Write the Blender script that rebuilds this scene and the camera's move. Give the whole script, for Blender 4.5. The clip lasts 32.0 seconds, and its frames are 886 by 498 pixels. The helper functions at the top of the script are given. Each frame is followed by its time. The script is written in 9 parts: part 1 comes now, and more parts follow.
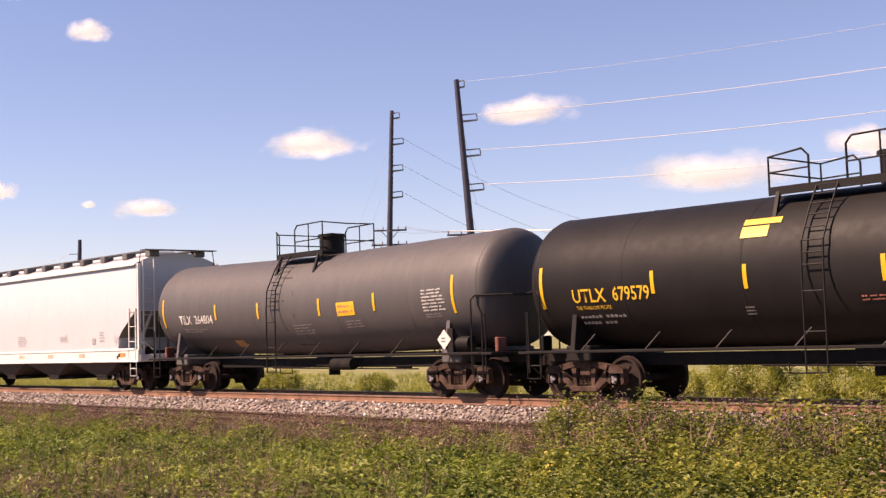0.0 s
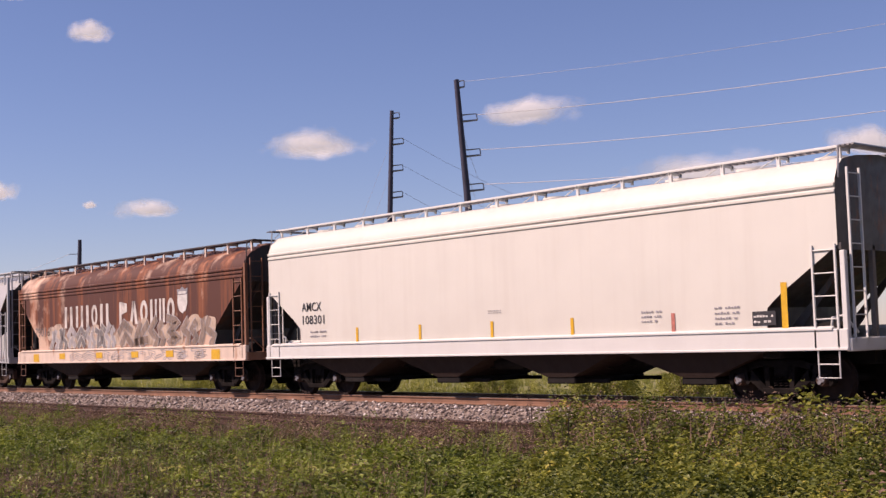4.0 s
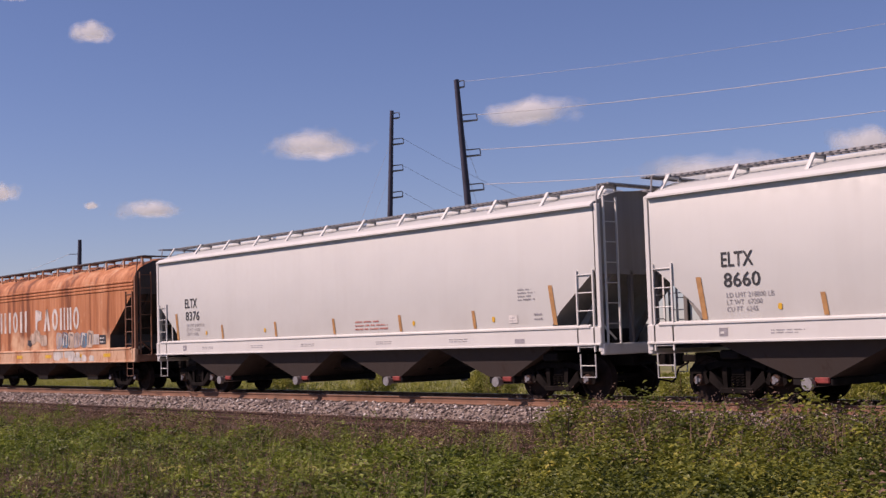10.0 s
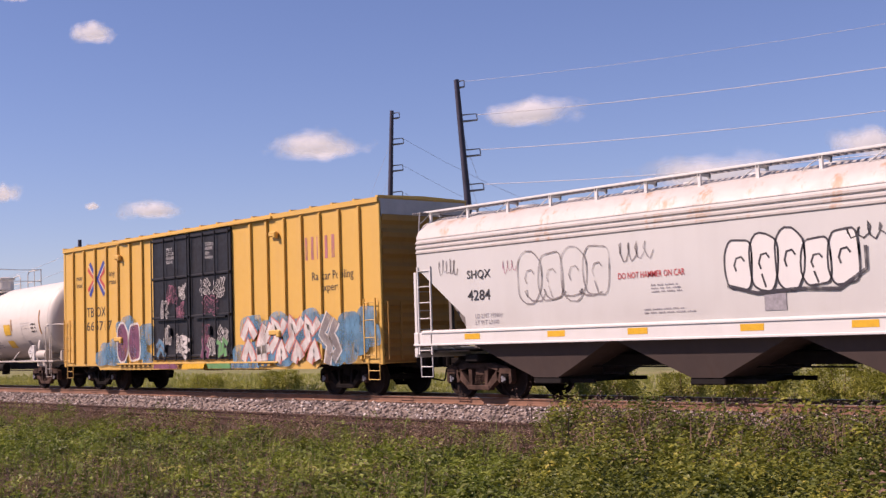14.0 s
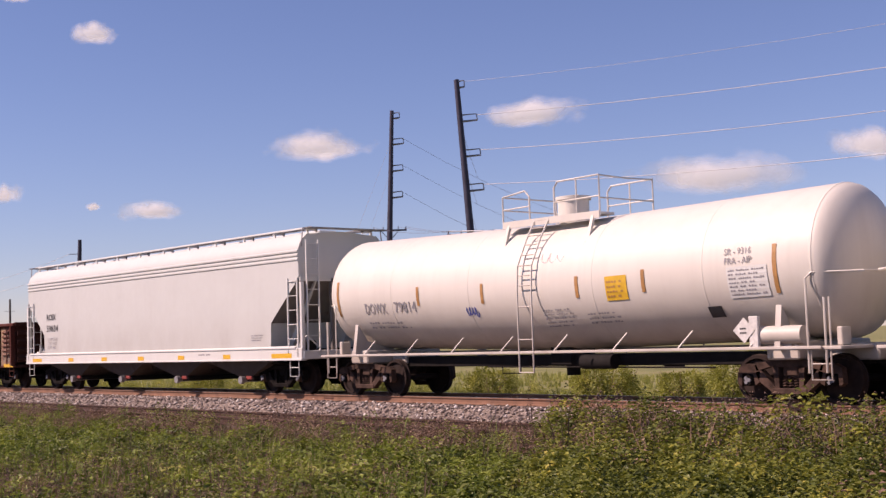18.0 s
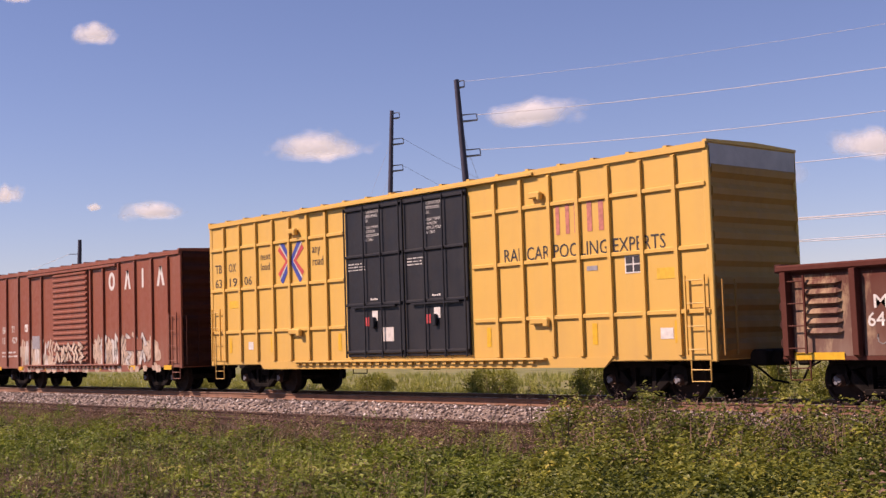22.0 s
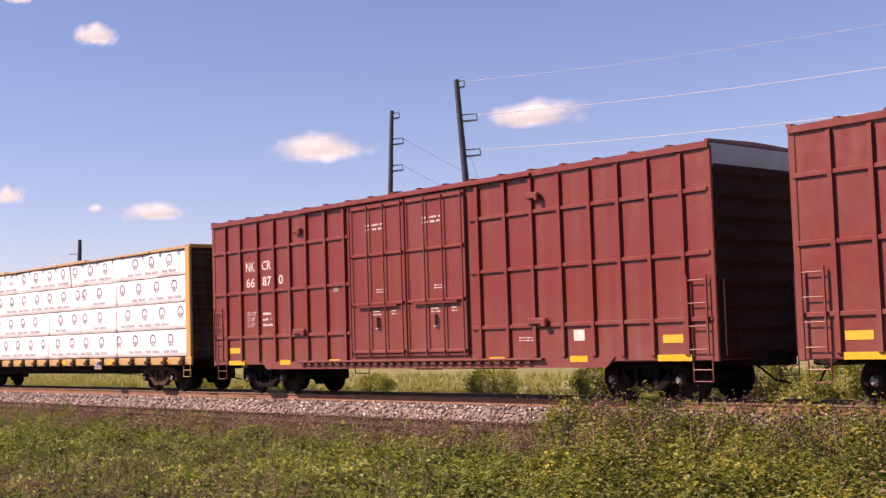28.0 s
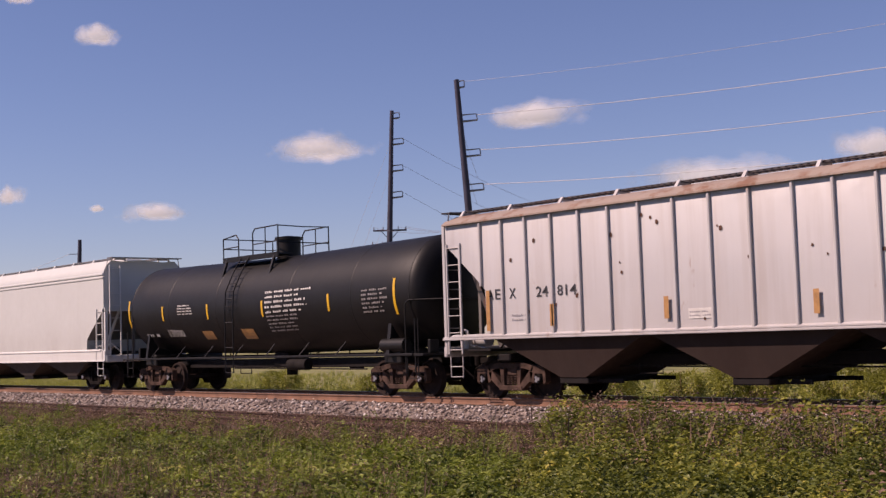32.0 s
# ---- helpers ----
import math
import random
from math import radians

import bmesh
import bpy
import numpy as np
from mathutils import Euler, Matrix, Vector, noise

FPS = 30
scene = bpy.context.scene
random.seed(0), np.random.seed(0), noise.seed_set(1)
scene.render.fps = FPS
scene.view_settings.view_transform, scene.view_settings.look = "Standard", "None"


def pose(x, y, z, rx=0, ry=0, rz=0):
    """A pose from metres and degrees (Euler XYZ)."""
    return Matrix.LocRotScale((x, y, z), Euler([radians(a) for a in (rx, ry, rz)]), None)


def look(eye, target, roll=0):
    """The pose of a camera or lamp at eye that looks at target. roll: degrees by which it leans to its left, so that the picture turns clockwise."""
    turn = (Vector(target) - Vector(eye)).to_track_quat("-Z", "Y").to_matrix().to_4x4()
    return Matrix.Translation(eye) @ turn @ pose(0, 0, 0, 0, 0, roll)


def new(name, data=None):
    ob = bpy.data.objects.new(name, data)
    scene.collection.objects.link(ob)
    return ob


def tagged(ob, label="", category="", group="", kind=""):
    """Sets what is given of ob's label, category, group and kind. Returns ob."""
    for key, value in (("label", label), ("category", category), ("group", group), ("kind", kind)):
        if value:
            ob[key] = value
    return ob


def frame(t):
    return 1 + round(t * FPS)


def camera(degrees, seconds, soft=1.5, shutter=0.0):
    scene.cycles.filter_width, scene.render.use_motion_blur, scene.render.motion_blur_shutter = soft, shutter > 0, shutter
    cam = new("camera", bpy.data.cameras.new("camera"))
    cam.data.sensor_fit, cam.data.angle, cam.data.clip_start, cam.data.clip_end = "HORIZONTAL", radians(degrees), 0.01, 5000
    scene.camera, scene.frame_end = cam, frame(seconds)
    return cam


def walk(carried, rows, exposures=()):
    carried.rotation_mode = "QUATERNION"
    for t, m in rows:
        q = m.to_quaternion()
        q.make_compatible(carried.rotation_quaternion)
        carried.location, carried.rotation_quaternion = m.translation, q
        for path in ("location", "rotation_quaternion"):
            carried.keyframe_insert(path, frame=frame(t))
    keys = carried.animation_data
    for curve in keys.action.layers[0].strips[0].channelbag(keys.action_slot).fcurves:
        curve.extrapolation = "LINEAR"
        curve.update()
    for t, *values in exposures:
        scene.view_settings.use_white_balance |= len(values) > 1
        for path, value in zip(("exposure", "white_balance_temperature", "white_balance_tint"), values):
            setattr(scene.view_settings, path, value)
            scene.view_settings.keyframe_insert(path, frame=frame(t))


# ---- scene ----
# Camera: on a roadside, track axis along x, rail tops at z = 0, near side at negative y.
EYE = Vector((0.0, -21.24, 1.421))
AHEAD = Vector((-0.74933, 0.65837, 0.07106))
VIEW = look(EYE, EYE + AHEAD * 30, -1.802)
cam = camera(38.78, 32.0, 1.4)
walk(cam, [(0.0, VIEW), (32.0, VIEW)],
     [(0.0, 1.0, 7900, 40), (1.2, 0.99, 7900, 40), (2.2, 0.64, 7250, 41), (3.0, 0.41, 6950, 40), (3.5, 0.36, 6850, 40), (6.0, 0.21, 6680, 42), (7.0, 0.33, 6600, 41), (8.0, 0.38, 6610, 41), (9.0, 0.26, 6600, 41), (10.0, 0.04, 6580, 41), (12.0, 0.14, 6600, 41),
      (14.0, 0.41, 6660, 42), (18.0, 0.38, 6770, 42), (19.0, 0.42, 6740, 42), (20.0, 0.22, 6680, 42), (21.0, 0.23, 6870, 46), (22.8, 0.61, 7120, 42), (24.0, 0.61, 7120, 42), (25.0, 0.58, 7150, 45), (26.0, 0.28, 7060, 44), (29.0, 0.96, 7470, 45), (30.0, 0.46, 6970, 42), (31.0, 0.11, 6870, 42), (32.0, 0.18, 6870, 42)])

# Sky and sun: early afternoon, sun high behind the camera's left shoulder.
SUN_TO = Vector((-0.40, -0.60, 0.69)).normalized()
world = bpy.data.worlds.new("world")
scene.world = world
world.use_nodes = True
wn = world.node_tree
sky = wn.nodes.new("ShaderNodeTexSky")
sky.sky_type = "NISHITA"
sky.sun_disc = False
sky.sun_elevation = math.asin(SUN_TO.z)
sky.sun_rotation = math.atan2(SUN_TO.x, SUN_TO.y)
sky.air_density, sky.dust_density, sky.ozone_density = 1.0, 0.1, 6.0
wn.links.new(sky.outputs["Color"], wn.nodes["Background"].inputs["Color"])
wn.nodes["Background"].inputs["Strength"].default_value = 0.081
sun_data = bpy.data.lights.new("sun", "SUN")
sun_data.energy, sun_data.angle, sun_data.color = 5.0, radians(0.53), (1.0, 0.90, 0.70)
sun = new("sun", sun_data)
sun.matrix_world = look((-20, -40, 60), Vector((-20, -40, 60)) - SUN_TO)


# ---- materials ----
DULL = 0.78  # scales every base colour down, deepening shade against sky and sunlit sides


def material(name, rough=0.6, metal=0.0):
    m = bpy.data.materials.new(name)
    m.use_nodes = True
    b = m.node_tree.nodes["Principled BSDF"]
    b.inputs["Roughness"].default_value, b.inputs["Metallic"].default_value = rough, metal
    return m, m.node_tree, b


def nd(nt, kind, **kw):
    n = nt.nodes.new(kind)
    for k, v in kw.items():
        n.inputs[k].default_value = v
    return n


def coords(nt, scale=(1, 1, 1)):
    tc = nt.nodes.new("ShaderNodeTexCoord")
    mp = nd(nt, "ShaderNodeMapping", Scale=scale)
    nt.links.new(tc.outputs["Object"], mp.inputs["Vector"])
    return mp.outputs["Vector"]


def noise_at(nt, scale, detail=4.0, stretch=(1, 1, 1), rough=0.55):
    n = nd(nt, "ShaderNodeTexNoise", Scale=scale, Detail=detail, Roughness=rough)
    nt.links.new(coords(nt, stretch), n.inputs["Vector"])
    return n.outputs["Fac"]


def ramp(nt, fac, stops):
    r = nt.nodes.new("ShaderNodeValToRGB")
    es = r.color_ramp.elements
    rgba = [(*[v * DULL for v in c], 1) if len(c) == 3 else (c[0], c[0], c[0], 1) for _, c in stops]
    es[0].position, es[0].color = stops[0][0], rgba[0]
    es[1].position, es[1].color = stops[-1][0], rgba[-1]
    for (q, _), c in list(zip(stops, rgba))[1:-1]:
        es.new(q).color = c
    nt.links.new(fac, r.inputs["Fac"])
    return r.outputs["Color"]


def mix(nt, fac, a, b, kind="MIX"):
    m = nt.nodes.new("ShaderNodeMix")
    m.data_type, m.blend_type = "RGBA", kind
    for sock, v in ((m.inputs["Factor"], fac), (m.inputs["A"], a), (m.inputs["B"], b)):
        if isinstance(v, (int, float)):
            sock.default_value = v
        elif isinstance(v, tuple):
            sock.default_value = (*[q * DULL for q in v], 1)
        else:
            nt.links.new(v, sock)
    return m.outputs["Result"]


def bump(nt, b, height, strength=0.2, dist=0.01):
    n = nd(nt, "ShaderNodeBump", Strength=strength, Distance=dist)
    nt.links.new(height, n.inputs["Height"])
    nt.links.new(n.outputs["Normal"], b.inputs["Normal"])


def height_mask(nt, z0, z1):
    """0 below z0 and 1 above z1 in the thing's own space."""
    tc = nt.nodes.new("ShaderNodeTexCoord")
    sp = nt.nodes.new("ShaderNodeSeparateXYZ")
    nt.links.new(tc.outputs["Object"], sp.inputs["Vector"])
    mr = nd(nt, "ShaderNodeMapRange")
    mr.inputs["From Min"].default_value, mr.inputs["From Max"].default_value = z0, z1
    nt.links.new(sp.outputs["Z"], mr.inputs["Value"])
    return mr.outputs["Result"]


def paint(name, base, rust=(0.20, 0.075, 0.03), rusty=0.15, dust=(0.30, 0.25, 0.20), dusty=0.25, rough=0.5, streak=0.3, spots=0.0, relief=0.12, spec=0.5):
    """Weathered car paint: soft fading, vertical streaks, rust patches, dust thrown up on the lower part."""
    m, nt, b = material(name, rough)
    b.inputs["Specular IOR Level"].default_value = spec
    fade = noise_at(nt, 0.9, 5)
    col = mix(nt, ramp(nt, fade, [(0.3, (0.0,)), (0.75, (0.35,))]), base, tuple(min(1, c * 0.8 + 0.02) for c in base))
    st = noise_at(nt, 1.6, 6, (2.2, 2.2, 0.12), 0.6)
    col = mix(nt, ramp(nt, st, [(0.46, (0.0,)), (0.75, (streak,))]), col, tuple(0.45 * c + 0.55 * d for c, d in zip(base, dust)))
    rn = noise_at(nt, 2.3, 8, (1.0, 1.0, 0.35), 0.68)
    lo = 0.72 - 0.42 * rusty
    col = mix(nt, ramp(nt, rn, [(lo, (0.0,)), (lo + 0.1, (0.9,))]), col, rust)
    if spots:
        vn = noise_at(nt, 14, 3)
        col = mix(nt, ramp(nt, vn, [(0.74 - 0.1 * spots, (0.0,)), (0.77 - 0.1 * spots, (1.0,))]), col, tuple(c * 0.6 for c in rust))
    dn = nt.nodes.new("ShaderNodeMath")
    dn.operation = "MULTIPLY"
    nt.links.new(ramp(nt, height_mask(nt, 0.7, 2.4), [(0.0, (dusty,)), (1.0, (0.0,))]), dn.inputs[0])
    nt.links.new(ramp(nt, noise_at(nt, 1.3, 5, (1, 1, 0.6)), [(0.3, (0.3,)), (0.7, (1.0,))]), dn.inputs[1])
    col = mix(nt, dn.outputs[0], col, dust)
    nt.links.new(col, b.inputs["Base Color"])
    rr = noise_at(nt, 5, 4)
    nt.links.new(ramp(nt, rr, [(0.3, (rough - 0.8 * relief,)), (0.7, (rough + 1.2 * relief,))]), b.inputs["Roughness"])
    bump(nt, b, noise_at(nt, 1.8, 3), relief, 0.02)
    return m


def plain(name, base, rough=0.6, metal=0.0, vary=0.3, scale=6.0, relief=0.15, spec=0.5):
    m, nt, b = material(name, rough, metal)
    b.inputs["Specular IOR Level"].default_value = spec
    n = noise_at(nt, scale, 5)
    col = mix(nt, ramp(nt, n, [(0.3, (0.0,)), (0.7, (1.0,))]), tuple(c * (1 - vary) for c in base), tuple(min(1, c * (1 + vary * 0.6)) for c in base))
    nt.links.new(col, b.inputs["Base Color"])
    if relief:
        bump(nt, b, noise_at(nt, scale * 4, 4), relief, 0.01)
    return m


def rusty_hopper(name, dark, mid, pale, amount, bleach, cover):
    """Old oxide paint: vertical runs of dark brown and orange, bleached along the foot and at the trailing end."""
    m, nt, b = material(name, 0.7)
    b.inputs["Specular IOR Level"].default_value = 0.3
    runs = noise_at(nt, 0.9, 7, (1.6, 1.6, 0.10), 0.62)
    lit = tuple(min(1, a * 1.5 * (1 - bleach) + bleach * c) for a, c in zip(mid, pale))
    col = ramp(nt, runs, [(0.30, dark), (0.30 + 0.20 * cover, dark), (0.32 + 0.26 * cover, mid), (0.66, lit), (0.74, mid), (0.84, dark)])
    fine = noise_at(nt, 3.0, 8, (2.5, 2.5, 0.25), 0.65)
    col = mix(nt, ramp(nt, fine, [(0.45, (0.0,)), (0.75, (0.5,))]), col, dark)
    blot = noise_at(nt, 1.1, 6, (1, 1, 0.8), 0.6)
    tc = nt.nodes.new("ShaderNodeTexCoord")
    sp = nt.nodes.new("ShaderNodeSeparateXYZ")
    nt.links.new(tc.outputs["Object"], sp.inputs["Vector"])
    mr = nd(nt, "ShaderNodeMapRange")
    for k, v in zip(("From Min", "From Max", "To Min", "To Max"), (-7.6, -5.2, 0.15 * amount, 0.0)):
        mr.inputs[k].default_value = v
    nt.links.new(sp.outputs["X"], mr.inputs["Value"])
    total = blot
    for other in (ramp(nt, height_mask(nt, 1.0, 3.6), [(0.0, (0.32 * amount,)), (0.30, (0.20 * amount,)), (0.50, (0.02,)), (0.85, (0.0,)), (1.0, (0.06,))]), mr.outputs["Result"]):
        s = nt.nodes.new("ShaderNodeMath")
        s.operation = "ADD"
        nt.links.new(total, s.inputs[0])
        nt.links.new(other, s.inputs[1])
        total = s.outputs[0]
    col = mix(nt, ramp(nt, total, [(0.60, (0.0,)), (0.80, (0.85,))]), col, pale)
    nt.links.new(col, b.inputs["Base Color"])
    bump(nt, b, noise_at(nt, 6, 6), 0.3, 0.01)
    return m


def spray(name, base, worn=0.3, vary=0.3):
    """Spray paint, thin and flaked so that the coat under it shows through."""
    m, nt, b = material(name, 0.5)
    col = mix(nt, ramp(nt, noise_at(nt, 2.0, 5), [(0.3, (0.0,)), (0.7, (1.0,))]), tuple(c * (1 - vary) for c in base), tuple(min(1, c * (1 + vary * 0.6)) for c in base))
    nt.links.new(col, b.inputs["Base Color"])
    gap = ramp(nt, noise_at(nt, 3.2, 9, (1.3, 1.3, 0.5), 0.7), [(0.62 - 0.5 * worn, (0.95,)), (0.86 - 0.42 * worn, (0.25,))])
    nt.links.new(gap, b.inputs["Alpha"])
    return m


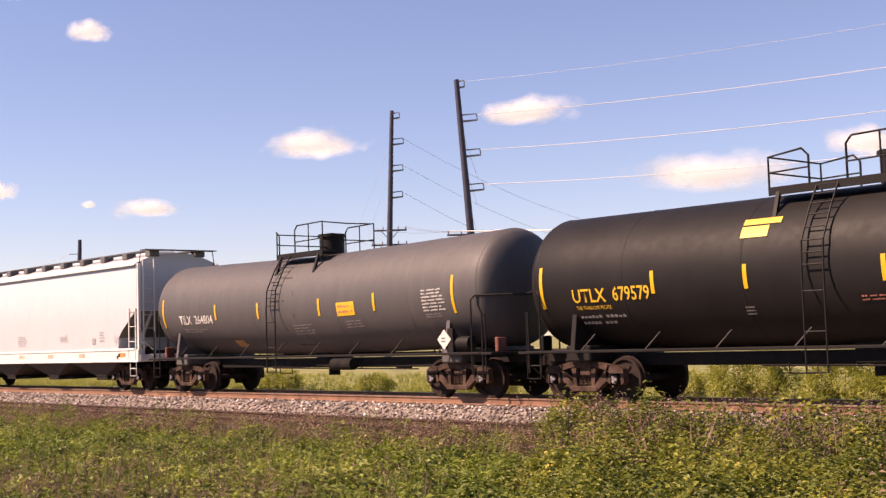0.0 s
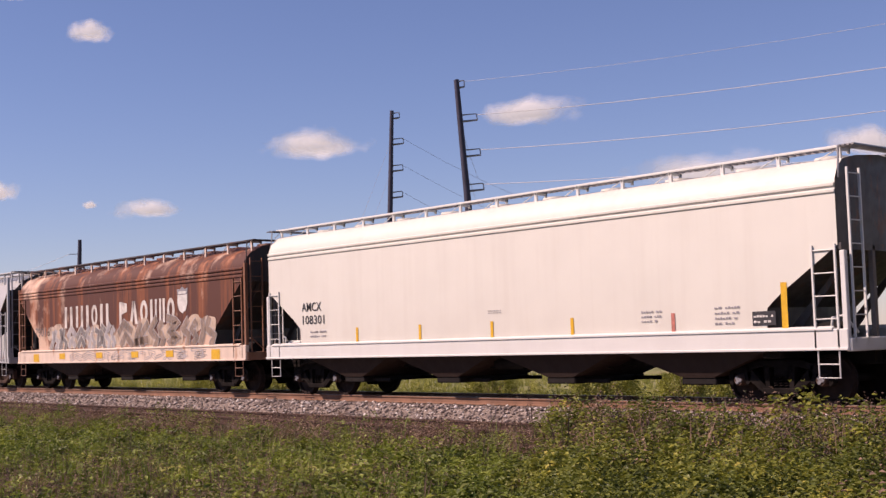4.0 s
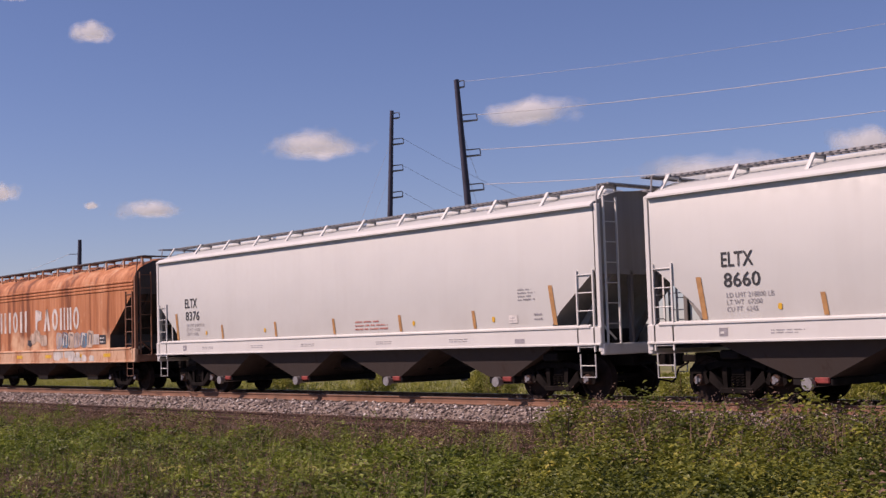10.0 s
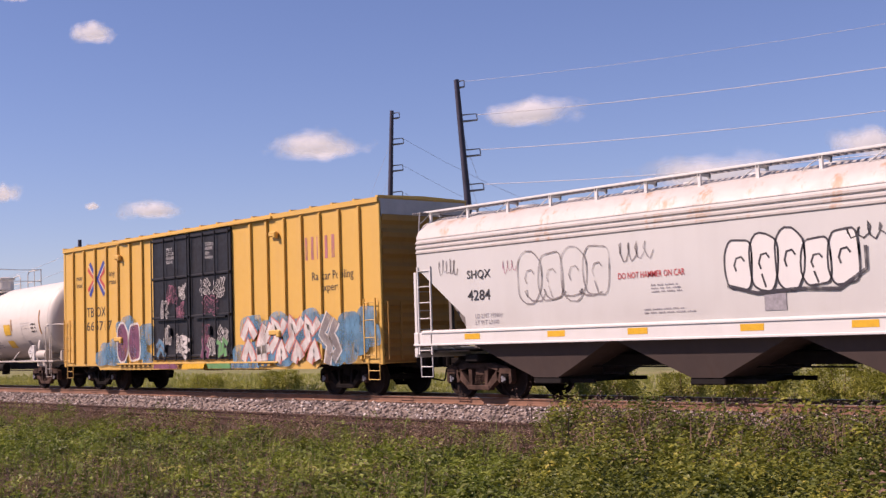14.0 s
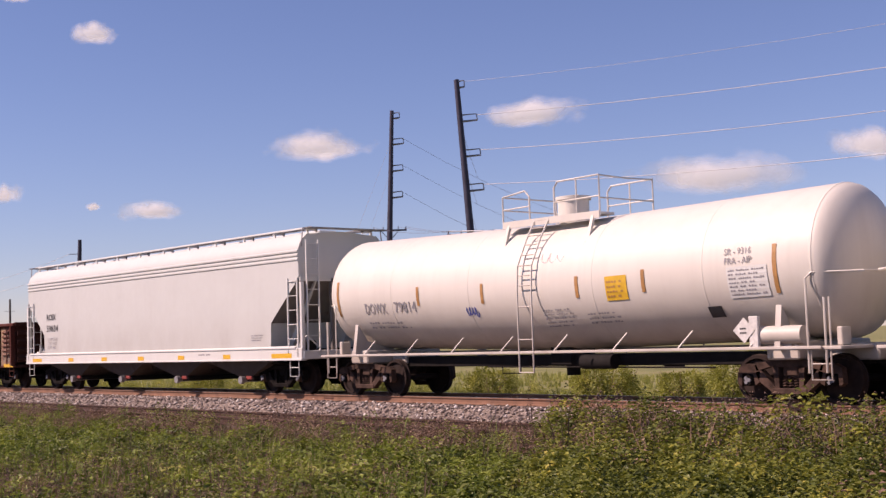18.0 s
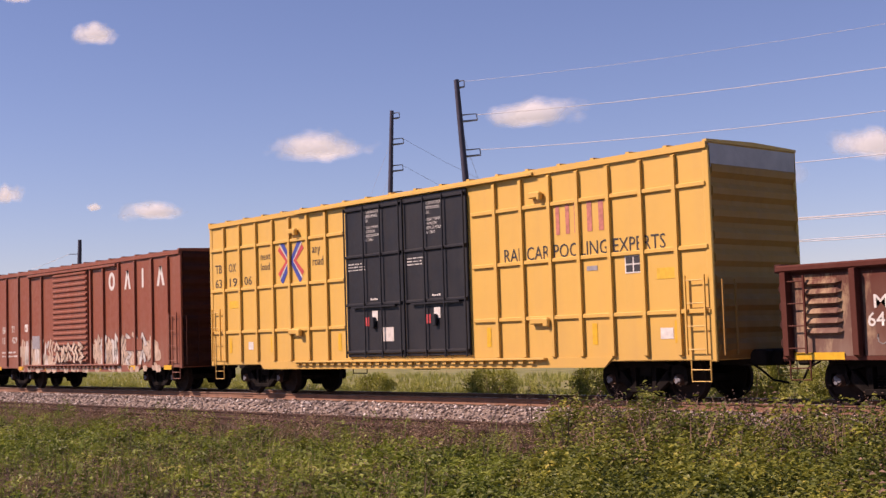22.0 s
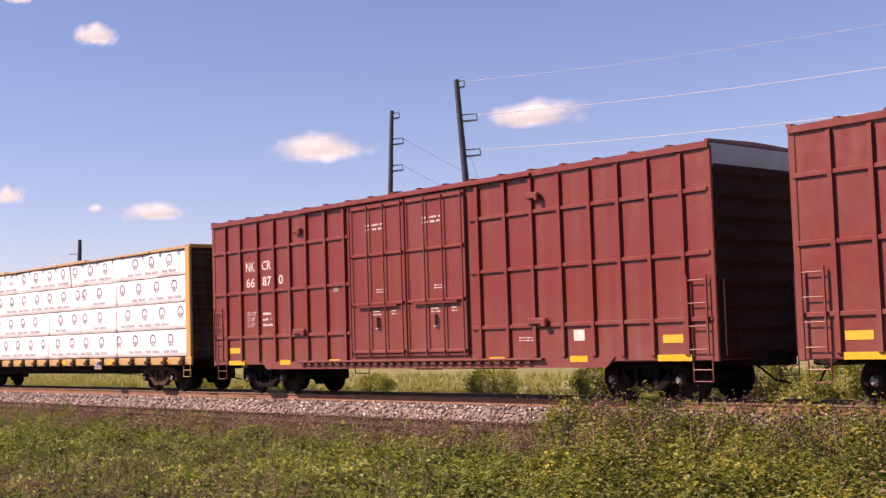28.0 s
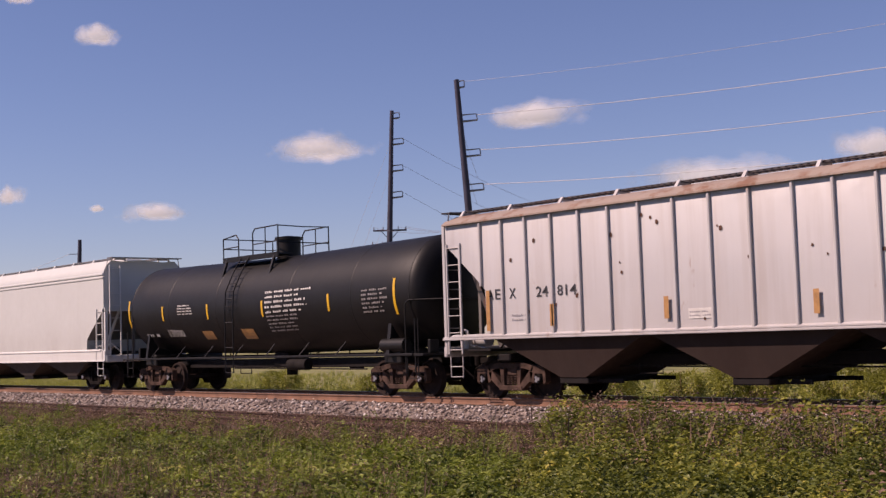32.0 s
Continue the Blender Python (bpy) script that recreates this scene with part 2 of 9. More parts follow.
M = {
    "white_a": paint("white_paint", (0.635, 0.65, 0.62), rusty=0.03, dusty=0.75, streak=0.14, dust=(0.38, 0.335, 0.29)),
    "white_b": paint("cream_paint", (0.77, 0.755, 0.675), rusty=0.05, dusty=0.35, streak=0.25, dust=(0.46, 0.39, 0.32)),
    "white_c": paint("grey_white_paint", (0.555, 0.575, 0.575), rusty=0.03, dusty=0.35, streak=0.3, dust=(0.42, 0.37, 0.33)),
    "roof_stain": paint("rust_stained_roof_paint", (0.66, 0.52, 0.38), rusty=0.5, rust=(0.42, 0.22, 0.10), dusty=0.0, streak=0.4),
    "white_f": paint("cool_grey_white_paint", (0.535, 0.56, 0.59), rusty=0.03, dusty=0.35, streak=0.25, dust=(0.42, 0.39, 0.37)),
    # next two: hopper end coats, dirt plus the end's shade darkened in
    "end_shade": paint("shaded_white_end_paint", (0.36, 0.345, 0.33), rusty=0.15, rust=(0.2, 0.13, 0.09), dusty=0.4, streak=0.6, dust=(0.2, 0.165, 0.14), rough=0.7, spec=0.2),
    "end_tan": paint("shaded_stained_tan_end_paint", (0.36, 0.285, 0.21), rusty=0.3, rust=(0.24, 0.12, 0.06), dusty=0.5, streak=0.6, dust=(0.17, 0.12, 0.09), rough=0.75, spec=0.2),
    "winch_rust": plain("dark_rusted_winch", (0.06, 0.032, 0.022), 0.85, 0, 0.4, 8, spec=0.15),
    "up_fit": paint("rusted_fitting_paint", (0.27, 0.115, 0.06), rusty=0.3, dusty=0.2, streak=0.4, rough=0.75),
    "sill_white": paint("white_sill_paint", (0.78, 0.785, 0.75), rusty=0.03, dusty=0.15, streak=0.1),
    "grey": paint("light_grey_paint", (0.565, 0.56, 0.56), rusty=0.20, rust=(0.30, 0.17, 0.10), dusty=0.4, streak=0.55, dust=(0.30, 0.21, 0.15)),
    "up_brown": rusty_hopper("bleached_brown_paint", (0.112, 0.043, 0.030), (0.27, 0.090, 0.038), (0.80, 0.56, 0.42), 1.0, 0.14, 1.02),
    "up_orange": rusty_hopper("faded_orange_paint", (0.23, 0.075, 0.030), (0.48, 0.172, 0.064), (0.78, 0.50, 0.31), 0.74, 0.36, 0.60),
    "up_dark": paint("dark_end_paint", (0.06, 0.05, 0.05), rusty=0.4, rust=(0.16, 0.06, 0.03), dusty=0.3),
    "up_sill": paint("peeling_sill_paint", (0.86, 0.68, 0.55), rusty=0.36, rust=(0.44, 0.18, 0.07), dusty=0.15, streak=0.5),
    "orange_sill": paint("peeling_orange_sill_paint", (0.74, 0.47, 0.30), rusty=0.55, rust=(0.46, 0.17, 0.06), dusty=0.3, streak=0.6, dust=(0.55, 0.30, 0.16)),
    "yellow": paint("yellow_boxcar_paint", (0.74, 0.45, 0.088), rusty=0.03, dusty=0.3, streak=0.35, dust=(0.50, 0.31, 0.12), rough=0.5),
    "box_brown": paint("oxide_red_paint", (0.27, 0.068, 0.028), rusty=0.16, rust=(0.34, 0.13, 0.07), dusty=0.2, streak=0.35, rough=0.55),
    "box_red": paint("maroon_paint", (0.205, 0.024, 0.015), rusty=0.08, rust=(0.22, 0.05, 0.03), dusty=0.2, streak=0.25, rough=0.42),
    # next two: end walls darkened to paint in their shade, over some grime
    "yellow_end": paint("shaded_yellow_end_paint", (0.46, 0.245, 0.055), rusty=0.12, rust=(0.22, 0.10, 0.04), dusty=0.5, streak=0.5, dust=(0.20, 0.11, 0.05), rough=0.65, spec=0.3),
    "box_end": paint("shaded_end_sheet", (0.055, 0.017, 0.012), rusty=0.2, rust=(0.09, 0.035, 0.022), dusty=0.3, streak=0.6, dust=(0.05, 0.032, 0.026), rough=0.8, spec=0.15),
    "door_black": paint("black_door_paint", (0.010, 0.011, 0.016), rusty=0.02, dusty=0.10, streak=0.12, rough=0.5, spec=0.35, dust=(0.10, 0.085, 0.075)),
    "tank_black": paint("black_tank_paint", (0.012, 0.0105, 0.0105), rusty=0.05, rust=(0.03, 0.02, 0.017), dusty=0.25, streak=0.30, dust=(0.035, 0.028, 0.025), rough=0.55, relief=0.04, spec=0.14),
    "tank_grey": paint("dusty_dark_tank_paint", (0.085, 0.080, 0.082), rusty=0.05, rust=(0.10, 0.08, 0.07), dusty=0.3, streak=0.6, dust=(0.15, 0.13, 0.125), rough=0.58, relief=0.04, spec=0.3),
    "tank_white": paint("white_tank_paint", (0.77, 0.73, 0.655), rusty=0.03, rust=(0.55, 0.42, 0.32), dusty=0.75, streak=0.18, dust=(0.30, 0.23, 0.185), rough=0.5, relief=0.05),
    "gondola": paint("rusty_gondola_paint", (0.105, 0.024, 0.015), rusty=0.26, rust=(0.15, 0.06, 0.035), dusty=0.25, streak=0.35, dust=(0.16, 0.085, 0.06), rough=0.75, spec=0.2),
    "gondola_panel": paint("dented_panel_paint", (0.125, 0.034, 0.022), rusty=0.52, rust=(0.40, 0.27, 0.16), dusty=0.55, streak=0.45, dust=(0.36, 0.28, 0.22), rough=0.8, spec=0.2),
    # bay undersides: grime, with the shade below the car darkened in
    "hopper_shade": paint("shaded_grimy_underside", (0.075, 0.062, 0.057), rusty=0.35, rust=(0.055, 0.036, 0.028), dusty=0.3, streak=0.6, dust=(0.085, 0.062, 0.052), rough=0.8, spec=0.12),
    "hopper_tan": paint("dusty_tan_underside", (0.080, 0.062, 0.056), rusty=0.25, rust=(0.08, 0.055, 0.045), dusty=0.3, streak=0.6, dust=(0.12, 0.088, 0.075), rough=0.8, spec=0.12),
    # browner bays, likewise darkened for the shade under the body
    "hopper_brown": paint("shaded_grimy_brown_underside", (0.038, 0.024, 0.020), rusty=0.3, rust=(0.05, 0.032, 0.026), dusty=0.25, streak=0.5, dust=(0.075, 0.052, 0.042), rough=0.8, spec=0.12),
    "frame_dark": paint("dark_underframe", (0.012, 0.010, 0.010), rusty=0.2, rust=(0.028, 0.017, 0.013), dusty=0.15, streak=0.3, dust=(0.04, 0.032, 0.027), rough=0.85, spec=0.15),
    "truck": plain("dusty_cast_steel", (0.085, 0.052, 0.040), 0.9, 0.0, 0.55, 5, spec=0.15),
    "truck_dark": plain("grimy_cast_steel", (0.014, 0.011, 0.010), 0.9, 0.0, 0.5, 5, spec=0.1),
    "wheel": plain("worn_wheel_steel", (0.032, 0.020, 0.017), 0.85, 0.0, 0.4, 5, spec=0.2),
    "cap": plain("bearing_cap_paint", (0.20, 0.20, 0.22), 0.6, 0.0, 0.4, 30),
    "steel": plain("bare_galvanised_steel", (0.36, 0.35, 0.35), 0.55, 0.5, 0.3, 8),
    "lumber_yellow": paint("yellow_bulkhead_paint", (0.58, 0.36, 0.11), rusty=0.2, dusty=0.4, streak=0.5),
    "wrap": plain("white_lumber_wrap", (0.95, 0.95, 0.96), 0.42, 0.0, 0.07, 1.5, 0.0),
    "wood": plain("sawn_lumber_ends", (0.50, 0.34, 0.18), 0.8, 0.0, 0.3, 12),
    "ink_black": plain("black_stencil", (0.03, 0.03, 0.035), 0.6, 0, 0.2, 10, 0),
    "ink_grey": plain("faded_stencil", (0.33, 0.32, 0.34), 0.6, 0, 0.3, 10, 0),
    "ink_white": plain("white_stencil", (0.72, 0.70, 0.66), 0.6, 0, 0.2, 10, 0),
    "ink_faint": plain("worn_white_stencil", (0.30, 0.28, 0.27), 0.6, 0, 0.3, 10, 0),
    "ink_yellow": plain("yellow_stencil", (0.80, 0.48, 0.03), 0.5, 0, 0.15, 10, 0),
    "ink_blue": plain("blue_stencil", (0.04, 0.07, 0.35), 0.5, 0, 0.2, 10, 0),
    "ink_navy": plain("dark_blue_print", (0.055, 0.06, 0.17), 0.5, 0, 0.2, 10, 0),
    "ink_red": plain("red_stencil", (0.60, 0.07, 0.07), 0.5, 0, 0.2, 10, 0),
    "ink_pale_red": plain("faded_red_stencil", (0.58, 0.20, 0.15), 0.5, 0, 0.3, 10, 0),
    "reflector": plain("yellow_reflector_tape", (0.80, 0.46, 0.02), 0.35, 0, 0.12, 10, 0),
    "reflector_old": plain("faded_orange_tape", (0.50, 0.26, 0.09), 0.45, 0, 0.25, 10, 0),
    "g_green": spray("green_spray_paint", (0.13, 0.36, 0.13), 0.22),
    "g_olive": spray("olive_spray_paint", (0.17, 0.17, 0.025), 0.2),
    "g_teal": spray("teal_spray_paint", (0.045, 0.19, 0.17), 0.2),
    "g_pink": spray("pink_spray_paint", (0.55, 0.2, 0.28), 0.5),
    "g_purple": spray("purple_spray_paint", (0.22, 0.07, 0.13), 0.4),
    "g_white": spray("white_spray_paint", (0.72, 0.68, 0.63), 0.3),
    "g_cream": spray("cream_spray_paint", (0.66, 0.50, 0.38), 0.32),
    "g_blue": spray("blue_spray_paint", (0.11, 0.28, 0.42), 0.5),
    "g_grey": spray("grey_spray_paint", (0.24, 0.215, 0.21), 0.5),
    "g_black": spray("black_spray_paint", (0.04, 0.036, 0.045), 0.22),
    "roof_spot": paint("rust_spotted_roof_paint", (0.60, 0.57, 0.53), rusty=0.40, rust=(0.48, 0.29, 0.17), dusty=0.0, streak=0.4),
    "white_e": paint("glossy_stained_white_paint", (0.51, 0.505, 0.485), rusty=0.13, rust=(0.42, 0.31, 0.23), dusty=0.3, streak=0.45, dust=(0.40, 0.35, 0.31), rough=0.34),
    # bulkhead faces: dark rusty steel, shade of the end put into the colour
    "bulkhead": paint("shaded_bulkhead_steel", (0.065, 0.044, 0.024), rusty=0.3, dusty=0.2, streak=0.5, rough=0.8, spec=0.2),
    "tank_jet": paint("jet_black_tank_paint", (0.006, 0.0055, 0.006), rusty=0.03, rust=(0.03, 0.02, 0.016), dusty=0.2, streak=0.3, dust=(0.03, 0.025, 0.022), rough=0.5, relief=0.03, spec=0.25),
    "roof_rust": paint("rusted_roof_paint", (0.40, 0.31, 0.25), rusty=0.5, rust=(0.26, 0.13, 0.07), dusty=0.0, streak=0.5),
    "gondola_pale": paint("scuffed_panel_paint", (0.42, 0.31, 0.19), rusty=0.56, rust=(0.14, 0.045, 0.028), dusty=0.4, streak=0.6, dust=(0.42, 0.35, 0.29), rough=0.8),
    "print_blue": plain("blue_ring_print", (0.045, 0.055, 0.24), 0.5, 0, 0.2, 10, 0),
    "g_mint": spray("pale_green_spray_paint", (0.30, 0.52, 0.24), 0.25),
    "g_ash": spray("dull_silver_spray_paint", (0.50, 0.46, 0.46), 0.3),
    "g_haze": spray("faded_umber_spray_paint", (0.36, 0.26, 0.20), 0.4),
    "sign_bright": spray("worn_white_lettering", (0.80, 0.74, 0.68), 0.25),
    "end_white": plain("light_grey_panel_paint", (0.50, 0.49, 0.48), 0.6, 0, 0.15, 3, 0.05),
    # hopper slopes and ends: road grime, darkened further for the shade there
    "shade_grime": paint("shaded_grimy_end_sheet", (0.21, 0.195, 0.185), rusty=0.2, rust=(0.12, 0.075, 0.05), dusty=0.35, streak=0.6, dust=(0.13, 0.10, 0.085), rough=0.75, spec=0.2),
    "print_grey": plain("pale_grey_print", (0.38, 0.38, 0.46), 0.6, 0, 0.2, 10, 0),
    "print_green": plain("grey_green_print", (0.13, 0.18, 0.15), 0.6, 0, 0.2, 10, 0),
    "seam_grey": plain("pale_wrap_seam", (0.62, 0.62, 0.66), 0.6, 0, 0.15, 10, 0),
    "walk_dark": plain("weathered_dark_grating", (0.13, 0.125, 0.13), 0.7, 0.2, 0.3, 8),
    "rail": plain("rusty_rail_steel", (0.25, 0.125, 0.075), 0.8, 0.0, 0.3, 3),
    "rail_old": plain("dark_rusted_rail", (0.075, 0.035, 0.024), 0.9, 0.0, 0.4, 3),
    "rail_head": plain("worn_rail_head", (0.36, 0.30, 0.27), 0.35, 0.8, 0.2, 3),
    "tie": plain("weathered_tie_wood", (0.15, 0.115, 0.095), 0.9, 0, 0.4, 4),
    "pole": plain("weathered_steel_pole", (0.045, 0.043, 0.075), 0.6, 0.2, 0.35, 1.2),
    "pole_wood": plain("weathered_pole_wood", (0.105, 0.085, 0.082), 0.85, 0, 0.35, 2),
    "wire": plain("bare_aluminium_wire", (0.80, 0.78, 0.80), 0.4, 0.0, 0.1, 2, 0),
    "wire_dark": plain("dark_cable", (0.20, 0.20, 0.24), 0.6, 0.2, 0.1, 2, 0),
    "insulator": plain("grey_insulator", (0.20, 0.20, 0.23), 0.4, 0, 0.2, 8),
    "red_cap": plain("red_outlet_paint", (0.30, 0.045, 0.035), 0.6, 0, 0.3, 8),
    "rust_brown": plain("flaking_rust", (0.115, 0.05, 0.03), 0.85, 0, 0.4, 8, 0),
    "brake_red": plain("rusty_red_fitting", (0.22, 0.07, 0.05), 0.8, 0, 0.4, 8),
}

# creases in the plastic wrap
nt = M["wrap"].node_tree
bump(nt, nt.nodes["Principled BSDF"], noise_at(nt, 2.2, 6, (0.8, 1.0, 1.6), 0.6), 0.55, 0.05)


# ---- mesh building ----
class Mesh:
    """Collects vertices and faces of one part."""

    def __init__(self):
        self.v, self.f = [], []

    def add(self, verts, faces):
        o = len(self.v)
        self.v += [tuple(p) for p in verts]
        self.f += [tuple(i + o for i in q) for q in faces]
        return self

    def box(self, x0, x1, y0, y1, z0, z1, b=0.0):
        if x0 > x1: x0, x1 = x1, x0
        if y0 > y1: y0, y1 = y1, y0
        if z0 > z1: z0, z1 = z1, z0
        if b <= 0:
            p = [(x, y, z) for z in (z0, z1) for y in (y0, y1) for x in (x0, x1)]
            return self.add(p, [(0, 2, 3, 1), (4, 5, 7, 6), (0, 1, 5, 4), (2, 6, 7, 3), (0, 4, 6, 2), (1, 3, 7, 5)])
        b = min(b, (x1 - x0) / 2.2, (y1 - y0) / 2.2, (z1 - z0) / 2.2)
        lo, hi = (x0, y0, z0), (x1, y1, z1)
        p, idx = [], {}
        for c in range(8):
            s = [(c >> k) & 1 for k in range(3)]
            for ax in range(3):
                q = [(hi[k] if s[k] else lo[k]) if k == ax else (hi[k] - b if s[k] else lo[k] + b) for k in range(3)]
                idx[c, ax] = len(p)
                p.append(q)
        fs = []
        for ax in range(3):
            u, w = (ax + 1) % 3, (ax + 2) % 3
            for s in (0, 1):
                k = [(s << ax) | (a << u) | (d << w) for a, d in ((0, 0), (1, 0), (1, 1), (0, 1))]
                q = [idx[c, ax] for c in k]
                fs.append(q if s else q[::-1])
            for a in (0, 1):
                for d in (0, 1):
                    c0 = (a << u) | (d << w)
                    c1 = c0 | (1 << ax)
                    q = [idx[c0, u], idx[c1, u], idx[c1, w], idx[c0, w]]
                    fs.append(q[::-1] if a == d else q)
        for c in range(8):
            q = [idx[c, 0], idx[c, 1], idx[c, 2]]
            fs.append(q if bin(c).count("1") % 2 else q[::-1])
        return self.add(p, fs)

    def loft(self, rings, cap=True, closed=True):
        n = len(rings[0])
        o = len(self.v)
        for r in rings:
            self.v += [tuple(p) for p in r]
        for i in range(len(rings) - 1):
            for j in range(n if closed else n - 1):
                a, b = o + i * n + j, o + i * n + (j + 1) % n
                self.f.append((a, b, b + n, a + n))
        if cap and closed:
            self.f.append(tuple(o + j for j in reversed(range(n))))
            self.f.append(tuple(o + (len(rings) - 1) * n + j for j in range(n)))
        return self

    def prism(self, poly, y0, y1):
        """A polygon of (x, z) drawn out from y0 to y1."""
        return self.loft([[(x, y0, z) for x, z in poly], [(x, y1, z) for x, z in poly]])

    def prism_x(self, poly, x0, x1):
        """A polygon of (y, z) drawn out from x0 to x1."""
        return self.loft([[(x0, y, z) for y, z in poly], [(x1, y, z) for y, z in poly]])

    def tube(self, pts, r, n=6, r1=None):
        pts = [Vector(p) for p in pts]
        rings, prev = [], None
        for i, p in enumerate(pts):
            d = (pts[min(i + 1, len(pts) - 1)] - pts[max(i - 1, 0)]).normalized()
            if prev is None:
                a = d.cross(Vector((0, 0, 1)) if abs(d.z) < 0.9 else Vector((1, 0, 0))).normalized()
            else:
                a = (prev - d * prev.dot(d)).normalized()
            prev, c = a, d.cross(a)
            k = r if r1 is None else r + (r1 - r) * i / max(1, len(pts) - 1)
            rings.append([p + (a * math.cos(2 * math.pi * j / n) + c * math.sin(2 * math.pi * j / n)) * k for j in range(n)])
        return self.loft(rings)

    def cyl(self, a, b, r, n=12, r1=None):
        return self.tube([a, b], r, n, r1)

    def disc_y(self, x, z, y0, y1, r, n=16):
        return self.loft([[(x + r * math.cos(2 * math.pi * j / n), y, z + r * math.sin(2 * math.pi * j / n)) for j in range(n)] for y in (y0, y1)])

    def made(self, name, mat, smooth=False):
        me = bpy.data.meshes.new(name)
        me.from_pydata(self.v, [], self.f)
        me.materials.append(mat)
        if smooth:
            bm = bmesh.new()
            bm.from_mesh(me)
            bmesh.ops.recalc_face_normals(bm, faces=bm.faces)
            bm.to_mesh(me)
            bm.free()
            me.shade_smooth()
            me.set_sharp_from_angle(angle=radians(38))
        return me


def part(name, mb, mat, parent=None, label="", smooth=False, at=None):
    """One mesh object, under a thing or a part."""
    me = mb if isinstance(mb, bpy.types.Mesh) else mb.made(name, M[mat] if isinstance(mat, str) else mat, smooth)
    ob = new(name, me)
    if parent is not None:
        ob.parent = parent
    if at is not None:
        ob.matrix_basis = at if isinstance(at, Matrix) else pose(*at)
    return tagged(ob, label)


def thing(name, label, category, group="", m=None):
    ob = new(name)
    ob.empty_display_size = 0.3
    if m is not None:
        ob.matrix_basis = m
    return tagged(ob, label, category, group)


# ---- lettering ----
def text_mesh(words, height, width=0.0, bold=0.0, spacing=1.0):
    cu = bpy.data.curves.new("lettering", "FONT")
    cu.body, cu.size, cu.resolution_u, cu.offset = words, 1.0, 2, bold
    cu.space_character = spacing
    ob = bpy.data.objects.new("lettering", cu)
    scene.collection.objects.link(ob)
    dg = bpy.context.evaluated_depsgraph_get()
    me = bpy.data.meshes.new_from_object(ob.evaluated_get(dg))
    bpy.data.objects.remove(ob)
    bpy.data.curves.remove(cu)
    n = len(me.vertices)
    co = np.empty(n * 3)
    me.vertices.foreach_get("co", co)
    co = co.reshape(-1, 3)
    lo, hi = co.min(0), co.max(0)
    k = height / max(1e-6, hi[1] - lo[1])
    kx = width / max(1e-6, hi[0] - lo[0]) if width else k
    out = np.zeros_like(co)
    out[:, 0] = (co[:, 0] - lo[0]) * kx
    out[:, 2] = (co[:, 1] - lo[1]) * k
    me.vertices.foreach_set("co", out.ravel())
    me.update()
    return me


def wrapped(me, x, z, skin):
    """Moves a flat mark (x, z) to its place on the near side: skin(x, z) gives y."""
    n = len(me.vertices)
    co = np.empty(n * 3)
    me.vertices.foreach_get("co", co)
    co = co.reshape(-1, 3)
    for p in co:
        p[0] += x
        p[2] += z
        q = skin(p[0], p[2])
        if isinstance(q, tuple):
            p[1], p[2] = q
        else:
            p[1] += q
    me.vertices.foreach_set("co", co.ravel())
    me.update()
    return me


def write(car, skin, words, x, z, height, mat="ink_black", width=0.0, bold=0.0, spacing=1.0, name="lettering"):
    me = wrapped(text_mesh(words, height, width, bold, spacing), x, z, skin)
    me.materials.append(M[mat])
    return part(name, me, None, car)


def grid_rect(x0, x1, z0, z1, n=1, y=0.0):
    mb = Mesh()
    zs = [z0 + (z1 - z0) * i / n for i in range(n + 1)]
    for z in zs:
        mb.v += [(x0, y, z), (x1, y, z)]
    for i in range(n):
        mb.f.append((2 * i, 2 * i + 1, 2 * i + 3, 2 * i + 2))
    return mb


def patch(car, skin, x0, x1, z0, z1, mat, name="marking", n=1, lift=0.0):
    me = grid_rect(0, x1 - x0, 0, z1 - z0, n, -lift).made(name, M[mat])
    return part(name, wrapped(me, x0, z0, skin), None, car)


def bars(car, skin, x0, x1, z0, z1, rows, mat, seed=0, name="stencil"):
    """Rows of small unreadable stencil as plain bars."""
    rnd = random.Random(seed)
    mb = Mesh()
    h = (z1 - z0) / rows
    for i in range(rows):
        x, end = 0.0, (x1 - x0) * rnd.uniform(0.7, 1.0)
        while x < end:
            w = min(end - x, rnd.uniform(1.5, 4.0) * h)
            z = (rows - 1 - i) * h
            n = max(1, int(w / (0.62 * h)))
            for k in range(n):
                a, b = x + w * k / n, x + w * (k + 0.74) / n
                top = z + h * rnd.choice((0.50, 0.62, 0.62))
                mb.add([(a, 0, z + h * 0.2), (b, 0, z + h * 0.2), (b, 0, top), (a, 0, top)], [(0, 1, 2, 3)])
            x += w + h * 0.6
    ob = part(name, wrapped(mb.made(name, M[mat]), x0, z0, skin), None, car)
    return tagged(ob, kind="stuff")


def blob(car, skin, pts, mat, lift=0.0, name="graffiti_fill"):
    """A filled outline of (x, z) points on the car's side."""
    bm = bmesh.new()
    f = bm.faces.new([bm.verts.new((x, -lift, z)) for x, z in pts])
    bmesh.ops.triangulate(bm, faces=[f])
    me = bpy.data.meshes.new(name)
    bm.to_mesh(me)
    bm.free()
    me.materials.append(M[mat])
    return part(name, wrapped(me, 0, 0, skin), None, car)


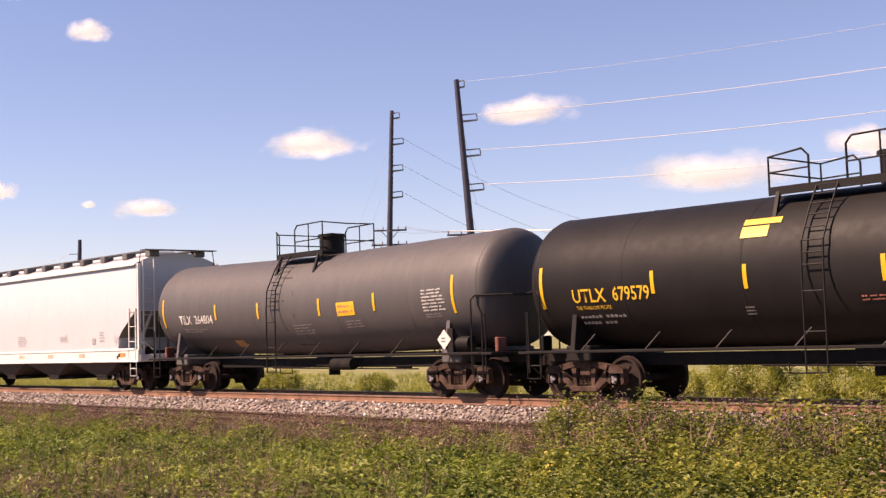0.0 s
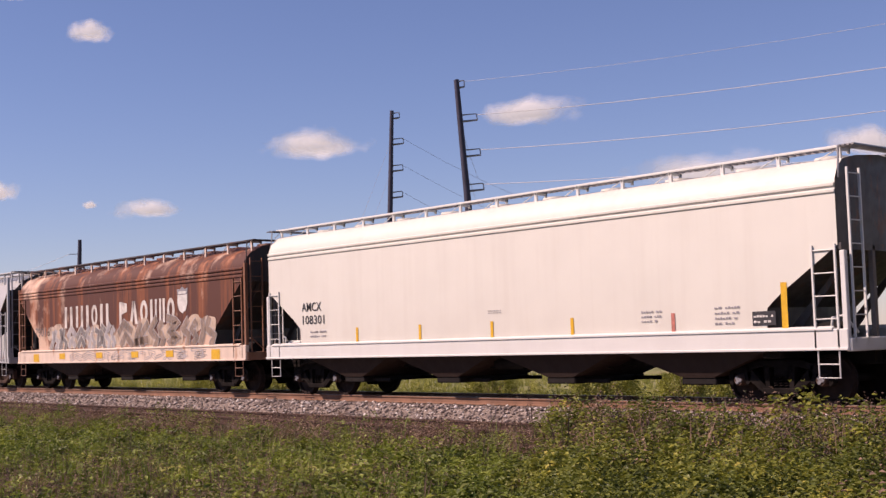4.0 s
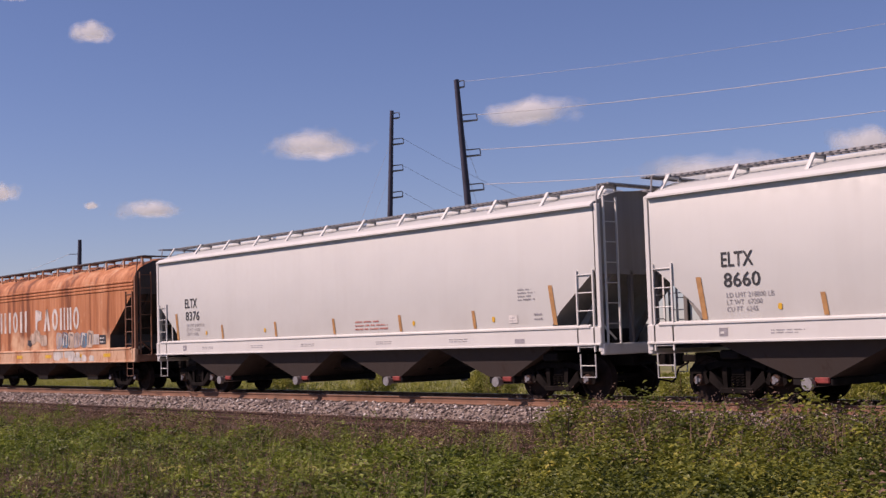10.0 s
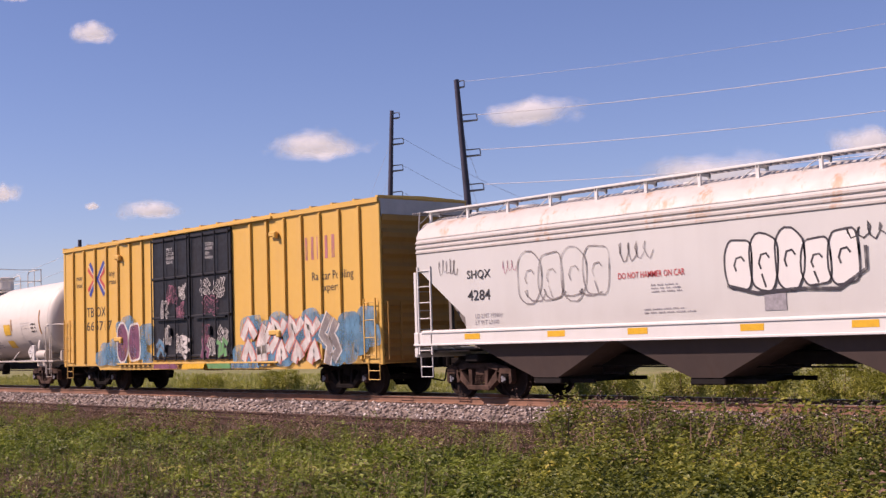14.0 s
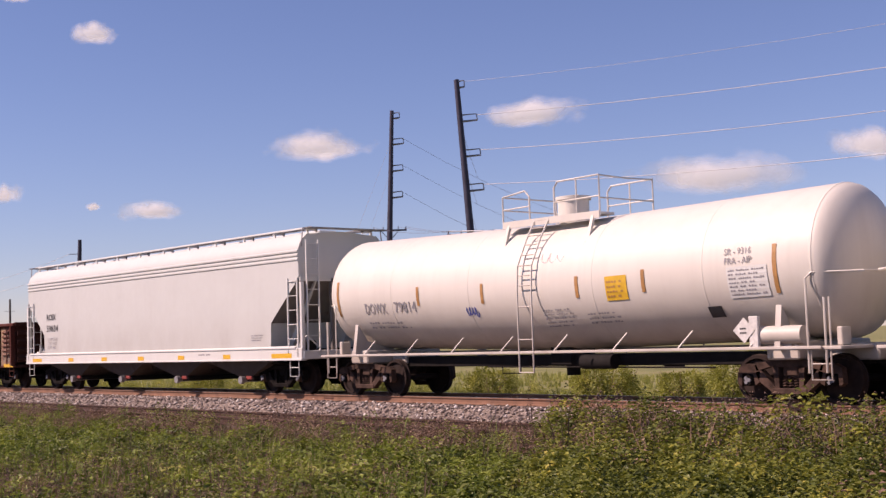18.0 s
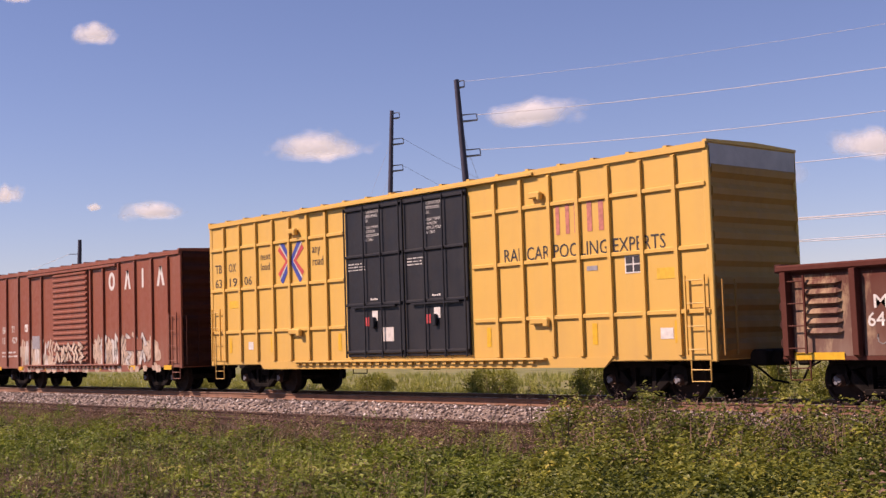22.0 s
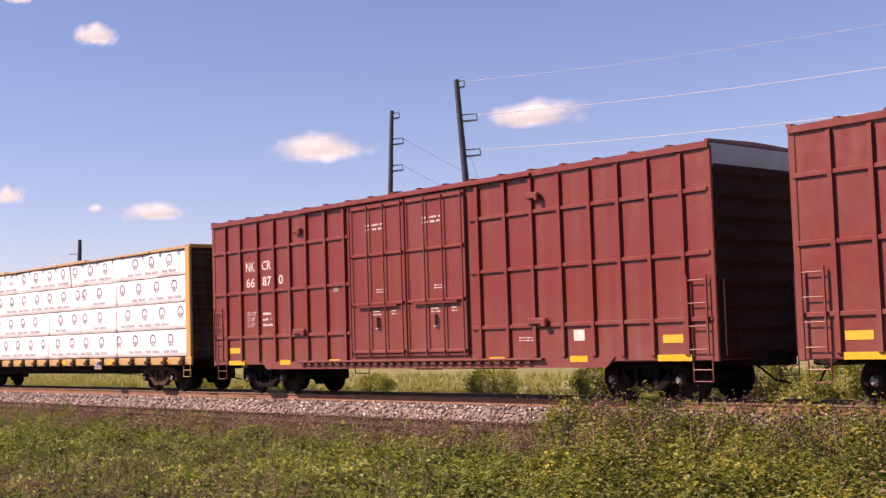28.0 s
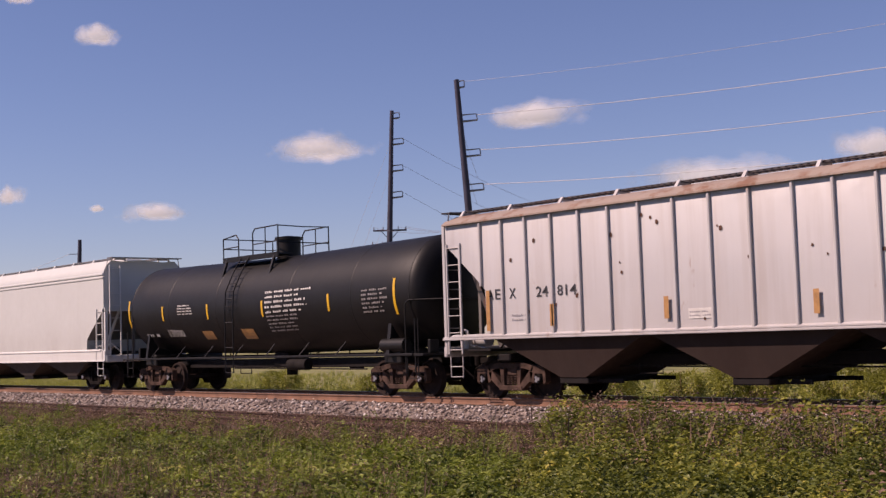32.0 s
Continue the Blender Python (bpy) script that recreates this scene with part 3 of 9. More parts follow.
def stroke(mb, pts, w, lift=0.0):
    """A flat brush line through (x, z) points."""
    n = len(pts)
    o = len(mb.v)
    for i, (x, z) in enumerate(pts):
        ax, az = pts[max(i - 1, 0)]
        bx, bz = pts[min(i + 1, n - 1)]
        d = math.hypot(bx - ax, bz - az) or 1
        nx, nz = -(bz - az) / d * w / 2, (bx - ax) / d * w / 2
        mb.v += [(x + nx, -lift, z + nz), (x - nx, -lift, z - nz)]
    for i in range(n - 1):
        a = o + 2 * i
        mb.f.append((a, a + 1, a + 3, a + 2))


def strokes(car, skin, lines, w, mat, lift=0.0, name="graffiti_line"):
    mb = Mesh()
    for ln in lines:
        stroke(mb, ln, w, lift)
    return part(name, wrapped(mb.made(name, M[mat]), 0, 0, skin), None, car)


# ---- running gear ----
WHEEL_R = 0.457
AXLE = 0.889
WHEELSETS = {1: [], -1: []}


def side_frame_mesh():
    mb = Mesh()
    for s in (-1, 1):
        y0, y1 = s * 0.93, s * 1.09
        lo, hi = min(y0, y1), max(y0, y1)
        for e in (-1, 1):
            # pedestal, arched top chord, diagonal and bottom chord of the casting
            ped = [(0.62, 0.60), (0.70, 0.74), (0.95, 0.76), (1.10, 0.68), (1.12, 0.40), (1.04, 0.34), (1.02, 0.58), (0.78, 0.58), (0.74, 0.36), (0.66, 0.40)]
            mb.prism([(e * x, z) for x, z in (ped if e > 0 else ped[::-1])], lo, hi)
            top = [(0.0, 0.70), (0.0, 0.83), (0.45, 0.82), (0.74, 0.75), (0.70, 0.63), (0.42, 0.70)]
            mb.prism([(e * x, z) for x, z in (top if e < 0 else top[::-1])], lo, hi)
            dia = [(0.66, 0.44), (0.72, 0.60), (0.60, 0.64), (0.30, 0.33), (0.36, 0.22)]
            mb.prism([(e * x, z) for x, z in (dia if e < 0 else dia[::-1])], lo, hi)
            col = [(0.21, 0.30), (0.30, 0.30), (0.34, 0.72), (0.22, 0.72)]
            mb.prism([(e * x, z) for x, z in (col if e > 0 else col[::-1])], lo, hi)
        mb.box(-0.38, 0.38, lo - 0.02, hi + 0.02, 0.19, 0.31, 0.02)
    mb.box(-0.17, 0.17, -1.04, 1.04, 0.52, 0.74, 0.03)
    mb.cyl((0, 0, 0.7), (0, 0, 0.86), 0.2, 14)
    for s in (-1, 1):
        mb.box(s * 0.34, s * 0.42, -0.85, 0.85, 0.36, 0.46, 0.01)
    return mb


def spring_mesh():
    mb = Mesh()
    for dx in (-0.12, 0.0, 0.12):
        pts = [(dx + 0.05 * math.cos(a), 0.05 * math.sin(a), 0.31 + 0.21 * a / (8 * math.pi)) for a in [k * math.pi / 3 for k in range(25)]]
        mb.tube(pts, 0.014, 4)
    return mb


def wheelset_mesh():
    mb = Mesh()
    n = 28
    for s in (-1, 1):
        prof = [(0.66, 0.07), (0.70, 0.12), (0.715, 0.34), (0.66, 0.40), (0.655, 0.485), (0.685, 0.485), (0.70, 0.462), (0.80, 0.455), (0.80, 0.40), (0.745, 0.38), (0.745, 0.30), (0.78, 0.13), (0.82, 0.10), (0.82, 0.07)]
        mb.loft([[(r * math.cos(2 * math.pi * j / n), s * y, r * math.sin(2 * math.pi * j / n)) for j in range(n)] for y, r in prof], cap=False)
    mb.cyl((0, -1.0, 0), (0, 1.0, 0), 0.075, 12)
    return mb


def cap_mesh():
    mb = Mesh()
    mb.loft([[(r * math.cos(2 * math.pi * j / 18), y, r * math.sin(2 * math.pi * j / 18)) for j in range(18)] for y, r in ((0.0, 0.115), (-0.11, 0.115), (-0.13, 0.10), (-0.16, 0.098))])
    return mb


def plate_mesh():
    """The three-cornered locking plate that holds the bearing's cap screws."""
    pts = []
    for k in range(12):
        a = 2 * math.pi * k / 12
        r = 0.085 if k % 4 == 0 else (0.07 if k % 4 in (1, 3) else 0.04)
        pts.append((r * math.cos(a), r * math.sin(a)))
    mb = Mesh()
    mb.prism(pts, -0.178, -0.158)
    return mb


GEAR = {}


def gear(kind):
    if kind not in GEAR:
        GEAR[kind] = {
            "frame": side_frame_mesh().made("truck", M[kind]), "spring": spring_mesh().made("spring_nest", M[kind]),
            "wheel": wheelset_mesh().made("wheelset", M["wheel"], True), "cap": cap_mesh().made("bearing_cap", M["truck_dark" if kind == "truck" else "truck"], True),
            "plate": plate_mesh().made("locking_plate", M["cap"])}
    return GEAR[kind]


def truck(car, x, kind="truck"):
    g = gear(kind)
    t = part("truck", g["frame"], None, car, "dusty cast steel truck" if kind == "truck" else "dark cast steel truck", at=(x, 0, 0))
    for s in (-1, 1):
        part("spring_nest", g["spring"], None, t, at=(0, s * 1.01, 0))
        w = part("wheelset", g["wheel"], None, t, at=(s * AXLE, 0, WHEEL_R))
        WHEELSETS[s].append(w)
        for q in (-1, 1):
            part("bearing_cap", g["cap"], None, t, at=pose(s * AXLE, q * 0.97, WHEEL_R, 0, 0, 0 if q < 0 else 180))
            part("locking_plate", g["plate"], None, t, at=pose(s * AXLE, q * 0.97, WHEEL_R, 0, 0, 0 if q < 0 else 180))
    return t


def couplers(car, hl, reach):
    for s in (-1, 1):
        mb = Mesh()
        mb.box(s * (hl - 0.3), s * (reach - 0.30), -0.09, 0.09, 0.78, 0.93, 0.02)
        mb.box(s * (reach - 0.32), s * (reach - 0.05), -0.17, 0.06, 0.70, 1.0, 0.04)
        mb.box(s * (reach - 0.16), s * (reach + 0.03), 0.05, 0.16, 0.72, 0.98, 0.03)
        part("coupler", mb, "truck_dark", car)
        hose = Mesh()
        hose.tube([(s * (hl - 0.05), -0.35, 0.78), (s * (hl + 0.2), -0.36, 0.66), (s * (hl + 0.42), -0.22, 0.42), (s * (reach + 0.0), -0.05, 0.36)], 0.022, 6)
        part("air_hose", hose, "truck_dark", car)
    mb = Mesh()
    mb.box(-hl + 0.2, hl - 0.2, -0.33, 0.33, 0.72, 0.98, 0.02)
    part("centre_sill", mb, "frame_dark", car)


def ladder(car, x, y, z0, z1, w, mat, step=0.36, face="side", stile=0.035, rung_r=0.013, off=0.0):
    """Two stiles with rungs, flat against a side (along x) or an end (along y)."""
    mb = Mesh()
    ends = [(x - w / 2, x + w / 2)] if face == "side" else [(y - w / 2, y + w / 2)]
    for e in ends[0]:
        if face == "side":
            mb.box(e - stile / 2, e + stile / 2, y - 0.02, y + 0.02, z0, z1)
        else:
            mb.box(x - 0.02, x + 0.02, e - stile / 2, e + stile / 2, z0, z1)
    lad = part("ladder", mb, mat, car)
    n = max(1, int((z1 - z0 - 0.1) / step))
    key = (round(w, 3), face, rung_r, mat)
    if key not in RUNGS:
        r = Mesh()
        if face == "side":
            r.cyl((-w / 2, 0, 0), (w / 2, 0, 0), rung_r, 6)
        else:
            r.cyl((0, -w / 2, 0), (0, w / 2, 0), rung_r, 6)
        RUNGS[key] = r.made("rung", M[mat])
    for i in range(n + 1):
        part("rung", RUNGS[key], None, lad, at=(x, y, z0 + 0.1 + i * (z1 - z0 - 0.2) / max(1, n)))
    return lad


RUNGS = {}


def stirrup(car, x, y, z0, z1, w, mat):
    mb = Mesh()
    mb.tube([(x - w / 2, y, z1), (x - w / 2, y, z0), (x + w / 2, y, z0), (x + w / 2, y, z1)], 0.016, 6)
    mb.cyl((x - w / 2, y, (z0 + z1) / 2), (x + w / 2, y, (z0 + z1) / 2), 0.013, 6)
    return part("stirrup_step", mb, mat, car)


def brake_gear(car, x):
    mb = Mesh()
    mb.cyl((x, -0.75, 0.82), (x + 0.9, -0.75, 0.82), 0.16, 14)
    part("air_reservoir", mb, "frame_dark", car, smooth=True)
    mb = Mesh()
    mb.cyl((x + 1.3, 0.5, 0.8), (x + 1.7, 0.5, 0.8), 0.17, 12)
    part("brake_cylinder", mb, "frame_dark", car, smooth=True)
    mb = Mesh()
    mb.tube([(x - 3.2, -0.6, 0.72), (x + 3.4, -0.6, 0.68)], 0.02, 6)
    part("brake_rod", mb, "frame_dark", car)
    mb = Mesh()
    mb.tube([(x - 2.4, -0.9, 0.78), (x - 2.4, -0.9, 0.58), (x - 1.8, -0.9, 0.58), (x - 1.8, -0.9, 0.78)], 0.015, 5)
    part("uncoupling_bracket", mb, "frame_dark", car)


# ---- freight cars: local x along the train, near side at negative y, z above the rails ----
def section(style, hw, ze, zt, foot=1.22):
    """Half outline (y, z) of a hopper body from the side's foot to the roof's crown."""
    if style == "round":
        return [(hw - 0.10, 1.45), (hw - 0.05, 1.80), (hw - 0.01, 2.20), (hw, 2.65), (hw - 0.03, 3.10), (hw - 0.12, 3.50), (hw - 0.30, 3.90), (hw - 0.62, 4.22), (0.45, zt - 0.05), (0.0, zt)]
    if style == "curve":
        return [(hw, foot), (hw, 2.4), (hw, ze - 0.25), (hw - 0.02, ze), (hw - 0.10, ze + 0.18), (hw - 0.30, ze + 0.38), (0.75, zt - 0.06), (0.0, zt)]
    return [(hw, foot), (hw, 2.4), (hw, ze), (hw - 0.06, ze + 0.10), (hw - 0.40, ze + 0.24), (0.7, zt - 0.05), (0.0, zt)]


def body_rings(style, hl, hw, ze, zt, cut, z_cut, z_low, foot):
    half = section(style, hw, ze, zt, foot)
    def ring(x, zb, taper=0.0):
        pts = [(max(0.0, y - taper), max(z, zb + 0.002 * i)) for i, (y, z) in enumerate(half)]
        pts[0] = (pts[0][0], zb) if style != "round" else (pts[0][0], max(zb, 1.45))
        return [(x, -y, z) for y, z in pts] + [(x, y, z) for y, z in reversed(pts[:-1])]
    xs = [(hl, z_cut, 0.0), (hl - cut * 0.8, z_low + 0.25, 0.0), (hl - cut, z_low, 0.0), (hl - cut - 0.03, foot, 0.0)]
    if style == "round":
        xs = [(hl, 3.85, 0.05), (hl - 0.10, 3.60, 0.0), (hl - cut * 0.55, 2.55, 0.0), (hl - cut * 0.85, 1.85, 0.0), (hl - cut, 1.45, 0.0)]
    st = [(-x, z, t) for x, z, t in xs] + [(-hl * 0.33, foot, 0), (0, foot, 0), (hl * 0.33, foot, 0)] + [(x, z, t) for x, z, t in reversed(xs)]
    return [ring(*s) for s in st]


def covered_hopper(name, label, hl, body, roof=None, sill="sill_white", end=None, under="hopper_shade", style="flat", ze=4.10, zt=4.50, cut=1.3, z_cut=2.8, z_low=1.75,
                   bays=4, brackets=12, walk_mat="steel", bracket_mat=None, tc=None, gear_kind="truck_dark", outlets="gate", ribs=(), beads=0, hatch="trough", fitting=None, post_full=True, hw=1.52, sz=(1.0, 1.38), posts=False):
    car = thing(name, label, "hopper car", "cars of the train")
    fitting = fitting or sill
    end = end or body
    hb = hl - 0.14
    mb = Mesh()
    mb.loft(body_rings(style, hb, hw, ze, zt, cut, z_cut, z_low, sz[1] - 0.04))
    shell = part("body", mb, body, car, smooth=True)
    # end and slope sheets take a darker coat with their shade coloured in
    shell.data.materials.append(M["shade_grime" if end == body else end])
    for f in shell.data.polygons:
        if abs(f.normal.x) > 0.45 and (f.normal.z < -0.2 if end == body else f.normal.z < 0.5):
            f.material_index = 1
    if roof:
        mb = Mesh()
        half = [p for p in section(style, hw + 0.012, ze, zt + 0.012) if p[1] >= ze - 0.01]
        pr = [(-y, z) for y, z in half] + [(y, z) for y, z in reversed(half[:-1])]
        mb.loft([[(x, y, z) for y, z in pr] for x in (-hb - 0.01, hb + 0.01)], cap=False, closed=False)
        low = [(-y, z - 0.012) for y, z in half] + [(y, z - 0.012) for y, z in reversed(half[:-1])]
        mb.loft([[(x, y, z) for y, z in low] for x in (-hb - 0.01, hb + 0.01)], cap=False, closed=False)
        part("roof_sheet", mb, roof, car, smooth=True)
    for s in (-1, 1):
        # side sill with flange, corner posts and end bulkhead
        mb = Mesh()
        y = s * (hw + 0.02)
        if style == "round":
            mb.box(-hl, hl, s * 1.42, s * 1.50, 1.02, 1.50, 0.02)
            mb.box(-hl, hl, s * 1.36, s * 1.53, 1.00, 1.05, 0.01)
        else:
            mb.box(-hl, hl, y - s * 0.10, y + s * 0.02, sz[0] + 0.02, sz[1], 0.015)
            mb.box(-hl, hl, y - s * 0.16, y + s * 0.045, sz[0], sz[0] + 0.05, 0.01)
            mb.prism_x([(y - s * 0.05, sz[1] - 0.02), (y + s * 0.045, sz[1] - 0.02), (y + s * 0.045, sz[1] + 0.01), (y - s * 0.03, sz[1] + 0.05)], -hl + 0.3, hl - 0.3)
        part("side_sill", mb, sill, car)
        if style == "flat":
            mb = Mesh()
            mb.prism_x([(s * (hw - 0.01), ze - 0.005), (s * (hw + 0.09), ze - 0.005), (s * (hw + 0.09), ze + 0.03), (s * (hw - 0.04), ze + 0.12)], -hb - 0.02, hb + 0.02)
            part("eave_rail", mb, sill if roof is None else roof, car)
        for k in range(beads):
            mb = Mesh()
            z = ze - 0.10 - 0.115 * k
            mb.prism_x([(s * (hw - 0.005), z - 0.045), (s * (hw + 0.028), z - 0.02), (s * (hw + 0.028), z + 0.02), (s * (hw - 0.005), z + 0.045)], -hb, hb)
            part("bead", mb, body if roof is None else roof, car)
    for e in (-1, 1):
        for s in (-1, 1):
            mb = Mesh()
            x = e * (hl - 0.06)
            top = ze + 0.05 if post_full else z_cut - 0.1
            mb.box(x - 0.05, x + 0.05, s * (hw - 0.09), s * (hw + 0.01), 1.05, top, 0.01)
            part("corner_post", mb, fitting, car)
            lx = e * (hl - 0.42)
            ladder(car, lx, s * (hw + 0.02), 1.05, z_cut + 0.02 if style != "round" else 3.0, 0.46, fitting, 0.40)
            stirrup(car, lx, s * (hw + 0.0), 0.52, 1.0, 0.42, fitting)
            ladder(car, e * (hl + 0.02), s * (hw - 0.36), 1.1, ze + 0.2 if e * s < 0 else z_cut, 0.40, fitting, 0.42, face="end")
        mb = Mesh()
        x = e * (hl - 0.02)
        mb.box(x - 0.06, x + 0.06, -hw, hw, 0.98, 1.22, 0.02)
        part("end_sill", mb, fitting, car)
        mb = Mesh()
        mb.box(e * (hl - cut - 0.2), x - e * 0.07, -hw + 0.05, hw - 0.05, 1.10, 1.16, 0.01)
        part("end_deck", mb, "frame_dark", car)
        # posts below the slope use the same shade-darkened coat
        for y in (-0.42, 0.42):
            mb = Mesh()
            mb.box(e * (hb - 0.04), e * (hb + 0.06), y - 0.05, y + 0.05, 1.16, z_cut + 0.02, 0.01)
            part("end_post", mb, "shade_grime", car)
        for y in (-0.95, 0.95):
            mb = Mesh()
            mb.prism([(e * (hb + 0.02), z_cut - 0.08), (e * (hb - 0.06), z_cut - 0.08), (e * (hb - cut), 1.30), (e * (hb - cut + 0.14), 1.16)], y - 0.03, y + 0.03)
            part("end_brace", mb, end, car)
        if style == "round":
            for s in (-1, 1):
                mb = Mesh()
                edge = [(hl - 0.04, 3.40), (hl - 0.20, 3.55), (hl - cut * 0.55 - 0.1, 2.55)] if e < 0 else [(hl - 0.04, 2.30)]
                mb.prism([(e * x, z) for x, z in [(hl - 0.04, 1.48)] + edge + [(hl - cut * 0.85 - 0.1, 1.85), (hl - cut - 0.1, 1.48)]], s * 1.43, s * 1.46)
                part("shear_plate", mb, body, car)
        mb = Mesh()
        mb.cyl((e * (hl - 0.95), -0.95, 1.36), (e * (hl - 0.35), -0.95, 1.36), 0.15, 14)
        part("end_reservoir", mb, "frame_dark" if e > 0 else fitting, car, smooth=True)
        mb = Mesh()
        mb.box(e * (hl - 0.62), e * (hl - 0.40), -1.34, -1.16, 1.16, 1.40, 0.03)
        mb.tube([(e * (hl - 0.5), -1.25, 1.40), (e * (hl - 0.5), -1.22, 1.58), (e * (hl - 0.30), -1.15, 1.62), (e * (hl - 0.25), -0.8, 1.30)], 0.025, 6)
        mb.tube([(e * (hl - 0.5), -1.25, 1.28), (e * (hl - 0.9), -1.30, 1.22), (e * (hl - 1.2), -1.30, 1.18)], 0.02, 6)
        part("air_valve", mb, fitting, car)
        mb = Mesh()
        mb.box(e * (hb - 0.02), e * (hb + 0.06), -hw + 0.02, hw - 0.02, z_cut - 0.08, z_cut + 0.04)
        part("end_beam", mb, end, car)
    # brake wheel on the trailing end
    mb = Mesh()
    ring = [(-hl - 0.12, 0.55 + 0.27 * math.cos(a), 2.6 + 0.27 * math.sin(a)) for a in [k * math.pi / 8 for k in range(17)]]
    mb.tube(ring, 0.018, 6)
    for a in (0, 2.1, 4.2):
        mb.cyl((-hl - 0.12, 0.55, 2.6), (-hl - 0.12, 0.55 + 0.27 * math.cos(a), 2.6 + 0.27 * math.sin(a)), 0.012, 5)
    mb.box(-hl - 0.10, -hl + 0.02, 0.35, 0.75, 2.35, 2.8, 0.02)
    part("hand_brake", mb, "frame_dark", car)
    # slope-sided hopper bays with their outlets
    x0, x1 = -(hb - cut - 0.05), hb - cut - 0.05
    w = (x1 - x0) / bays
    for i in range(bays):
        xa, xb = x0 + i * w, x0 + (i + 1) * w
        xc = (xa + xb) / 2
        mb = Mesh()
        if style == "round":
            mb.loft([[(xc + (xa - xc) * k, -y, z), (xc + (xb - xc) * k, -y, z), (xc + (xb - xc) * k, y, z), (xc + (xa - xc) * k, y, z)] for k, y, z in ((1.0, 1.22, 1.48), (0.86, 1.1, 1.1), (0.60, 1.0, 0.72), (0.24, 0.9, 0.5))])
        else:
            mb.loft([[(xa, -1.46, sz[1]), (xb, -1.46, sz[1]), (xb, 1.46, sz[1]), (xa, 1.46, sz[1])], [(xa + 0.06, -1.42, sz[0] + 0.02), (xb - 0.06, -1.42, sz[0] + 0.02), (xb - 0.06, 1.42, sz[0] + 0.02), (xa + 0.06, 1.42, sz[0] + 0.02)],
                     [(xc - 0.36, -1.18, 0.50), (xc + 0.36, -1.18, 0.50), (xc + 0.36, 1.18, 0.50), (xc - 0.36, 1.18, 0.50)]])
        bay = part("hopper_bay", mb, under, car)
        mb = Mesh()
        mb.box(xc - 0.42, xc + 0.42, -1.16, 1.16, 0.36, 0.50, 0.02)
        part("outlet_gate", mb, "frame_dark", bay)
        if outlets == "gate":
            for s in (-1, 1):
                mb = Mesh()
                mb.box(xc + 0.30, xc + 1.15, s * 0.86 - 0.03, s * 0.86 + 0.03, 0.37, 0.46, 0.01)
                part("gate_rail", mb, "frame_dark", bay)
        if outlets == "pipe":
            mb = Mesh()
            mb.cyl((xc, -1.30, 0.40), (xc, 1.30, 0.40), 0.07, 12)
            mb.cyl((xc, -1.36, 0.40), (xc, -1.24, 0.40), 0.115, 14)
            mb.cyl((xc, 1.24, 0.40), (xc, 1.36, 0.40), 0.115, 14)
            part("outlet_pipe", mb, "steel", bay)
            for s in (-1, 1):
                mb = Mesh()
                mb.box(xc + 0.06, xc + 0.36, s * 1.08, s * 1.20, 0.40, 0.52, 0.02)
                part("gate_cover", mb, "red_cap", bay)
    if ribs:
        for s in (-1, 1):
            for x in ribs:
                foot = sz[1] if abs(x) < hb - cut else z_low + (z_cut - z_low) * (abs(x) - hb + cut) / cut
                mb = Mesh()
                mb.box(x - 0.032, x + 0.032, s * (hw - 0.01), s * (hw + 0.06), foot, ze - 0.02, 0.012)
                part("side_post", mb, body, car)
    # roof: hatches and the running boards on their brackets
    yb = (0.78 if posts else 0.62) if style != "round" else 0.66
    deck = section(style, hw, ze, zt)
    zw = zt + 0.06
    for s in (-1, 1):
        mb = Mesh()
        y0, y1 = s * yb, s * (yb + 0.34)
        mb.box(-hl, hl, y0, y0 + s * 0.03, zw, zw + 0.04)
        mb.box(-hl, hl, y1 - s * 0.03, y1, zw, zw + 0.04)
        n = int(2 * hl / 0.16)
        for i in range(n):
            x = -hl + (i + 0.5) * 2 * hl / n
            mb.box(x - 0.03, x + 0.03, y0, y1, zw + 0.006, zw + 0.03)
        board = part("running_board", mb, walk_mat, car)
        if posts:
            mb = Mesh()
            mb.box(-hl, hl, y1 - s * 0.005, y1 + s * 0.03, zw, zw + 0.05, 0.008)
            part("edge_rail", mb, walk_mat if walk_mat == "up_dark" else bracket_mat or fitting, board)
        for i in range(brackets):
            x = -hl + 0.25 + (2 * hl - 0.5) * i / (brackets - 1)
            mb = Mesh()
            zr = zt - 0.16
            if posts:
                yo = yb + 0.33
                zo = float(np.interp(yo, [p[0] for p in reversed(deck)], [p[1] for p in reversed(deck)]))
                mb.box(x - 0.035, x + 0.035, s * (yo - 0.02), s * (yo + 0.03), zo - 0.03, zw + 0.045)
                mb.tube([(x, s * yo, zw), (x - 0.45, s * (yo - 0.04), zo + 0.02)], 0.012, 4)
            elif bracket_mat == "walk_dark":
                mb.box(x - 0.17, x + 0.17, s * (yb + 0.06), s * (yb + 0.42), zt - 0.14, zw + 0.005, 0.02)
            else:
                mb.prism_x([(s * (yb + 0.62), zr - 0.10), (s * (yb + 0.67), zr - 0.10), (s * (yb + 0.38), zw + 0.05), (s * (yb + 0.33), zw + 0.05)], x - 0.04, x + 0.04)
            mb.box(x - 0.02, x + 0.02, s * yb, s * (yb + 0.36), zw - 0.05, zw)
            mb.box(x - 0.02, x + 0.02, s * yb, s * (yb + 0.05), zt - 0.03, zw)
            part("bracket", mb, bracket_mat or fitting, board)
    if hatch == "trough":
        n = 4
        for i in range(n):
            a, b = -hb + 0.5 + i * (2 * hb - 1) / n, -hb + 0.5 + (i + 1) * (2 * hb - 1) / n - 0.15
            mb = Mesh()
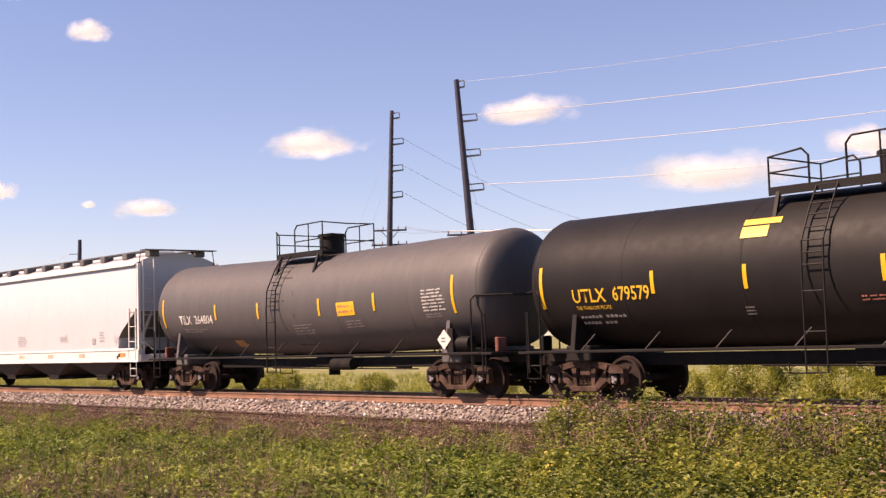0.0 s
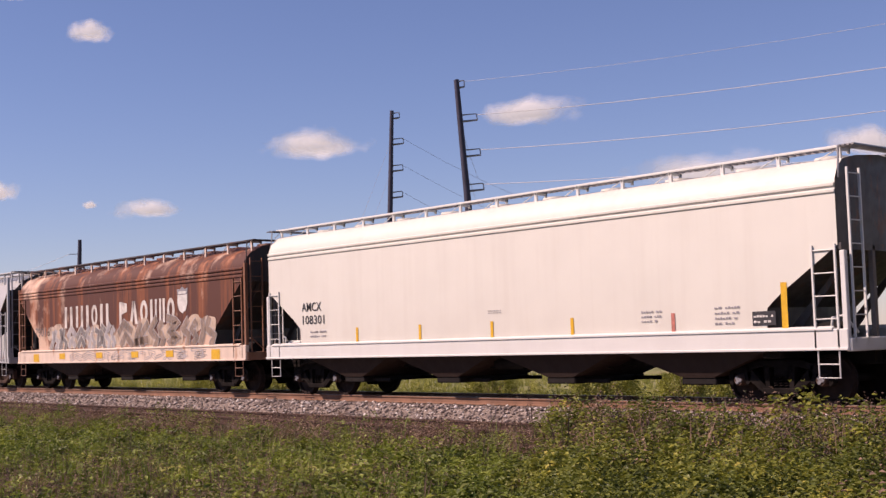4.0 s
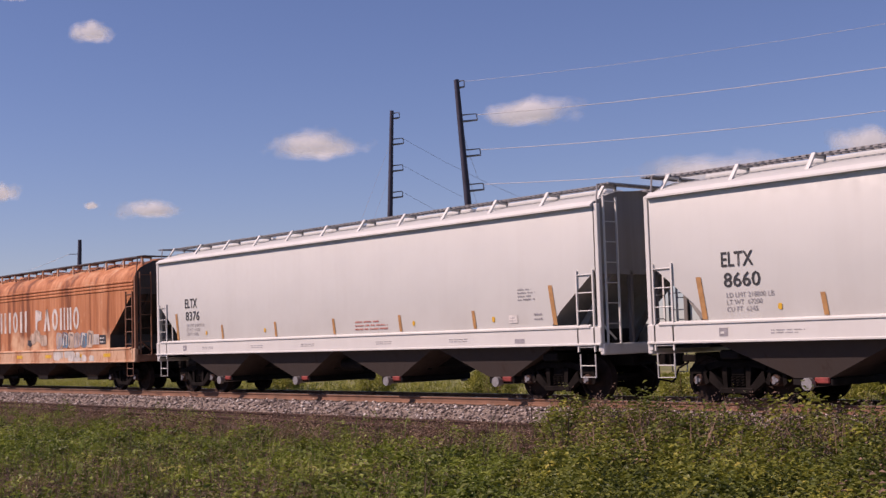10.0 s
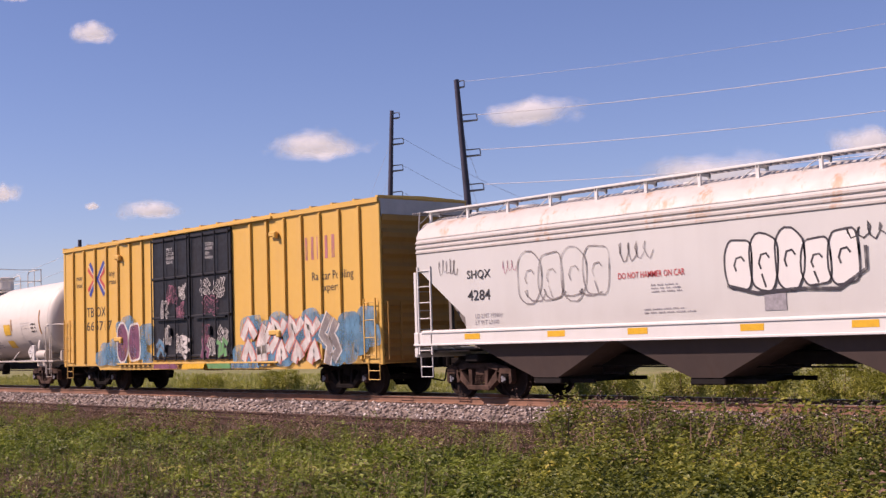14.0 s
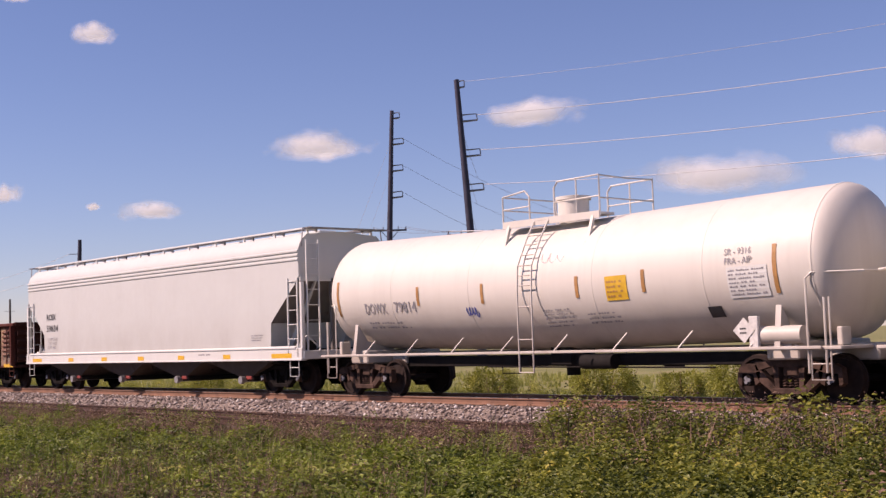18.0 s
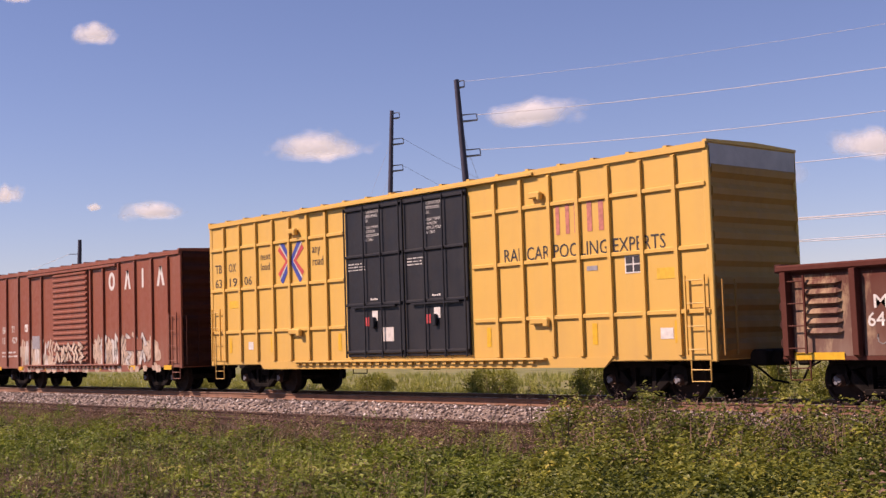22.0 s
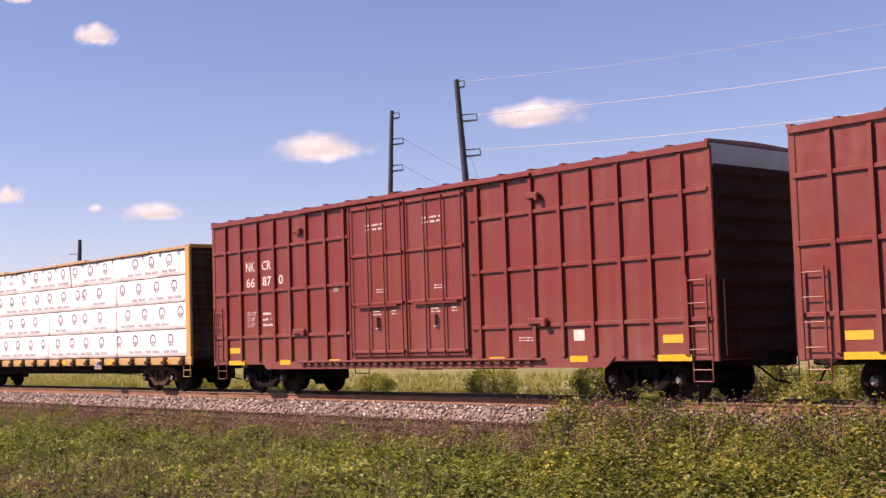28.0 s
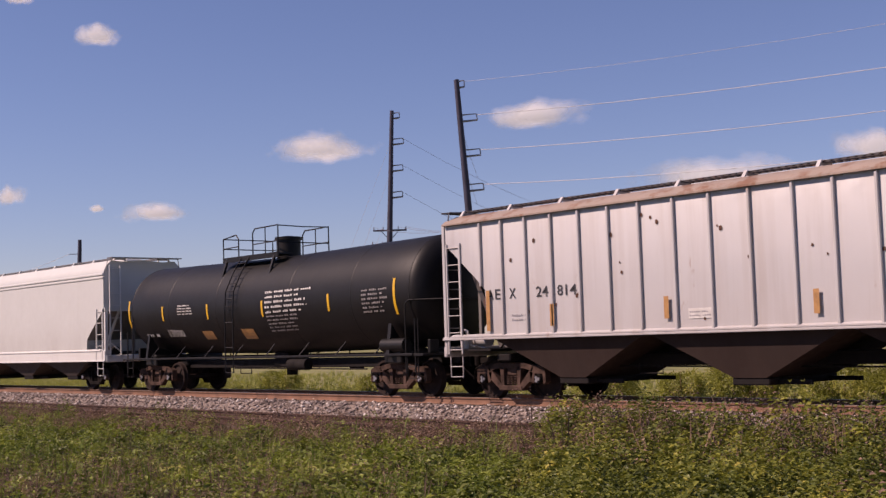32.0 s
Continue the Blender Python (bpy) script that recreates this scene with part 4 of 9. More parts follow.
            mb.box(a, b, -0.32, 0.32, zt - 0.02, zt + 0.10, 0.04)
            part("roof_hatch", mb, body, car)
    else:
        for i in range(10):
            x = -hb + 0.9 + i * (2 * hb - 1.8) / 9
            mb = Mesh()
            mb.cyl((x, 0, zt - 0.02), (x, 0, zt + 0.05), 0.36, 18)
            mb.cyl((x, 0, zt + 0.05), (x, 0, zt + 0.08), 0.30, 18, 0.1)
            part("roof_hatch", mb, body, car, smooth=True)
    for e in (-1, 1):
        mb = Mesh()
        x = e * (hl - 0.12)
        for k in range(4):
            mb.box(x + e * k * 0.09 - 0.03, x + e * k * 0.09 + 0.03, -1.35, 1.35, zw - 0.01, zw + 0.02)
        mb.tube([(x, -1.42, ze + 0.02), (x, -1.36, zw), (x, -0.95, zw + 0.02)], 0.02, 6)
        mb.tube([(x, 1.42, ze + 0.02), (x, 1.36, zw), (x, 0.95, zw + 0.02)], 0.02, 6)
        part("end_running_board", mb, walk_mat, car)
    tc = tc or hl - 1.75
    for e in (-1, 1):
        truck(car, e * tc, gear_kind)
        mb = Mesh()
        mb.box(e * tc - 0.22, e * tc + 0.22, -1.3, 1.3, 0.86, 1.04, 0.03)
        part("bolster", mb, "frame_dark", car)
    couplers(car, hl, hl + 0.66)
    brake_gear(car, -0.5)
    return car


def side_ribs(car, mat, hw, xs, z0, z1, zh, hx, depth=0.075):
    """Vertical side posts at xs, and horizontal stiffeners at heights zh between the ends of hx."""
    for s in (-1, 1):
        for x in xs:
            mb = Mesh()
            mb.prism_x([(s * hw, z0), (s * (hw + depth), z0 + 0.04), (s * (hw + depth), z1 - 0.04), (s * hw, z1)], x - 0.045, x + 0.045)
            part("side_post", mb, mat, car)
        for z in zh:
            for a, b in hx:
                mb = Mesh()
                mb.box(a, b, s * (hw - 0.01), s * (hw + depth * 0.7), z - 0.045, z + 0.045, 0.012)
                part("side_stiffener", mb, mat, car)


def boxcar(name, label, hl, zt, mat, door_mat, end_mat, posts, zh=(), doors=(-2.2, 2.2), leaves=2, end_top=None, z_bot=0.84, tc=None, roof_mat=None, hw=1.47, gear_kind="truck_dark", door_z=(1.02, 4.92), louvred=False, deep=None):
    car = thing(name, label, "boxcar", "cars of the train")
    ze = zt - 0.06
    mb = Mesh()
    mb.box(-hl, hl, -hw, hw, z_bot, ze, 0.02)
    shell = part("body", mb, mat, car)
    # end walls take end_mat, whose tone already holds their shade
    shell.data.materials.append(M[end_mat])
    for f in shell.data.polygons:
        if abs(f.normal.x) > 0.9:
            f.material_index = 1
    mb = Mesh()
    prof = [(-hw - 0.06, ze - 0.10), (-hw - 0.06, ze + 0.03), (0, zt + 0.015), (hw + 0.06, ze + 0.03), (hw + 0.06, ze - 0.10)]
    mb.prism_x(prof, -hl - 0.02, hl + 0.02)
    roof = part("roof", mb, roof_mat or mat, car)
    n = int(2 * hl / 0.92)
    for i in range(n + 1):
        x = -hl + 2 * hl * i / n
        mb = Mesh()
        mb.prism_x([(-hw - 0.05, ze + 0.02), (-hw - 0.05, ze + 0.07), (0, zt + 0.05), (hw + 0.05, ze + 0.07), (hw + 0.05, ze + 0.02)], x - 0.05, x + 0.05)
        part("roof_rib", mb, "steel" if roof_mat == "steel" else (roof_mat or mat), roof)
    d0, d1 = doors
    side_ribs(car, mat, hw, posts, z_bot + 0.08, ze - 0.12, zh, [(-hl + 0.04, d0 - 0.1), (d1 + 0.1, hl - 0.04)])
    for s in (-1, 1):
        mb = Mesh()
        drop = deep or hl - 2.8
        mb.prism([(-drop - 0.25, z_bot + 0.10), (-drop, z_bot - 0.12), (drop, z_bot - 0.12), (drop + 0.25, z_bot + 0.10)], s * (hw - 0.02), s * (hw + 0.03))
        part("side_sill", mb, mat, car)
        # door leaves in their frame, with lock rods and battens
        w = (d1 - d0) / leaves
        for i in range(leaves):
            a, b = d0 + i * w + 0.03, d0 + (i + 1) * w - 0.03
            mb = Mesh()
            mb.box(a, b, s * hw, s * (hw + 0.06), door_z[0], door_z[1], 0.012)
            leaf = part("door", mb, door_mat, car)
            zd = [door_z[0] + (door_z[1] - door_z[0]) * k for k in ((0.03, 0.34, 0.66, 0.97) if not louvred else [0.02 + 0.06 * q for q in range(17)])]
            for z in zd:
                mb = Mesh()
                h = 0.05 if not louvred else 0.06
                mb.prism_x([(s * (hw + 0.058), z - h), (s * (hw + 0.11), z - h * 0.4), (s * (hw + 0.11), z + h * 0.4), (s * (hw + 0.058), z + h)], a + 0.03, b - 0.03)
                part("door_batten", mb, door_mat, leaf)
            if not louvred:
                for x in (a + 0.04, b - 0.04, a + (b - a) * 0.36, a + (b - a) * 0.66):
                    mb = Mesh()
                    mb.cyl((x, s * (hw + 0.13), door_z[0] - 0.02), (x, s * (hw + 0.13), door_z[1] - 0.05), 0.022, 8)
                    part("lock_rod", mb, door_mat, leaf)
                mb = Mesh()
                mb.box(a + 0.3, b - 0.25, s * (hw + 0.10), s * (hw + 0.15), door_z[0] + 1.25, door_z[0] + 1.29)
                mb.box((a + b) / 2 - 0.05, (a + b) / 2 + 0.06, s * (hw + 0.06), s * (hw + 0.16), door_z[0] + 0.72, door_z[0] + 1.0, 0.02)
                part("door_latch", mb, door_mat, leaf)
        for x in ((d0 - 2.35, d1 + 2.25) if not louvred else ()):
            for z, w in ((door_z[1] - 0.42, 0.17), (door_z[0] + 0.72, 0.27)):
                mb = Mesh()
                mb.box(x - w, x + w, s * (hw + 0.02), s * (hw + 0.13), z - 0.07, z + 0.07, 0.02)
                mb.box(x + w * 0.6, x + w * 1.2, s * (hw + 0.05), s * (hw + 0.17), z - 0.13, z + 0.05, 0.02)
                part("door_stop", mb, mat, car)
        mb = Mesh()
        mb.box(d0 - 2.2 * (1 if s < 0 else 1), d1 + 2.2, s * hw, s * (hw + 0.12), door_z[1] + 0.02, door_z[1] + 0.10, 0.01)
        part("door_track", mb, mat, car)
        mb = Mesh()
        mb.box(d0 - 2.4, d1 + 2.4, s * (hw - 0.02), s * (hw + 0.14), door_z[0] - 0.13, door_z[0] - 0.08, 0.01)
        for i in range(int((d1 - d0 + 4.6) / 0.32)):
            x = d0 - 2.3 + i * 0.32
            mb.box(x, x + 0.14, s * (hw + 0.03), s * (hw + 0.10), door_z[0] - 0.20, door_z[0] - 0.125)
        part("door_sill_track", mb, mat, car)
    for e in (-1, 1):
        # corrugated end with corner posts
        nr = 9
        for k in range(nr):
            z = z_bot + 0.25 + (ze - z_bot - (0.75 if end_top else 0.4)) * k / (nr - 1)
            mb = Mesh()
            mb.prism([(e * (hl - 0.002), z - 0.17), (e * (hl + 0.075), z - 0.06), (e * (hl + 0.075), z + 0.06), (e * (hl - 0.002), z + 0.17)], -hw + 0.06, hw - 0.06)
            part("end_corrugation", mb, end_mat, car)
        if end_top:
            mb = Mesh()
            mb.box(e * (hl - 0.01), e * (hl + 0.05), -hw, hw, ze - 0.48, ze - 0.01, 0.01)
            part("end_top_panel", mb, end_top, car)
        for s in (-1, 1):
            mb = Mesh()
            mb.box(e * (hl - 0.10), e * (hl + 0.05), s * (hw - 0.05), s * (hw + 0.02), z_bot - 0.02, ze - 0.05, 0.015)
            part("corner_post", mb, mat, car)
            ladder(car, e * (hl - 0.36), s * (hw + 0.09), z_bot + 0.12, 2.5, 0.46, mat, 0.42)
            stirrup(car, e * (hl - 0.36), s * (hw - 0.02), 0.44, z_bot + 0.05, 0.46, mat)
            ladder(car, e * (hl + 0.13), s * (hw - 0.34), z_bot + 0.1, 2.4, 0.42, end_mat, 0.42, face="end")
        mb = Mesh()
        mb.box(e * (hl - 0.3), e * (hl + 0.35), -0.35, 0.35, 0.70, 1.02, 0.03)
        part("draft_gear", mb, "frame_dark", car)
    tc = tc or hl - 2.1
    for e in (-1, 1):
        truck(car, e * tc, gear_kind)
        mb = Mesh()
        mb.box(e * tc - 0.22, e * tc + 0.22, -1.3, 1.3, 0.84, 0.95)
        part("bolster", mb, "frame_dark", car)
    couplers(car, hl, hl + 0.66)
    brake_gear(car, -0.6)
    return car


def tank_skin(hl, r, zc, sag, lift=0.008):
    """y and z on the near side of a tank for a mark drawn at height z."""
    def skin(x, z):
        c = zc + sag * (abs(x) / hl) ** 1.0
        a = (z - zc) / r
        return (-(r + lift) * math.cos(a), c + (r + lift) * math.sin(a))
    return skin


def tank_car(name, label, hl, mat, fit_mat, r=1.45, zc=2.56, sag=0.10, tc=6.4, gear_kind="truck", ladder_x=-0.55, dome_x=0.95, rail_x=-1.25, stripes="reflector", strip_x=(-7.2, -4.1, -1.8, 1.2, 4.0, 6.68)):
    car = thing(name, label, "tank car", "cars of the train")
    n = 40
    mb = Mesh()
    depth = 0.55
    st = []
    for k in (0.0, 0.16, 0.34, 0.52, 0.68, 0.82, 0.92, 0.98, 1.0):
        st.append((-hl + depth * (1 - math.sqrt(max(0, 1 - k * k))), max(k, 0.02)))
    st = st + [(x, 1.0) for x in (-hl * 0.8, -hl * 0.4, -0.02, 0.02, hl * 0.4, hl * 0.8)] + [(-x, k) for x, k in reversed(st)]
    mb.loft([[(x, r * k * math.sin(2 * math.pi * j / n), zc + sag * abs(x) / hl + r * k * math.cos(2 * math.pi * j / n)) for j in range(n)] for x, k in st])
    shell = part("tank_shell", mb, mat, car, smooth=True)
    # weld seams round the shell
    for x in (-hl + depth, -hl * 0.62, -hl * 0.25, hl * 0.25, hl * 0.62, hl - depth):
        mb = Mesh()
        c = zc + sag * abs(x) / hl
        mb.loft([[(xx, (r + d) * math.sin(2 * math.pi * j / n), c + (r + d) * math.cos(2 * math.pi * j / n)) for j in range(n)] for xx, d in ((x - 0.02, 0.0), (x - 0.01, 0.006), (x + 0.01, 0.006), (x + 0.02, 0.0))], cap=False)
        part("weld_seam", mb, mat, shell, smooth=True)
    skin = tank_skin(hl, r, zc, sag, 0.01)
    for i, x in enumerate(strip_x):
        tall = 0.46 if i in (0, len(strip_x) - 1) else 0.23
        patch(car, skin, x - 0.045, x + 0.045, zc - 0.13 - tall, zc - 0.13 + tall, stripes, "reflector_strip", 6)
    # manway and top platform with railing
    p0, p1 = ladder_x + rail_x, ladder_x + 1.74
    zp = zc + r + 0.03
    mb = Mesh()
    xm = ladder_x + dome_x
    mb.cyl((xm, 0, zc + r - 0.15), (xm, 0, zp + 0.48), 0.36, 24)
    mb.cyl((xm, 0, zp + 0.48), (xm, 0, zp + 0.56), 0.41, 24)
    mb.cyl((xm, 0, zp + 0.56), (xm, 0, zp + 0.60), 0.36, 24, 0.1)
    part("manway", mb, fit_mat, car, smooth=True)
    for s in (-1, 1):
        mb = Mesh()
        mb.box(p0, p1, s * 0.42, s * 0.92, zp - 0.02, zp + 0.04, 0.01)
        for x in (p0 + 0.2, p1 - 0.2):
            mb.prism_x([(s * 0.85, zp), (s * 0.92, zp), (s * 1.12, zc + r * 0.62), (s * 1.02, zc + r * 0.68)], x - 0.04, x + 0.04)
        mb.box(p0, p1, s * 0.90, s * 0.93, zp - 0.10, zp + 0.06)
        part("platform", mb, fit_mat, car)
        t = 0.022
        y = s * 0.90
        h = zp + 0.74
        la, lb, lc = max(ladder_x - 0.38, p0 + 0.08), ladder_x + 0.40, p1
        for line in ([(p0, y, zp - 0.1), (p0, y, h - 0.1), (la - 0.14, y, h - 0.02), (la, y, h - 0.16), (la, y, zp)], [(p0, y, zp + 0.34), (la, y, zp + 0.36)],
                     [(lb, y, zp), (lb, y, h - 0.05), (lb + 0.12, y, h + 0.08), (lc, y, h + 0.10), (lc, y, zp - 0.05)], [(lb, y, zp + 0.36), (lc, y, zp + 0.38)],
                     [((lb + lc) / 2, y, zp), ((lb + lc) / 2, y, h + 0.09)],
                     [(p0, y, h - 0.1), (p0, 0, h - 0.1)], [(p1, y, h + 0.09), (p1, 0, h + 0.07)], [(p0, y, zp + 0.34), (p0, 0, zp + 0.34)], [(p1, y, zp + 0.34), (p1, 0, zp + 0.34)]):
            mb = Mesh()
            mb.tube(line, t if len(line) > 2 else t * 0.8, 6)
            part("safety_rail", mb, fit_mat, car)
        # ladder down the shell
        mb = Mesh()
        pts = [(y0, z0) for y0, z0 in ((s * 0.92, zp), (s * 1.20, zc + r * 0.72), (s * (r + 0.06), zc + 0.45), (s * (r + 0.10), zc - 0.1), (s * (r + 0.10), 0.62))]
        for dx in (-0.22, 0.22):
            mb.tube([(ladder_x + dx, y0, z0) for y0, z0 in pts], 0.02, 6)
        lad = part("ladder", mb, fit_mat, car)
        for i in range(11):
            f = i / 10 * (len(pts) - 1)
            k = min(int(f), len(pts) - 2)
            y0 = pts[k][0] + (pts[k + 1][0] - pts[k][0]) * (f - k)
            z0 = pts[k][1] + (pts[k + 1][1] - pts[k][1]) * (f - k)
            key = ("tank", fit_mat)
            if key not in RUNGS:
                RUNGS[key] = Mesh().cyl((-0.22, 0, 0), (0.22, 0, 0), 0.014, 6).made("rung", M[fit_mat])
            part("rung", RUNGS[key], None, lad, at=(ladder_x, y0, z0))
        # running rail along the foot of the tank, with struts
        mb = Mesh()
        mb.box(-hl + 0.35, hl - 0.35, s * (r + 0.06), s * (r + 0.11), 1.03, 1.09, 0.01)
        part("side_rail", mb, fit_mat, car)
        for i in range(8):
            x = -hl + 1.9 + i * (2 * hl - 3.8) / 7
            mb = Mesh()
            mb.cyl((x, s * (r + 0.07), 1.06), (x + 0.28, s * (r - 0.10), 1.42), 0.02, 5)
            part("rail_strut", mb, fit_mat, car)
        for e in (-1, 1):
            mb = Mesh()
            x = e * (hl - 0.66)
            mb.tube([(x, s * 1.47, 0.60), (x, s * 1.47, 2.30), (x + e * 0.10, s * 1.43, 2.40), (x + e * 0.86, s * 0.95, 2.40), (x + e * 0.90, s * 0.1, 2.40)], 0.022, 6)
            mb.tube([(x + e * 0.36, s * 1.47, 0.60), (x + e * 0.36, s * 1.47, 1.95)], 0.022, 6)
            mb.tube([(x + e * 0.44, s * 1.44, 1.05), (x + e * 0.44, s * 1.44, 1.95)], 0.018, 6)
            part("end_handrail", mb, fit_mat, car)
            stirrup(car, e * (hl - 0.42), s * 1.45, 0.48, 1.05, 0.40, fit_mat)
    for e in (-1, 1):
        mb = Mesh()
        x = e * tc
        mb.box(x - 0.35, x + 0.35, -1.25, 1.25, 0.84, 1.18, 0.03)
        pr = [(-1.42, 1.05), (-1.30, 1.85), (-1.0, 1.42), (0, 1.16), (1.0, 1.42), (1.30, 1.85), (1.42, 1.05)]
        mb.prism_x(pr, x - 0.06, x + 0.06)
        part("saddle", mb, mat, car)
        mb = Mesh()
        mb.box(e * (tc - 0.9), e * (hl + 0.12), -0.42, 0.42, 0.80, 1.10, 0.03)
        mb.box(e * (hl - 0.62), e * (hl + 0.02), -1.5, 1.5, 1.02, 1.08, 0.01)
        part("end_platform", mb, fit_mat, car)
        mb = Mesh()
        mb.box(e * (hl - 0.34), e * (hl - 0.22), -1.05, -0.75, 1.08, 1.42, 0.02)
        part("end_fitting", mb, "brake_red" if mat == "tank_grey" else fit_mat, car)
        truck(car, x, gear_kind)
    mb = Mesh()
    mb.cyl((hl - 1.75, -1.28, 1.30), (hl - 0.85, -1.28, 1.30), 0.17, 18)
    mb.box(hl - 1.5, hl - 1.1, -1.3, -1.0, 1.06, 1.2, 0.02)
    part("brake_cylinder", mb, fit_mat, car, smooth=True)
    mb = Mesh()
    mb.box(-0.35, 0.35, -0.4, 0.4, 0.72, 1.2, 0.04)
    mb.cyl((0, 0, 0.72), (0, 0, 0.5), 0.16, 12)
    part("bottom_outlet", mb, "frame_dark", car)
    couplers(car, hl + 0.05, hl + 0.5)
    brake_gear(car, 1.0)
    return car


def gondola(name, label, hl):
    car = thing(name, label, "gondola", "cars of the train")
    hw, zf, zt = 1.45, 1.02, 2.52
    mb = Mesh()
    mb.box(-hl, hl, -hw, hw, zf - 0.1, zf, 0.01)
    part("floor_plate", mb, "gondola", car)
    for s in (-1, 1):
        mb = Mesh()
        mb.box(-hl, hl, s * (hw - 0.03), s * hw, 0.82, zt - 0.04)
        side = part("side_sheet", mb, "gondola", car)
        mb = Mesh()
        mb.box(-hl - 0.03, hl + 0.03, s * (hw - 0.06), s * (hw + 0.13), zt - 0.10, zt + 0.03, 0.03)
        part("top_chord", mb, "gondola", car)
        mb = Mesh()
        mb.prism([(-hl, 0.86), (-hl + 2.2, 0.82), (-hl + 2.8, 0.78), (hl - 2.8, 0.78), (hl - 2.2, 0.82), (hl, 0.86), (hl, 0.90), (-hl, 0.90)], s * (hw - 0.02), s * (hw + 0.03))
        part("side_sill", mb, "gondola", car)
        posts = [-7.75, -6.36, -4.95, -3.87, -2.83, -1.86, -0.91, 0.05, 0.99, 1.94, 2.92, 3.93, 4.95, 6.35, 7.75]
        for x in posts:
            mb = Mesh()
            mb.prism_x([(s * hw, 0.86), (s * (hw + 0.15), 0.92), (s * (hw + 0.17), zt - 0.1), (s * hw, zt - 0.08)], x - 0.055, x + 0.055)
            part("side_post", mb, "gondola", car)
        for i in range(14):
            a, b = posts[i] + 0.13, posts[i + 1] - 0.13
            flat = i in (1, 12)
            mb = Mesh()
            mb.box(a - 0.03, b + 0.03, s * (hw - 0.002), s * (hw + 0.012), 0.90, zt - 0.16, 0.005)
            panel = part("side_panel", mb, "gondola_panel" if flat else ("gondola_pale" if i in (4, 7, 9) else "gondola_panel"), car)
            if not flat:
                for k in range(6):
                    z = 1.34 + k * 0.175
                    c, w2 = (a + b) / 2, (b - a) * 0.36
                    mb = Mesh()
                    mb.loft([[(c + q * w2, s * (hw + 0.008), z - 0.07 * g), (c + q * w2, s * (hw + 0.010 + 0.095 * g), z - 0.03 * g), (c + q * w2, s * (hw + 0.010 + 0.05 * g), z + 0.05 * g), (c + q * w2, s * (hw + 0.008), z + 0.075 * g)] for q, g in ((-1.0, 0.15), (-0.8, 0.9), (0.8, 1.0), (1.0, 0.15))])
                    part("pressed_rib", mb, "gondola_pale" if i in (2, 4, 6, 7, 9) else "gondola_panel", panel)
        for e in (-1, 1):
            ladder(car, e * (hl - 0.35), s * (hw + 0.13), 0.95, 2.35, 0.42, "gondola", 0.40)
            stirrup(car, e * (hl - 0.35), s * (hw + 0.02), 0.48, 0.9, 0.42, "gondola")
    for e in (-1, 1):
        # gondola ends reuse the boxcars' shade-darkened end tone
        mb = Mesh()
        mb.box(e * (hl - 0.04), e * hl, -hw, hw, 0.82, zt, 0.01)
        mb.box(e * (hl - 0.06), e * (hl + 0.10), -hw - 0.05, hw + 0.05, zt - 0.1, zt + 0.06, 0.02)
        sheet = part("end_sheet", mb, "box_end", car)
        for k in range(4):
            z = 1.15 + 0.33 * k
            mb = Mesh()
            mb.prism([(e * hl, z - 0.12), (e * (hl + 0.08), z - 0.05), (e * (hl + 0.08), z + 0.05), (e * hl, z + 0.12)], -hw + 0.05, hw - 0.05)
            part("end_corrugation", mb, "box_end", sheet)
        truck(car, e * (hl - 1.75), "truck_dark")
        mb = Mesh()
        mb.box(e * (hl - 1.97), e * (hl - 1.53), -1.3, 1.3, 0.84, 0.93)
        part("bolster", mb, "frame_dark", car)
    couplers(car, hl, hl + 0.62)
    brake_gear(car, 0.0)
    mb = Mesh()
    for x in (-2.6, -0.6, 1.5):
        mb.box(x, x + 0.5, -1.3, -0.9, 0.6, 0.8, 0.04)
    part("underframe_box", mb, "frame_dark", car)
    return car


